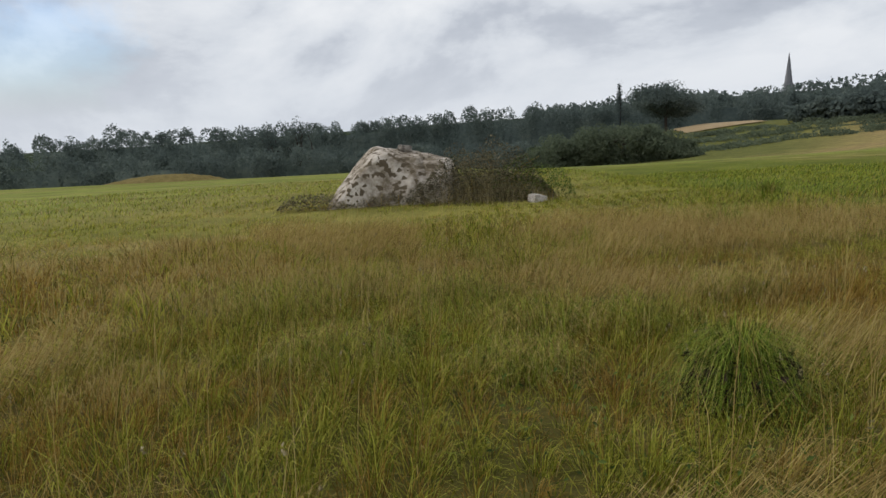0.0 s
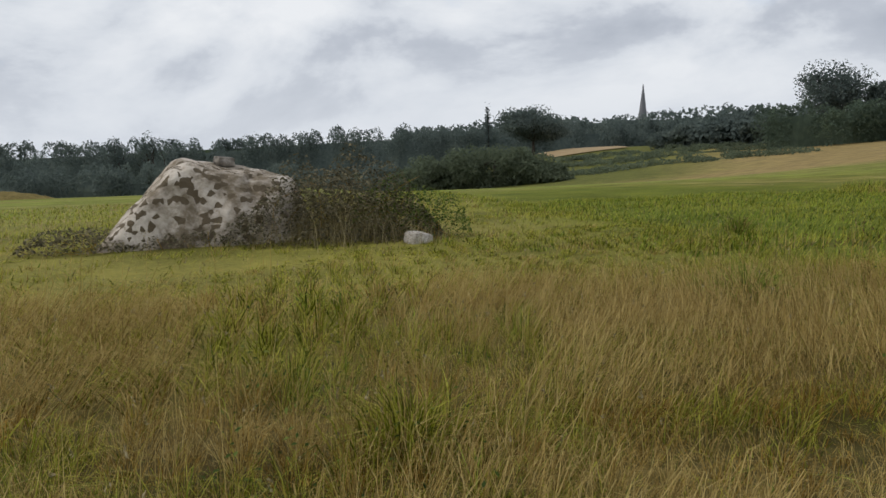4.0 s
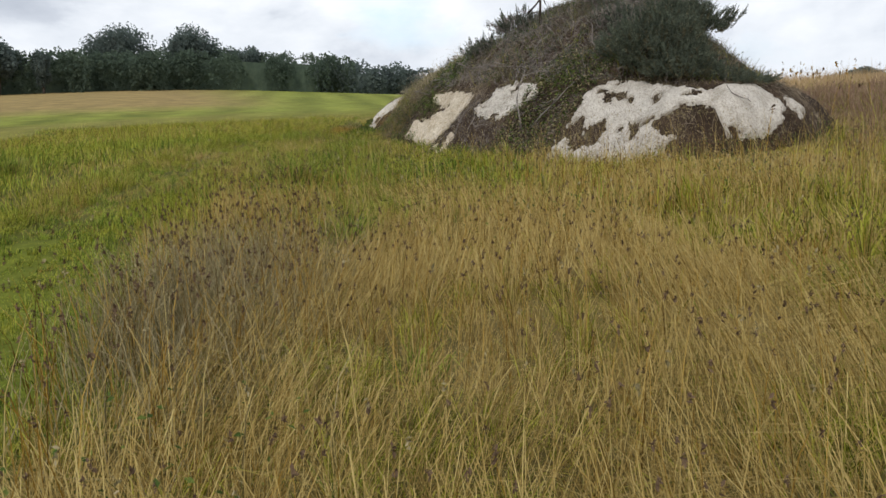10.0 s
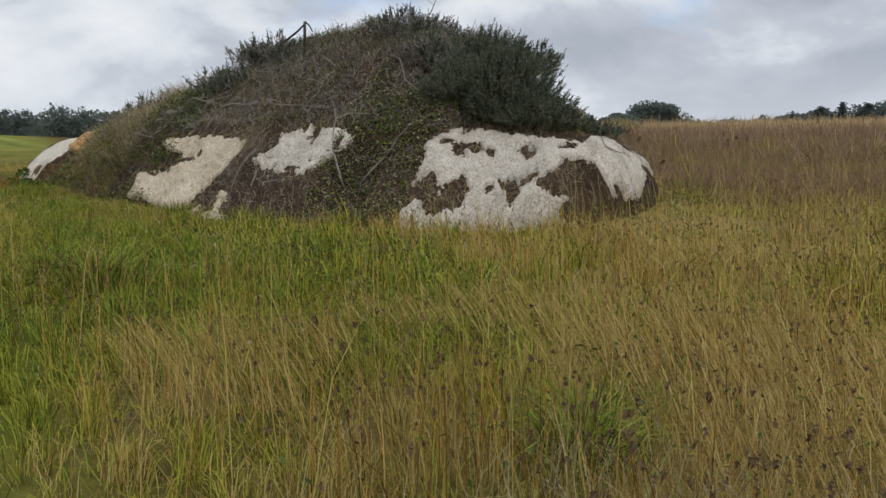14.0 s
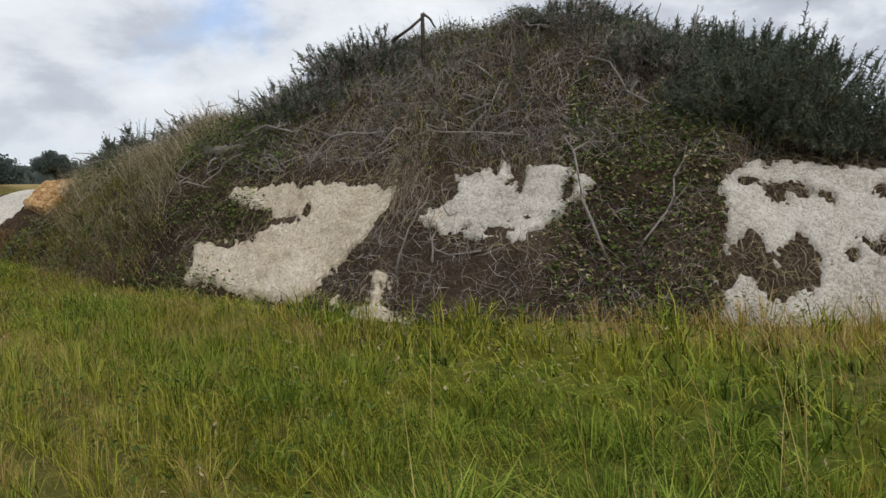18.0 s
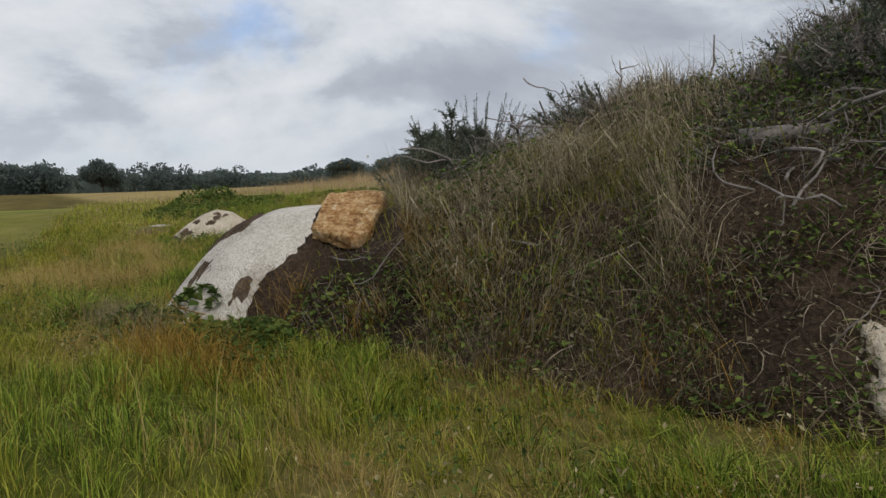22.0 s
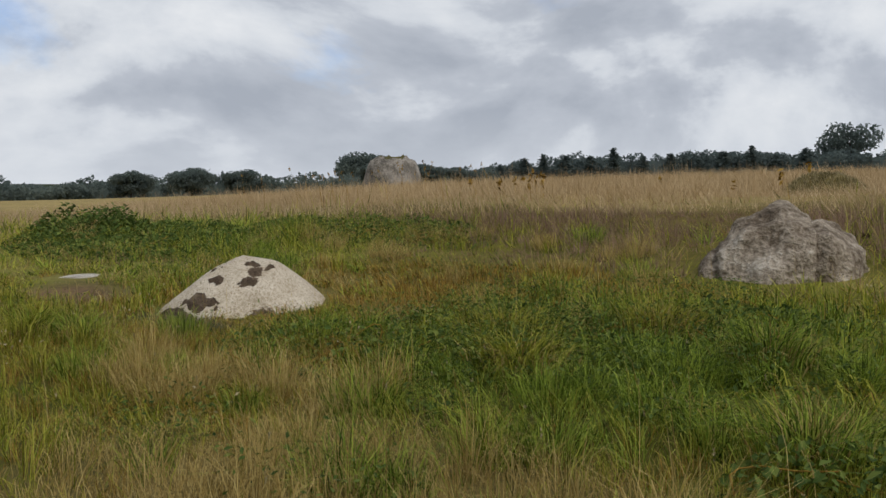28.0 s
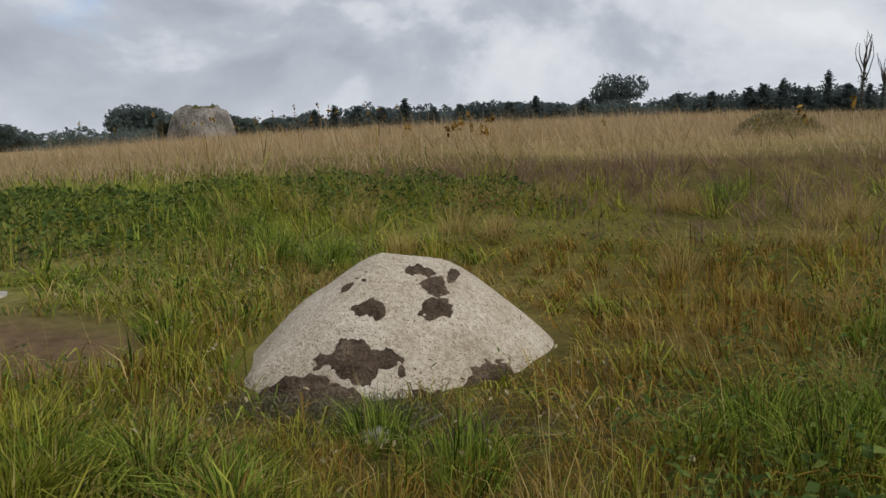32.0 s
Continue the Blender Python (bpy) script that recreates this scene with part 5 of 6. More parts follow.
def bare_tree(x, y, top, label):
    z0 = float(land(x, y))
    t = tagged(thing("bare_tree", x, y, z0 - 0.1), label, "tree")
    H = top - z0
    part("trunk", tubes_mesh("trunk", [(bent((x, y, z0 - 0.1), (x, y, z0 + H * 0.55), 0.02, 6, 0.01), 0.3, 0.14)], M_BARK, 7), t)
    for i in range(9):
        a, k = rng.uniform(0, 6.28), rng.uniform(0.4, 0.6)
        q = np.array([x + 1.3 * math.cos(a), y + 1.3 * math.sin(a), z0 + H * rng.uniform(0.82, 1.0)])
        part("limb", tubes_mesh("limb", [(bent((x, y, z0 + H * k), q, 0.06, 7, 0.02), 0.12, 0.03)], M_BARK, 5), t)
    C = np.array([x, y, z0]) + np.stack([rng.normal(0, 0.35, 160), rng.normal(0, 0.35, 160), rng.uniform(0, 0.5 * H, 160)], 1)
    part("ivy", leaves_mesh("ivy", C, rng.uniform(0.3, 0.7, 160), M_LEAF_HAZY, 1.2), t, "dark ivy up the trunk")


bare_tree(17.5, -137, 17.2, "tall leafless tree with upswept limbs and ivy")
bare_tree(14.6, -137, 13.8, "slimmer leafless tree beside the tall one")


def wood(name, line, depth, n, leaf, label, category="wood", bottom=None, uneven=1.3, material=None):
    """A belt of trees or a hedge too far off to count: leaf clumps under an uneven top line of (x, y, top)."""
    L = np.array(line, float)
    seg = np.hypot(*np.diff(L[:, :2], axis=0).T)
    s = np.append(0, np.cumsum(seg))
    cx, cy = 20.0, 8.0
    # rounded crowns in ranks, the front ones lower
    m = int(s[-1] / (2.6 * leaf + 0.9) * 2.2)
    d, back = rng.uniform(0, s[-1], m), rng.uniform(0, 1, m)
    x, y, top = (np.interp(d, s, L[:, i]) for i in range(3))
    away = np.hypot(x - cx, y - cy)
    x, y = x + (x - cx) / away * back * depth, y + (y - cy) / away * back * depth
    z0 = land(x, y) - 0.3
    top = top + uneven * (0.5 * wave(d, back * 9, 0.12, 90) + 0.3 * wave(d, back * 9, 0.4, 91)) + rng.normal(0, 0.25 * uneven, m)
    top = z0 + np.maximum(top - z0, 1.0) * (0.78 + 0.22 * back ** 0.5)
    R = rng.uniform(2.0, 4.5, m) * leaf + 0.6
    k = rng.choice(m, n, p=R**2 / (R**2).sum())
    q = rng.normal(0, 1, (n, 3))
    q[:, 2] = np.abs(q[:, 2]) * rng.choice([1, 1, 1, -0.6], n)
    q /= np.linalg.norm(q, axis=1)[:, None]
    q *= (rng.uniform(0.78, 1.06, n) * (1 + 0.16 * ripple(q + k[:, None], 5, 96)))[:, None]
    tall = np.minimum(np.maximum(top - z0, 0.5), 3.2 * R)
    Cc = np.stack([x[k] + q[:, 0] * R[k], y[k] + q[:, 1] * R[k], top[k] - tall[k] * 0.5 + q[:, 2] * tall[k] * 0.5], 1)
    low = rng.uniform(0, 1, n) < 0.12
    Cc[low, 2] = (z0[k] + (top[k] - z0[k]) * rng.uniform(0, 0.6, n))[low]
    # the dark thick of it behind the outer leaves
    m = 240
    e = np.linspace(0, s[-1], m)
    bx, by, bt = (np.interp(e, s, L[:, i]) for i in range(3))
    aw = np.hypot(bx - cx, by - cy)
    bx, by = bx + (bx - cx) / aw * depth * 0.45, by + (by - cy) / aw * depth * 0.45
    g0 = land(bx, by) - 0.5
    rows = np.array([0.0, 0.3, 0.6, 0.8])
    hz = g0[:, None] + (bt - 0.8 * uneven - g0)[:, None] * rows[None]
    jig = 0.5 * leaf * wave(e[:, None] + 0 * rows, 9 * rows[None] + 0 * e[:, None], 1.7, 95)
    core = np.stack([bx[:, None] + jig, by[:, None] + jig, hz + 0.4 * jig], -1)
    tagged(new(name + "_thick", mesh_np(name, core.reshape(-1, 3), grid_faces(m, 4), material or M_LEAF_HAZY)), "dense shadowed inside of " + label, category, kind="stuff")
    return tagged(new(name, leaves_mesh(name, Cc, rng.uniform(0.6, 1.5, n) * leaf, material or M_LEAF_HAZY, 1.2, 0.8)), label, category, kind="stuff")


wood("woodland", [(-130, 75, -1), (-90, 100, -1.6), (-61, 118, -2.4), (-48, 124, -3.6), (-37, 128, -4.4), (-28, 130, -4.4), (-9, 133, -5.8), (8, 133, -6.0), (30, 135, -5.5)], 16, 76000, 0.37, "dense dark green wood beyond the mown field", uneven=2.2)
wood("woodland", [(-110, 235, -3), (-54, 258, -3.2), (-33, 261, -3.2), (-8, 263, -2.0), (18, 263, -0.6), (37, 261, -0.9), (54, 258, -0.7), (81, 251, -0.4), (110, 242, -0.5), (150, 225, 1)], 30, 70000, 0.6, "wooded hillside beyond the valley", uneven=2.6)
wood("hedge", [(71, 160, -1.8), (76, 154, 0.0), (80, 150, 1.0), (82, 138, 1.2)], 12, 11000, 0.9, "dark scrub hedge round the far field")
wood("hedge", [(68, 118, 2.4), (87, 104, 3.9), (97, 95, 5.0), (108, 81, 6.3), (112, 74, 6.7), (121, 57, 7.4), (132, 45, 7.6), (138, 38, 7.6), (141, 20, 6.6)], 10, 56000, 0.4, "thick dark green hedge along the field edge", uneven=0.8, material=M_HEDGE)
wood("hedge", [(141, 24, 6.2), (155, 14, 5.4), (165, 2, 4.6), (172, -14, 4.4), (176, -24, 4.6), (172, -38, 3.6), (168, -57, 2.8)], 12, 24000, 0.55, "dark hedge running down the slope")
wood("hedge", [(168, -50, 1.6), (161, -60, 2.0), (152, -72, 2.7), (146, -80, 3.0), (139, -90, 3.2), (131, -99, 3.8), (140, -130, 4.0), (134, -158, 5.5)], 12, 24000, 0.55, "dark hedge beyond the tan field")
wood("woodland", [(142, -158, 6.2), (134, -163, 7.8), (110, -175, 9.8), (81, -185, 10.4), (66, -190, 10.0), (49, -192, 10.4), (27, -192, 12.2), (10, -191, 11.6), (-20, -185, 11.6)], 22, 36000, 0.7, "dark belt of trees under the conifers", material=M_NEEDLE_HAZY)
wood("woodland", [(420, -90, 0), (400, -160, 1), (360, -230, 2.5), (330, -270, 4)], 60, 6000, 3.5, "hazy woods in the distance")
wood("woodland", [(380, 270, 9), (300, 330, 8), (250, 420, 7), (180, 500, 3), (60, 560, -3)], 60, 12000, 2.6, "woods under the church on the far rise", uneven=2.5)

# low scrub lines on the slope beyond the field
for (x0, y0), (x1, y1), up in (((34, 122), (66, 106), 1.0), ((40, 142), (74, 126), 1.3), ((48, 158), (78, 142), 1.2)):
    k = np.linspace(0, 1, 9)
    lx, ly = x0 + (x1 - x0) * k, y0 + (y1 - y0) * k + 2.5 * np.sin(k * 9 + x0)
    wood("scrub", list(zip(lx, ly, land(lx, ly) + 0.7 * up)), 7, 5000, 0.34, "low olive scrub on the slope beyond the field", "scrub", uneven=0.6, material=M_LEAF_PALE)

# the far church spire
spire = tagged(thing("church_spire", 410.6, 975.1, -14), "slender grey stone church spire far off above the trees", "church spire")
bm = bmesh.new()
bmesh.ops.create_cone(bm, segments=8, radius1=6.5, radius2=0.35, depth=46, cap_ends=True, matrix=Matrix.Translation((410.6, 975.1, 17)))
me = bpy.data.meshes.new("steeple")
bm.to_mesh(me)
bm.free()
me.materials.append(M_SPIRE)
part("steeple", me, spire)
bm = bmesh.new()
bmesh.ops.create_cube(bm, size=1, matrix=Matrix.LocRotScale((410.6, 975.1, -10), None, (12, 12, 16)))
me = bpy.data.meshes.new("belfry")
bm.to_mesh(me)
bm.free()
me.materials.append(M_SPIRE)
part("belfry", me, spire)

# a pale stubble field on the far hillside
fu, fv = np.meshgrid(np.linspace(-1, 1, 25), np.linspace(0, 1, 9), indexing="ij")
far_field = np.stack([60 + 9 * fu + 3 * fv, 172 + 2 * fu + 28 * fv, 0 * fu], -1)
far_field[..., 2] = land(far_field[..., 0], far_field[..., 1]) + 0.25
tagged(new("far_field", mesh_np("far_field", far_field.reshape(-1, 3), grid_faces(25, 9), M_TAN, True)), "pale tan stubble field on the far slope", "field", kind="structure")

# ---- grass ----
YL = ([-20, -10, 0, 5, 8, 10, 11, 13, 18, 24, 30, 60], [12.6, 13.2, 13.4, 12.9, 12.0, 11.65, 11.8, 12.4, 12.7, 12.4, 12.4, 13])
VERGE = ([0, 8, 17, 30, 41, 60], [16.0, 14.9, 15.3, 16.7, 17.1, 18.5])


def sward(x, y):
    """What grows where: shares of green, straw, russet and lush grass, and its height."""
    n1, n2 = wave(x, y, 0.55, 101), wave(x, y, 1.7, 102)
    north = smooth(-0.5, 0.5, y - np.interp(x, *YL) + 0.25 * n2)
    east = smooth(28.5, 30.5, x + 0.4 * n2) * (0.15 + 0.85 * smooth(-1.5, 4, y + n1))
    near = (1 - smooth(8.5, 11, y)) * (1 - smooth(5.5, 9, x))
    front = smooth(12.6, 15.4, x + 0.8 * n1) * smooth(8.3, 9.6, y + 0.4 * n2) * (1 - east)
    south = (1 - smooth(1.5, 5, y + 0.8 * n1)) * smooth(7, 14, x + 1.6 * n1 + n2)
    verge = np.exp(-((y - np.interp(x, *VERGE) - 0.3 * n2) / 0.45) ** 2) * smooth(2, 8, x)
    spots = np.clip(1.3 - np.hypot((x - 6.3) / 1.1, (y - 9.9) / 0.7), 0, 1) + np.clip(1.2 - np.hypot((x - 7.1) / 0.7, (y - 5.7) / 0.6), 0, 1) + np.clip(1.2 - np.hypot((x - 9.9) / 0.8, (y - 7.0) / 0.5), 0, 1)
    gold = np.clip(1.25 - np.hypot((x - 13.0) / 2.4, (y - 9.9) / 1.5), 0, 1) + np.clip(1.2 - np.hypot((x - 8.8) / 1.0, (y - 11.1) / 0.5), 0, 1)
    tan = (1 - smooth(-5.5, -2.0, y + 0.10 * (x - 40) + 0.9 * n1)) * smooth(29, 38, x)
    rank = np.clip(1.4 - np.hypot((x - 33.6) / 1.9, (y - 7.3) / 1.7), 0, 1)
    thick = np.clip(1.3 - np.hypot((x - 43.5) / 5.0, (y - 2.6) / 2.6), 0, 1)
    n3 = wave(x, y, 3.4, 103)
    green = 0.46 + 0.26 * n1 + 0.22 * n3
    straw = 0.44 - 0.2 * n1 - 0.2 * n3 + 0.14 * n2
    rus = 0.13 - 0.14 * n1 + 0.1 * n2
    lush = 0.1 + 0.4 * np.maximum(n2 - 0.25, 0)
    h = 0.37 + 0.08 * n2
    mixes = [(near, 0.48 + 0.3 * n1 + 0.25 * n3, 0.36 - 0.2 * n1 - 0.2 * n3 + 0.25 * n2, 0.58 - 0.3 * n2, 0.12 + 0.12 * n2, 0.34), (south, 0.14, 0.16 + 0.12 * n1, 0.85, 0.03, 0.5), (np.minimum(gold, 0.85), 0.2 + 0.15 * n3, 0.62, 0.4 + 0.2 * n2, 0.02, 0.46), (north, 0.6, 0.42 - 0.34 * smooth(2, 8, x) + 0.12 * n1, 0.04, 0.14 + 0.42 * smooth(2, 8, x) + 0.15 * n2, 0.13), (verge, 0.45, 0.4 + 0.2 * n3, 0.1, 0.3, 0.36), (np.minimum(spots, 1), 0.3, 0.08, 0.0, 0.7, 0.36),
             (front, 0.56 + 0.25 * n3, 0.3 + 0.28 * n1 - 0.15 * n3, 0.14 + 0.2 * n2 - 0.1 * n3, 0.46 + 0.4 * n2, 0.25)]
    ex = x - 33
    straw_e = np.clip(1 - np.hypot((x - 33.0) / 2.0, (y - 11.0) / 1.4), 0, 1) * 3
    red_e = np.clip(1.3 - np.hypot((x - 36.0) / 2.9, (y - 6.4) / 3.4), 0, 1) * 0.8
    mixes.append((east, 0.5 + 0.2 * n2, 0.32 + 0.2 * n1 + 0.16 * n3 + straw_e, 0.28 + red_e + 0.2 * n2, 0.32 - 0.25 * red_e + 0.24 * n1, 0.26 + 0.14 * np.minimum(straw_e, 1) - 0.04 * np.minimum(red_e, 1)))
    mixes.append((tan, 0.05, 0.95, 0.2 + 0.15 * n1, 0.0, 0.66))
    mixes.append((rank, 0.3, 0.08 + 0.1 * n3, 0.02, 0.75, 0.42 + 0.08 * n3))
    mixes.append((thick, 0.5, 0.25 + 0.1 * n2, 0.05, 0.5, 0.42))
    for m, g, s, r, l, hh in mixes:
        green, straw, rus, lush, h = (a * (1 - m) + b * m for a, b in ((green, g), (straw, s), (rus, r), (lush, l), (h, hh)))
    W = np.maximum(np.stack([green, straw, rus, lush]), 0.01) ** 2.2
    # short grass before the rounded hump
    h = h * (1 - 0.6 * np.exp(-(((x - 35.1) / 1.5) ** 2)) * smooth(-12, -10, y) * smooth(1, -2, y))
    return W / W.sum(0), np.maximum(h, 0.08)


ROUTE = np.array([(-1, -3), (0.3, 3), (0.8, 6.5), (3, 8.7), (8, 11.8), (13, 13.7), (20, 13.9), (28, 13.8), (36, 11.2)], float)


def route_side(x, y):
    """Distance from the line walked, and whether a place lies on its right."""
    best, right = np.full(x.shape, 1e9), np.zeros(x.shape, bool)
    for (x0, y0), (x1, y1) in zip(ROUTE[:-1], ROUTE[1:]):
        ex, ey = x1 - x0, y1 - y0
        k = np.clip(((x - x0) * ex + (y - y0) * ey) / (ex * ex + ey * ey), 0, 1)
        d = np.hypot(x - x0 - k * ex, y - y0 - k * ey)
        side = (ex * (y - y0) - ey * (x - x0)) < 0
        right = np.where(d < best, side, right)
        best = np.minimum(best, d)
    return best, right


DOMES = [WHITE, DOME, DARK, TOWER, FIRST, FIRST_B]


def free(x, y):
    """Off the mound, the boulders and the bare soil."""
    u, v = to_uv(x, y)
    ok = within(u, v, FOOT) < 0.06
    for d in DOMES:
        ok &= np.hypot(x - d.px, y - d.py) > d.foot(np.arctan2(y - d.py, x - d.px)) * 0.97
    ok &= np.hypot((x - 39.9) / 0.9, (y - 7.7) / 0.55) > 1
    ok &= np.hypot(x - 40.95, y - 7.1) > 0.5
    ok &= np.hypot((x - 37.55) / 0.5, (y - 8.1) / 0.16) > 1
    return ok


KINDS = [("green_grass", M_GREEN, "soft green grass blades"), ("straw_grass", M_STRAW, "dry straw-coloured grass"), ("russet_grass", M_RUSSET, "short russet-brown grass"), ("lush_grass", M_LUSH, "lush dark green grass")]


def sow(x0, x1, y0, y1, per_m2, keep, width, segs, tall=1.0, cell=0.0, straw=None, brown=None):
    n = int((x1 - x0) * (y1 - y0) * per_m2)
    x, y = rng.uniform(x0, x1, n), rng.uniform(y0, y1, n)
    frayed = (x > x0 + 1.2 + wave(y, x, 0.7, 181)) & (x < x1 - 1.2 - wave(y, x, 0.7, 182)) & (y > y0 + 1.2 + wave(x, y, 0.7, 183)) & (y < y1 - 1.2 - wave(x, y, 0.7, 184))
    k = keep(x, y) & frayed
    x, y = x[k], y[k]
    k = free(x, y) & (rng.uniform(0, 1, len(x)) > 0.55 * np.clip(1.5 - np.hypot((x - 33.6) / 1.9, (y - 7.3) / 1.8), 0, 1))
    x, y = x[k], y[k]
    lot = rng.uniform(0, 1, len(x))
    if cell:
        # blades stand in clumps, each of one kind, and arch away from its middle
        i, j = np.floor(x / cell), np.floor(y / cell)
        h1, h2, h3 = (np.mod(np.sin(i * a + j * b) * 43758.5, 1) for a, b in ((12.9898, 78.233), (39.346, 11.135), (73.156, 52.235)))
        cx, cy = (i + 0.2 + 0.6 * h1) * cell, (j + 0.2 + 0.6 * h2) * cell
        pull = rng.uniform(0.35, 1.0, len(x))
        dx, dy = x - cx, y - cy
        x, y = cx + dx * pull, cy + dy * pull
        out, far = np.arctan2(dy, dx), np.hypot(dx, dy) * pull / cell
        W, h = sward(cx, cy)
        W2, h_own = sward(x, y)
        own = rng.uniform(0, 1, len(x)) < 0.55
        W = np.where(own, W2, W)
        lot = np.where(own, lot, h3)
        # wind and rain have laid swathes of it over, all one way
        flat = smooth(-0.2, 0.6, wave(x, y, 1.25, 161))
        h = (0.4 * h + 0.6 * h_own) * (0.55 + 0.7 * h2) * (1.08 - 0.35 * far) * (1 - 0.15 * flat)
        way = wave(x, y, 0.8, 112) * 1.7 + wave(x, y, 2.6, 113) * 0.8
        k = 0.2 + 0.5 * flat
        lean = np.arctan2(far * np.sin(out) + k * np.sin(way), far * np.cos(out) + k * np.cos(way)) + rng.normal(0, 1.15, len(x))
        bend = np.clip(0.42 + 0.5 * far + 0.6 * flat + 0.25 * smooth(12, 8, x) + rng.normal(0, 0.4, len(x)), 0.02, 1.65)
    else:
        W, h = sward(x, y)
        lean = wave(x, y, 2.2, 112) * 2.2 - 0.3 + rng.normal(0, 1.1, len(x))
        bend = np.clip(rng.normal(0.6, 0.35, len(x)), 0.02, 1.3)
        h = h * (1 + 0.38 * wave(x, y, 5.5, 111))
    h = h * (1 + 0.32 * wave(x, y, 6.5, 114) * smooth(13.5, 16, x))
    kind = (lot[None] > np.cumsum(W, 0)).sum(0).clip(0, 3)
    h = h * rng.uniform(0.4, 1.1, len(x)) * tall
    h = h * (0.5 + 0.5 * smooth(0.1, 0.5, route_side(x, y)[0]))  # trodden along the line walked
    for i, (name, m, label) in enumerate(KINDS):
        s = kind == i
        if s.sum() < 20:
            continue
        P = np.stack([x[s], y[s], land(x[s], y[s]) - 0.02], 1)
        hh = h[s] * (1.0, 0.98, 0.8, 0.9)[i]
        w = width * rng.uniform(0.6, 1.4, len(P)) * (1.0, 0.75, 0.8, 1.3)[i]
        tagged(new(name, blades_mesh(name, P, hh, w, lean[s], np.minimum(bend[s] * (1.15, 1.0, 0.95, 1.2)[i], 1.5), straw if straw and i == 1 else brown if brown and i == 2 else m, segs)), label + " covering the rough field", "grass", kind="stuff")


def near_side(a, b, left=1.2):
    def keep(x, y):
        d, r = route_side(x, y)
        return (d >= a) & (d < b) & (r | (d < left) | ((y > 3) & (x < 6)))
    return keep


sow(-6, 41, -3, 18, 1900, near_side(0.0, 3.4), 0.0041, 2, 0.95, 0.26)
sow(-8, 44, -3, 22, 640, near_side(3.4, 7.2), 0.0094, 2, 1.0, 0.32)
sow(33, 42, 4, 11, 700, near_side(2.4, 8.0), 0.0062, 2, 1.0, 0.30)
sow(-14, 52, -8, 30, 330, near_side(7.2, 13.0), 0.014, 1, 1.05, 0.45, None, M_MAUVE)
sow(4, 44, 12, 26, 260, lambda x, y: (lambda s: ~s[1] & (s[0] >= 1.2))(route_side(x, y)), 0.015, 1)
far_side = near_side(13.0, 30.0)
sow(-25, 75, -30, 45, 66, lambda x, y: far_side(x, y) & (x < 32), 0.022, 1, 1.05, 0, M_TAN, M_MAUVE)
sow(-25, 75, -30, 45, 66, lambda x, y: far_side(x, y) & (x >= 32), 0.022, 1, 1.05, 0, M_TAN, M_TAN)
sow(26, 85, -50, 0, 52, near_side(22.0, 60.0), 0.030, 1, 1.05, 0, M_TAN, M_TAN)
sow(-30, 60, -45, 0, 7, near_side(30.0, 70.0), 0.10, 1, 1.1, 0, M_TAN, M_MAUVE)


# the turf under the blades takes the same colours, darker near the walk
def paint_ground():
    me = ground.data
    co = np.zeros(len(me.vertices) * 3, np.float32)
    me.vertices.foreach_get("co", co)
    x, y = co[0::3], co[1::3]
    W, h = sward(x, y)
    cols = np.array([(0.17, 0.175, 0.028), (0.36, 0.275, 0.12), (0.12, 0.09, 0.028), (0.10, 0.14, 0.018)])
    C = np.tensordot(W.T, cols, 1)
    # brown base near the walk, darkened for the shade between dense blades
    gap_shade = ((1 - smooth(2.5, 5, route_side(x, y)[0])) * smooth(43, 40, x) * smooth(0.14, 0.3, h))[:, None]
    C = C * (1 - 0.6 * gap_shade) + np.array([0.045, 0.036, 0.015]) * 0.6 * gap_shade
    far = smooth(24, 42, np.hypot(x - 20, y - 8))
    r = np.hypot(x, y - 5)
    yaw = np.degrees(np.arctan2(x, y - 5))
    band = np.clip(smooth(62, 76, r + 3 * wave(r, yaw * 0.1, 0.9, 123)) * smooth(14, 34, yaw) + 0.35 * smooth(0.1, 0.7, wave(r, yaw * 0.1, 0.5, 121)), 0, 1)[:, None]
    band = band * (1 - smooth(72, 80, yaw) * (1 - smooth(94, 100, yaw)))[:, None]
    mown = 0.88 + 0.16 * np.sin((y - 0.13 * x) * 1.25 + 0.8 * wave(x, y, 0.05, 124)) + 0.1 * wave(x, y, 0.18, 125)
    field = np.array([0.235, 0.262, 0.058]) * mown[:, None] * (1 - band) + np.array([0.30, 0.222, 0.10]) * band
    far = far * smooth(0, 6, y - np.where(x > 55, 0, 7))
    C = C * (1 - far[:, None]) + field * far[:, None]
    fringe = (smooth(90, 105, r) * (y > 40) * (1 - smooth(22, 30, yaw)))[:, None]
    C = C * (1 - fringe) + np.array([0.135, 0.14, 0.04]) * fringe
    woods = smooth(150, 260, np.hypot(x - 20, y - 8))[:, None]
    C = C * (1 - woods) + np.array([0.03, 0.045, 0.018]) * woods
    bare = smooth(1.05, 0.8, np.hypot((x - 39.9) / 0.95, (y - 7.7) / 0.6))[:, None]
    C = C * (1 - bare) + np.array([0.16, 0.105, 0.06]) * bare
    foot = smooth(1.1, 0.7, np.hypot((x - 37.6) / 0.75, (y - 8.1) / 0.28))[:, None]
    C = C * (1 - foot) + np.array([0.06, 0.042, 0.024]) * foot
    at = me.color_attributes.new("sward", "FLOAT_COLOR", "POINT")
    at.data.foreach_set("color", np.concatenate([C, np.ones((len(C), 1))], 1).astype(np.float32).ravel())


paint_ground()

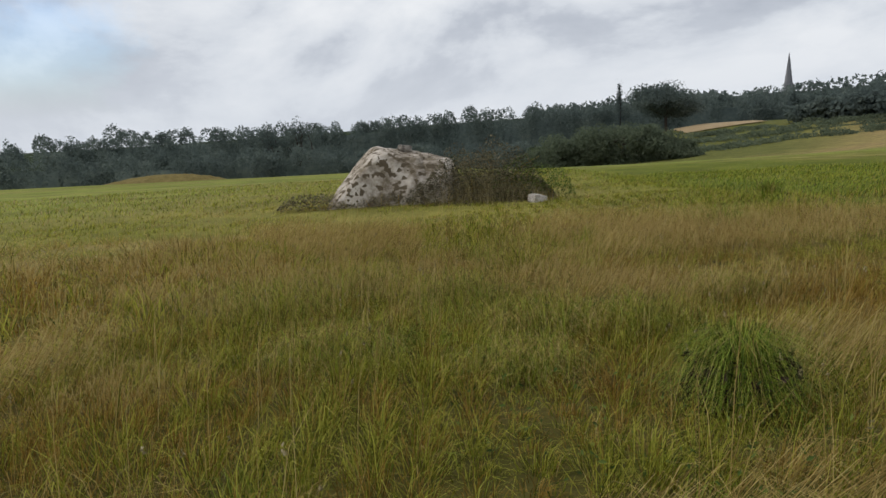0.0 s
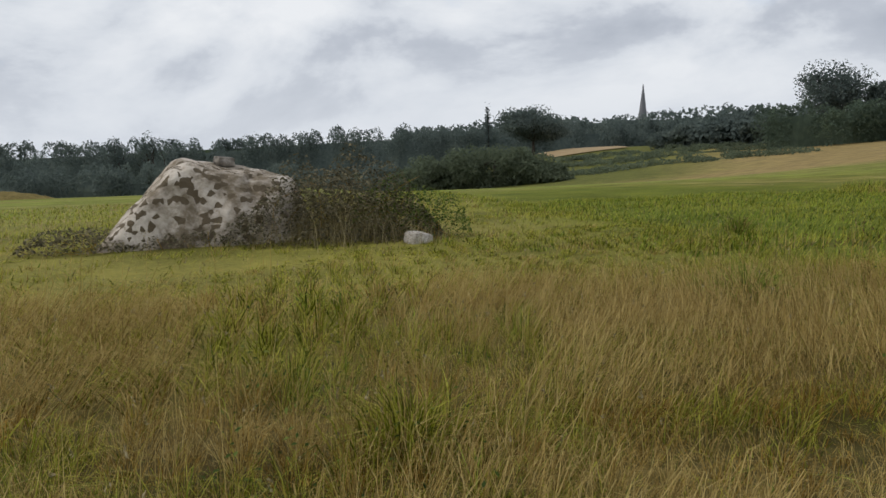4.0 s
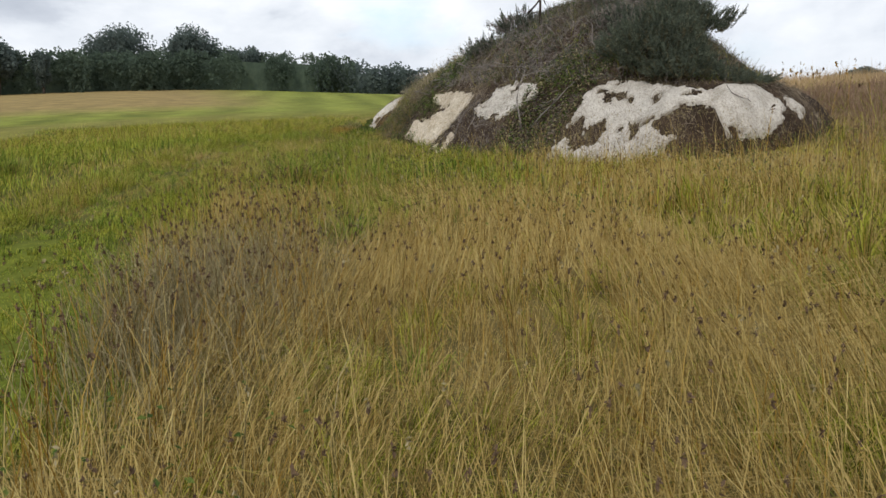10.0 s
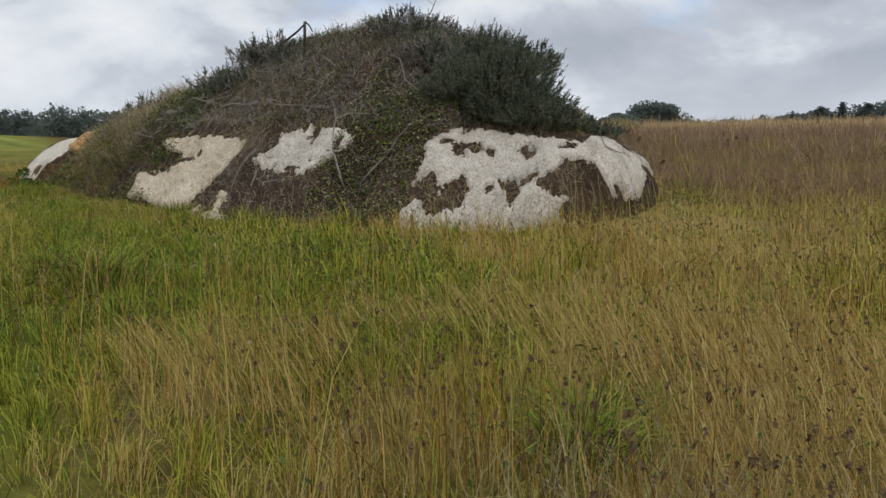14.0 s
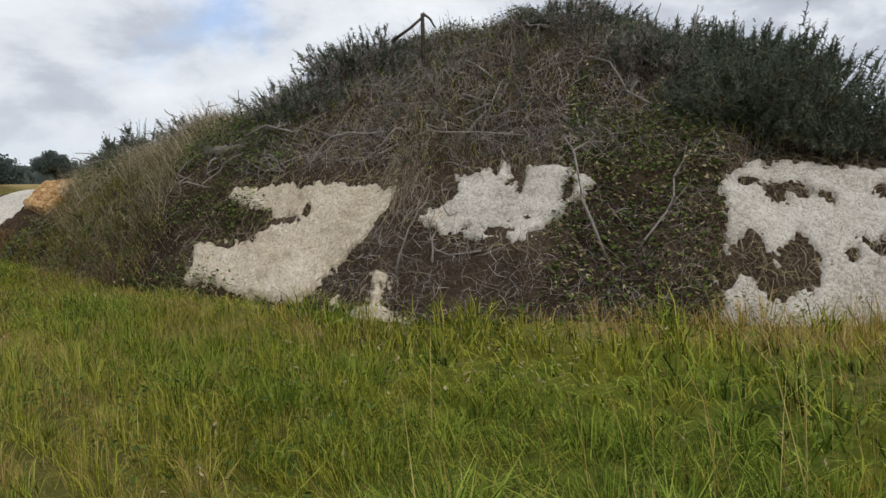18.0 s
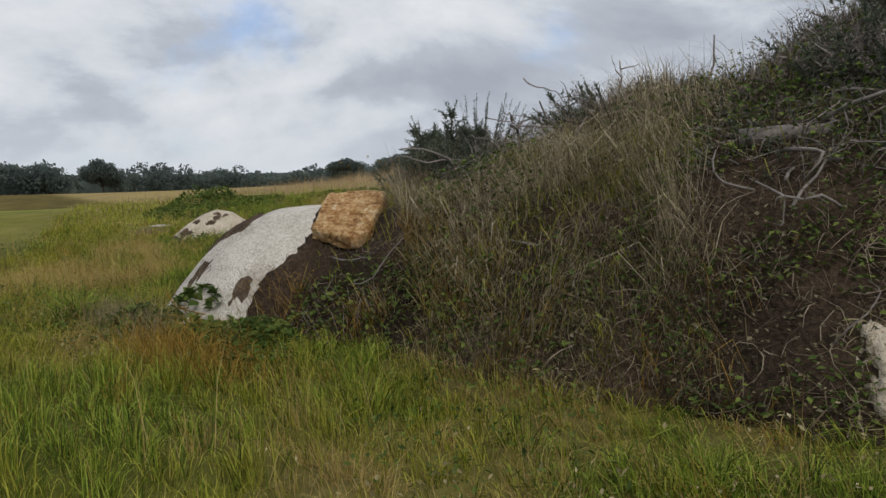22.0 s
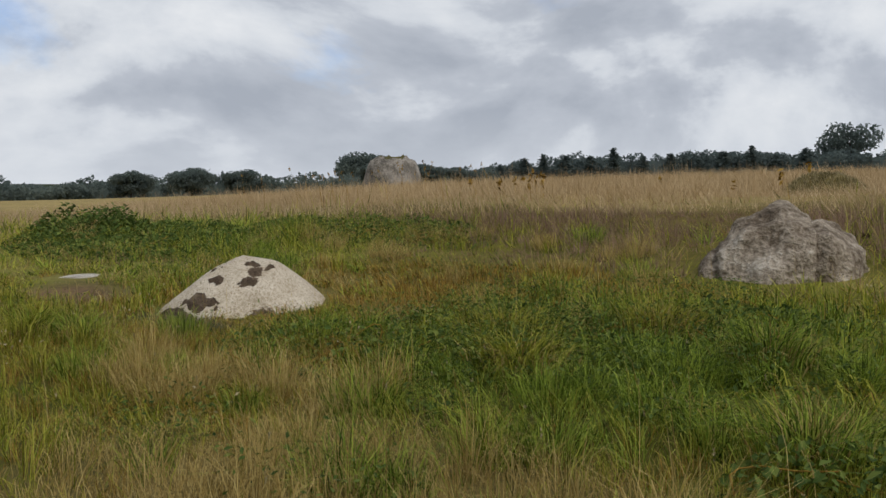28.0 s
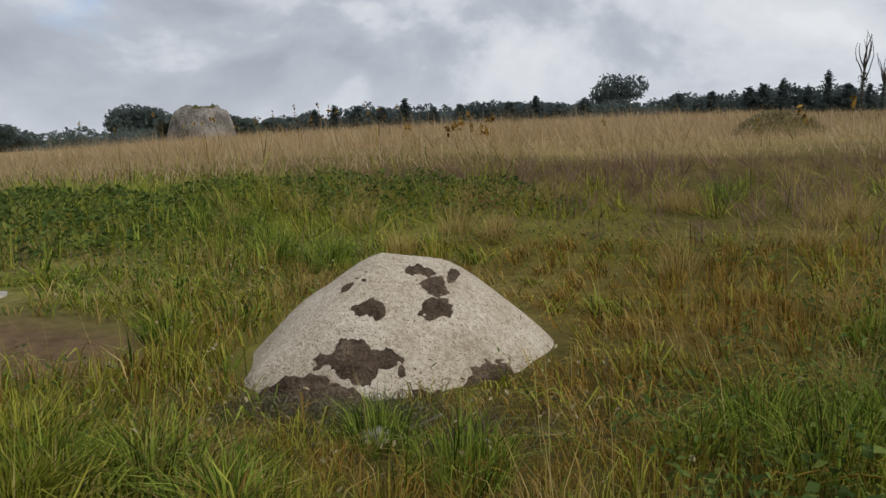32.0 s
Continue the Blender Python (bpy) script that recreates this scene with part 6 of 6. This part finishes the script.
# tussocks standing out of the meadow
def tussocks(name, spots, count, reach, h0, h1, width, material, label):
    """spots: (x, y, half width, half depth, how many)."""
    C = np.concatenate([np.stack([rng.normal(x, sx, n), rng.normal(y, sy, n)], 1) for x, y, sx, sy, n in spots])
    C = C[free(C[:, 0], C[:, 1]) & (route_side(C[:, 0], C[:, 1])[0] > 1.0)]
    size = rng.uniform(0.65, 1.25, len(C))
    i = np.repeat(np.arange(len(C)), count)
    a, k = rng.uniform(0, 6.28, len(i)), np.sqrt(rng.uniform(0, 1, len(i)))
    x, y = C[i, 0] + np.cos(a) * k * reach * size[i], C[i, 1] + np.sin(a) * k * reach * size[i]
    P = np.stack([x, y, land(x, y) - 0.02], 1)
    tall = rng.uniform(h0, h1, len(i)) * size[i] * (1.1 - 0.4 * k)
    tagged(new(name, blades_mesh(name, P, tall, rng.uniform(0.6, 1.4, len(i)) * width, a + rng.normal(0, 1.0, len(i)), np.clip(0.2 + 0.8 * k + rng.normal(0, 0.25, len(i)), 0.02, 1.6), material)), label, "grass", kind="stuff")


tussocks("green_tussocks", [(32.4, 8.4, 1.5, 1.4, 46), (31.0, 10.2, 0.9, 0.8, 16), (35.8, 8.6, 1.2, 0.8, 18), (39, 6.0, 1.5, 1.5, 14)], 300, 0.17, 0.15, 0.4, 0.0055, M_LUSH, "lush green grass tussocks in the meadow")
tussocks("green_tussocks", [(21, 11.4, 3.0, 0.4, 70), (16.2, 10.6, 1.3, 0.5, 26)], 200, 0.15, 0.08, 0.26, 0.0045, M_LUSH, "low green tufts before the mound's foot")
tussocks("straw_tussocks", [(31.3, 11.3, 0.5, 0.5, 14), (35.3, 9.5, 0.45, 0.35, 16), (36.0, 5.0, 2.0, 1.5, 16), (38.5, 3.0, 2.5, 1.5, 18)], 200, 0.15, 0.2, 0.5, 0.0036, M_STRAW, "dry golden grass tussocks in the meadow")

# tall seeding stalks, dark knapweed heads and docks
def stalks(name, n, x0, x1, y0, y1, hmin, hmax, r, head, material, head_mat, label, test=None, thick=1.0):
    x, y = rng.uniform(x0, x1, n), rng.uniform(y0, y1, n)
    k = free(x, y) & (test(x, y) if test else True) & (route_side(x, y)[0] > 0.55)
    x, y = x[k], y[k]
    P = np.stack([x, y, land(x, y) - 0.02], 1)
    h, lean, bend = rng.uniform(hmin, hmax, len(x)), rng.uniform(-1.2, 1.8, len(x)), rng.uniform(0.05, 0.5, len(x))
    tagged(new(name, blades_mesh(name, P, h, np.full(len(x), r * 2), lean, bend, material)), label, "grass stalks", kind="stuff")
    tip = P + np.stack([np.cos(lean) * bend * h, np.sin(lean) * bend * h, h * (1 - 0.32 * bend**2)], 1)
    m = 7
    off = rng.normal(0, 1, (len(x), m, 3)) * np.array([0.35, 0.35, 1.0]) * (head[:, None] if isinstance(head, np.ndarray) else head)
    C = (tip[:, None] - [0, 0, head * 0.8] + off * 0.6).reshape(-1, 3)
    tagged(new(name + "_heads", leaves_mesh(name, C, rng.uniform(0.7, 1.3, len(C)) * head * thick, head_mat, 1.3, 0.5)), label, "seed heads", kind="stuff")


stalks("seed_stalks", 4200, -4, 18, -1, 13.5, 0.55, 0.95, 0.0018, 0.013, M_STRAW, M_WEED, "tall pale seeding grass stalks", lambda x, y: y < np.interp(x, *YL))
stalks("seed_stalks", 800, 16, 40, 3, 13, 0.35, 0.7, 0.0017, 0.012, M_STRAW, M_WEED, "slender pale seeding grass stalks")
stalks("knapweed", 4200, 5, 17, 3.5, 13.2, 0.35, 0.62, 0.002, 0.013, M_RUSSET, M_HEAD, "dark brown knapweed heads on thin stems", lambda x, y: (y < np.interp(x, *YL)) & (wave(x, y, 1.1, 131) > -0.3), 1.4)
stalks("knapweed", 1300, 8.6, 13.6, 10.6, 12.9, 0.4, 0.72, 0.0025, 0.013, M_RUSSET, M_HEAD, "brown knapweed standing by the mown strip", lambda x, y: np.hypot((x - 11.1) / 1.9, (y - 11.45) / 0.65) + 0.3 * wave(x, y, 3, 133) < 1, 1.5)
P = np.stack([rng.normal(11.1, 0.75, 5200), rng.normal(11.45, 0.32, 5200), np.zeros(5200)], 1)
P = P[P[:, 1] < np.interp(P[:, 0], *YL) + 0.25]
P[:, 2] = land(P[:, 0], P[:, 1]) - 0.02
tagged(new("dead_knapweed", blades_mesh("dead_knapweed", P, rng.uniform(0.2, 0.66, len(P)), rng.uniform(0.002, 0.005, len(P)), rng.uniform(0, 6.28, len(P)), rng.uniform(0.1, 1.1, len(P)), M_WEED)), "brown withered knapweed stems beside the mown strip", "weeds", kind="stuff")
stalks("dock_stalks", 60, 10, 32, -2, 5.5, 0.6, 0.95, 0.006, 0.06, M_RUSSET, M_HEAD, "rusty brown dock spikes among tall grass", None, 1.0)
stalks("dock_stalks", 26, 42, 50, -8, -3, 0.8, 1.2, 0.007, 0.07, M_RUSSET, M_RUSSET, "rusty brown dock spikes at the tan field's edge", None, 1.0)
stalks("dock_stalks", 160, 34, 46, -9, -4, 0.4, 0.75, 0.006, 0.08, M_RUSSET, M_RUSSET, "rusty brown bracken and docks", lambda x, y: wave(x, y, 0.9, 141) > 0.35, 1.6)


def mop(x, y, r, h, pale=False):
    """A dense tussock whose blades all arch out and down over a dark heart."""
    z = float(land(x, y)) - 0.02
    t = tagged(thing("grass_tussock", x, y, z), "loose pale tussock of arching yellow-green sedge" if pale else "round mop-headed tussock of arching green sedge", "grass tussock", "tussocks in the field")
    counts, spread = ((260, 560, 420), 0.75) if pale else ((1500, 420, 220), 0.2)
    for (name, m, label), count in zip((("foliage", M_LUSH, ""), ("pale_foliage", M_GREEN, "yellow-green blades"), ("dead_foliage", M_STRAW, "dry straw blades")), counts):
        a = rng.uniform(0, 6.28, count)
        out = np.stack([np.cos(a), np.sin(a), 0 * a], 1)
        reach, rise, w = r * rng.uniform(0.25, 1.15, count), h * rng.uniform(0.35, 1.1, count), rng.uniform(0.0025, 0.005, count)
        side = np.stack([-np.sin(a), np.cos(a), 0 * a], 1) * (w / 2)[:, None]
        base = np.array([x, y, z]) + np.stack([rng.normal(0, 0.5, count), rng.normal(0, 0.5, count), 0 * a], 1) * spread * r
        swerve = rng.normal(0, 45, count)
        rows = []
        for k in (0.0, 0.25, 0.5, 0.75, 1.0):
            c = base + out * (reach * k ** 1.3)[:, None] + side * (swerve * k * k)[:, None] + np.array([0, 0, 1.0]) * (rise * (1 - (1 - 1.75 * k) ** 2))[:, None]
            rows += [c - side * (1.05 - 0.8 * k), c + side * (1.05 - 0.8 * k)]
        b = (np.arange(count) * 10)[:, None]
        part(name, mesh_np(name, np.stack(rows, 1).reshape(-1, 3), np.concatenate([b + [i, i + 1, i + 3, i + 2] for i in (0, 2, 4, 6)], 0), m), t, label)

    if pale:
        return
    # dead leaves in soil colour, so the hollow under the blades looks shaded
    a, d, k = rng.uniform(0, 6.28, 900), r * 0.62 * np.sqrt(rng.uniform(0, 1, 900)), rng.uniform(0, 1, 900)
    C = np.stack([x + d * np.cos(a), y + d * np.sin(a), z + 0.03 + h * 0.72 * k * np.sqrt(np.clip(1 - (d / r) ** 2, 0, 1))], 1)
    part("heart", leaves_mesh("heart", C, rng.uniform(0.04, 0.08, 900), M_SOIL), t, "dead leaves coloured dark for the tussock's shaded hollow")


def tussock(x, y, r, h, material, label, n=700):
    z = float(land(x, y))
    t = tagged(thing("grass_tussock", x, y, z), label, "grass tussock", "tussocks in the field")
    for name, m, share, lift in (("foliage", material, 0.7, 1.0), ("dead_foliage", M_STRAW, 0.3, 0.85)):
        k = int(n * share)
        a, d = rng.uniform(0, 6.28, k), r * 0.5 * np.abs(rng.normal(0, 0.6, k))
        P = np.stack([x + d * np.cos(a), y + d * np.sin(a) * 0.8, np.full(k, z - 0.03)], 1)
        part(name, blades_mesh(name, P, h * lift * rng.uniform(0.4, 1.15, k), rng.uniform(0.005, 0.011, k), a + rng.normal(0, 0.7, k) + 0.3, np.clip(rng.normal(0.75, 0.35, k), 0.05, 1.3), m), t, "dry straw blades" if m is M_STRAW else "")


RUSH = "dense dark green rush tussock in rough grass"
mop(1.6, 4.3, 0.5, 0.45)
for x, y, r, h in [(-1.5, 7.3, 0.55, 0.36), (0.1, 7.7, 0.5, 0.34), (0.7, 6.4, 0.5, 0.32), (1.5, 6.2, 0.4, 0.32), (-0.8, 5.6, 0.4, 0.26), (0.5, 5.2, 0.36, 0.24), (-0.8, 8.2, 0.45, 0.34), (2.6, 7.4, 0.4, 0.3), (6.9, 5.7, 0.5, 0.42), (9.9, 7.0, 0.45, 0.36)]:
    mop(x, y, r * 1.25, h, True)
for x, y, r, h in [(7.0, 5.9, 0.5, 0.5), (17.4, 11.85, 0.55, 0.5), (18.0, 12.1, 0.4, 0.42), (33.2, 6.8, 0.7, 0.42), (34.2, 7.5, 0.8, 0.42), (33.6, 8.3, 0.6, 0.4), (31.6, 9.2, 0.5, 0.4), (13.0, 10.8, 0.4, 0.4), (10.5, 7.0, 0.5, 0.45), (12.4, 5.4, 0.6, 0.5),
                   (4.1, 11.9, 0.5, 0.45), (6.6, 16.5, 0.35, 0.4), (20.5, 17.0, 0.4, 0.4), (0.9, 9.3, 0.45, 0.4), (32.2, 7.4, 0.5, 0.42), (29.6, 12.0, 0.45, 0.4)]:
    tussock(x, y, r, h, M_LUSH if rng.uniform() < 0.7 else M_GREEN, RUSH, int(800 * r / 0.5))
for x, y, r, h in [(38.6, 8.9, 0.6, 0.34), (38.0, 8.9, 0.5, 0.3), (38.2, 9.3, 0.55, 0.34), (37.5, 9.1, 0.4, 0.28), (38.9, 9.3, 0.5, 0.34)]:
    tussock(x, y, r, h, M_GREEN if x > 38.1 else M_LUSH, "lush bright green grass tuft by the domed boulder", int(900 * r / 0.5))

# straw beaten flat in patches
def lodged(n, x0, x1, y0, y1):
    x, y = rng.uniform(x0, x1, n), rng.uniform(y0, y1, n)
    k = free(x, y) & (wave(x, y, 1.25, 161) > 0.15) & (y < np.interp(x, *YL) - 0.3)
    x, y = x[k], y[k]
    P = np.stack([x, y, land(x, y) + rng.uniform(0.05, 0.2, len(x))], 1)
    tagged(new("lodged_straw", blades_mesh("lodged_straw", P, rng.uniform(0.14, 0.34, len(x)), rng.uniform(0.002, 0.004, len(x)), wave(x, y, 0.8, 112) * 1.7 + rng.normal(0, 0.55, len(x)), rng.uniform(1.2, 1.75, len(x)), M_STRAW)), "pale straw beaten flat among the grass", "straw", kind="stuff")


lodged(170000, -3, 15, -1, 13)

# low broad-leaved herbs matted through the meadow
def herbs(n, x0, x1, y0, y1, size, test, material, label):
    x, y = rng.uniform(x0, x1, n), rng.uniform(y0, y1, n)
    k = free(x, y) & test(x, y)
    x, y = x[k], y[k]
    W, h = sward(x, y)
    C = np.stack([x, y, land(x, y) + h * rng.uniform(0.15, 0.85, len(x))], 1)
    tagged(new("meadow_herbs", leaves_mesh("meadow_herbs", C, rng.uniform(0.5, 1.4, len(x)) * size, material, 0.8, 0.5)), label, "herbs", kind="stuff")


herbs(60000, 15, 41, 4, 12.6, 0.035, lambda x, y: wave(x, y, 1.5, 171) > 0.15, M_BRAMBLE, "small broad-leaved green herbs matted in the meadow grass")
herbs(24000, 15, 41, 4, 12.6, 0.03, lambda x, y: wave(x, y, 1.3, 172) > 0.3, M_WEED, "withered brown herbs in the meadow grass")
herbs(26000, 30.8, 37, 4.8, 10.2, 0.036, lambda x, y: (np.hypot((x - 33.8) / 2.4, (y - 7.4) / 2.1) + 0.3 * wave(x, y, 2, 174) < 1) & (wave(x, y, 4.5, 175) > -0.1), M_BRAMBLE, "rank broad-leaved weeds beside the domed boulder")
herbs(24000, 0, 15, -1, 13, 0.03, lambda x, y: wave(x, y, 1.3, 173) > 0.25, M_BRAMBLE, "green herbs low in the rough grass")


# the bramble thicket east of the domed boulder
def thicket(x, y, rx, ry, h, n, size, label, turn=0.0, material=None, over=None):
    a, k = rng.uniform(0, 6.28, n), np.sqrt(rng.uniform(0, 1, n))
    px, py = rx * k * np.cos(a), ry * k * np.sin(a)
    c, s = math.cos(turn), math.sin(turn)
    X, Y = x + px * c - py * s, y + px * s + py * c
    base = np.maximum(land(X, Y), over.z(X, Y)) if over else land(X, Y)
    Z = base + h * (1 - k**3.4) * (0.66 + 0.42 * wave(X, Y, 2.6, 151)) * rng.uniform(0.35, 1.05, n) + 0.03
    z0 = float(land(x, y))
    t = tagged(thing("bramble_bush", x, y, z0), label, "bramble", "brambles in the field")
    part("foliage", leaves_mesh("foliage", np.stack([X, Y, Z], 1), rng.uniform(0.6, 1.3, n) * size, material or M_BRAMBLE, 0.8, 0.7), t, "brown-green small leaves" if material else "dark green toothed leaves")
    lines = []
    for i in range(14):
        j, m = rng.randint(n, size=2)
        k = min(0.5, 0.5 / (math.hypot(X[m] - X[j], Y[m] - Y[j]) + 1e-6))
        ex, ey = X[j] + (X[m] - X[j]) * k, Y[j] + (Y[m] - Y[j]) * k
        lines.append((bent((X[j], Y[j], base[j]), (ex, ey, max(Z[j], float(land(ex, ey)) + 0.1)), 0.2), 0.006, 0.003))
    for line in lines:
        part("cane", tubes_mesh("cane", [line], M_RUSSET, 4), t)


thicket(44.2, 3.9, 3.6, 2.2, 0.3, 5600, 0.08, "low dark green bramble thicket beside bare ground", -0.35)
thicket(40.6, 1.9, 3.2, 1.4, 0.36, 3200, 0.065, "low bramble thicket mixed with grass", -0.2)
thicket(46.5, 3.4, 1.6, 1.2, 0.6, 2200, 0.10, "dark bramble clump by the tan field", 0)
thicket(29.1, 11.74, 0.75, 0.27, 0.24, 620, 0.085, "bramble creeping over the white outcrop's foot", -0.3, None, WHITE)
thicket(28.4, 11.58, 0.75, 0.26, 0.12, 240, 0.11, "large-leaved bramble creeping along the white outcrop's foot", 0.1, None, WHITE)
thicket(27.2, 11.72, 0.65, 0.28, 0.16, 520, 0.06, "dark bramble at the soil bank's foot", 0.1)
for x, y, rx, ry, n in ((34.0, 7.6, 1.5, 1.2, 2200), (33.0, 6.4, 1.0, 0.9, 1000), (35.2, 8.6, 0.9, 0.7, 300), (31.2, 9.6, 0.7, 0.6, 600)):
    thicket(x, y, rx, ry, 0.36, n, 0.055, "patch of broad-leaved green weeds in lush grass", 0.2)
for x, y, sx, sy, m, label in ((29.0, 11.85, 0.45, 0.12, M_WEED, "withered weeds before the white outcrop"), (27.3, 12.0, 0.5, 0.16, M_RUSSET, "rusty dead weeds below the soil bank")):
    P = np.stack([rng.normal(x, sx, 1500), rng.normal(y, sy, 1500), np.zeros(1500)], 1)
    P[:, 2] = land(P[:, 0], P[:, 1]) - 0.02
    tagged(new("dead_weeds", blades_mesh("dead_weeds", P, rng.uniform(0.12, 0.4, 1500), rng.uniform(0.002, 0.005, 1500), rng.uniform(0, 6.28, 1500), rng.uniform(0.3, 1.5, 1500), m)), label, "weeds", kind="stuff")
# the scrubby bush by the first boulder
thicket(27.6, 11.5, 0.7, 0.35, 0.24, 1000, 0.06, "dark bramble on the soil beside the white outcrop", 0.1)
thicket(0.8, 17.95, 1.75, 1.15, 1.5, 11000, 0.055, "dense brown-green scrub bush leaning on the boulder", 0.1, M_SCRUB)
thicket(-2.6, 17.6, 0.9, 0.5, 0.45, 1200, 0.06, "low brown scrub before the boulder", 0, M_SCRUB)
thicket(-1.2, 17.45, 0.8, 0.3, 0.35, 700, 0.05, "low brown scrub along the boulder's foot", 0, M_SCRUB)
P = np.stack([1.05 + rng.normal(0, 0.75, 1800), 17.8 + rng.normal(0, 0.5, 1800), np.full(1800, -0.66)], 1)
tagged(new("dead_scrub", blades_mesh("dead_scrub", P, rng.uniform(0.25, 0.75, 1800) * np.exp(-((P[:, 0] - 1.05) / 1.3) ** 2), rng.uniform(0.006, 0.012, 1800), rng.uniform(0, 6.28, 1800), rng.uniform(0.1, 0.6, 1800), M_WEED)), "grey dead stems standing in the scrub bush", "dead stems", kind="stuff")
thicket(1.95, 17.75, 1.0, 0.6, 1.05, 2400, 0.05, "small green bush at the scrub's edge", 0)
a, k = rng.uniform(0, 6.28, 5000), np.sqrt(rng.uniform(0, 1, 5000)) * 1.4
P = np.stack([HUMP.px + k * np.cos(a), HUMP.py + k * np.sin(a), np.zeros(5000)], 1)
P[:, 2] = HUMP.z(P[:, 0], P[:, 1]) - 0.02
tagged(new("hump_grass", blades_mesh("hump_grass", P, rng.uniform(0.06, 0.18, 5000), rng.uniform(0.012, 0.025, 5000), rng.uniform(0, 6.28, 5000), rng.uniform(0.2, 1.2, 5000), M_WEED)), "brown grass on the rounded hump", "grass", kind="stuff")
P = np.stack([rng.normal(37.55, 0.5, 2600), rng.normal(8.08, 0.16, 2600), np.zeros(2600)], 1)
P[:, 2] = land(P[:, 0], P[:, 1]) - 0.02
P = P[DOME.z(P[:, 0], P[:, 1]) < P[:, 2] + 0.08]
tagged(new("dead_grass_fringe", blades_mesh("dead_grass_fringe", P, rng.uniform(0.03, 0.14, len(P)), rng.uniform(0.003, 0.007, len(P)), rng.uniform(0, 6.28, len(P)), rng.uniform(0.8, 1.7, len(P)), M_SCRUB)), "dead roots and thatch at the domed boulder's foot", "dead grass", kind="stuff")
p = np.array([37.25, 8.2, float(land(37.25, 8.2)) + 0.03])
stick = tagged(thing("stick", *p), "short pale stick lying before the domed boulder", "stick")
part("wood", tubes_mesh("wood", [(bent(p, p + np.array([-0.16, -0.08, 0.05]), 0.05), 0.012, 0.008)], M_TWIG), stick)
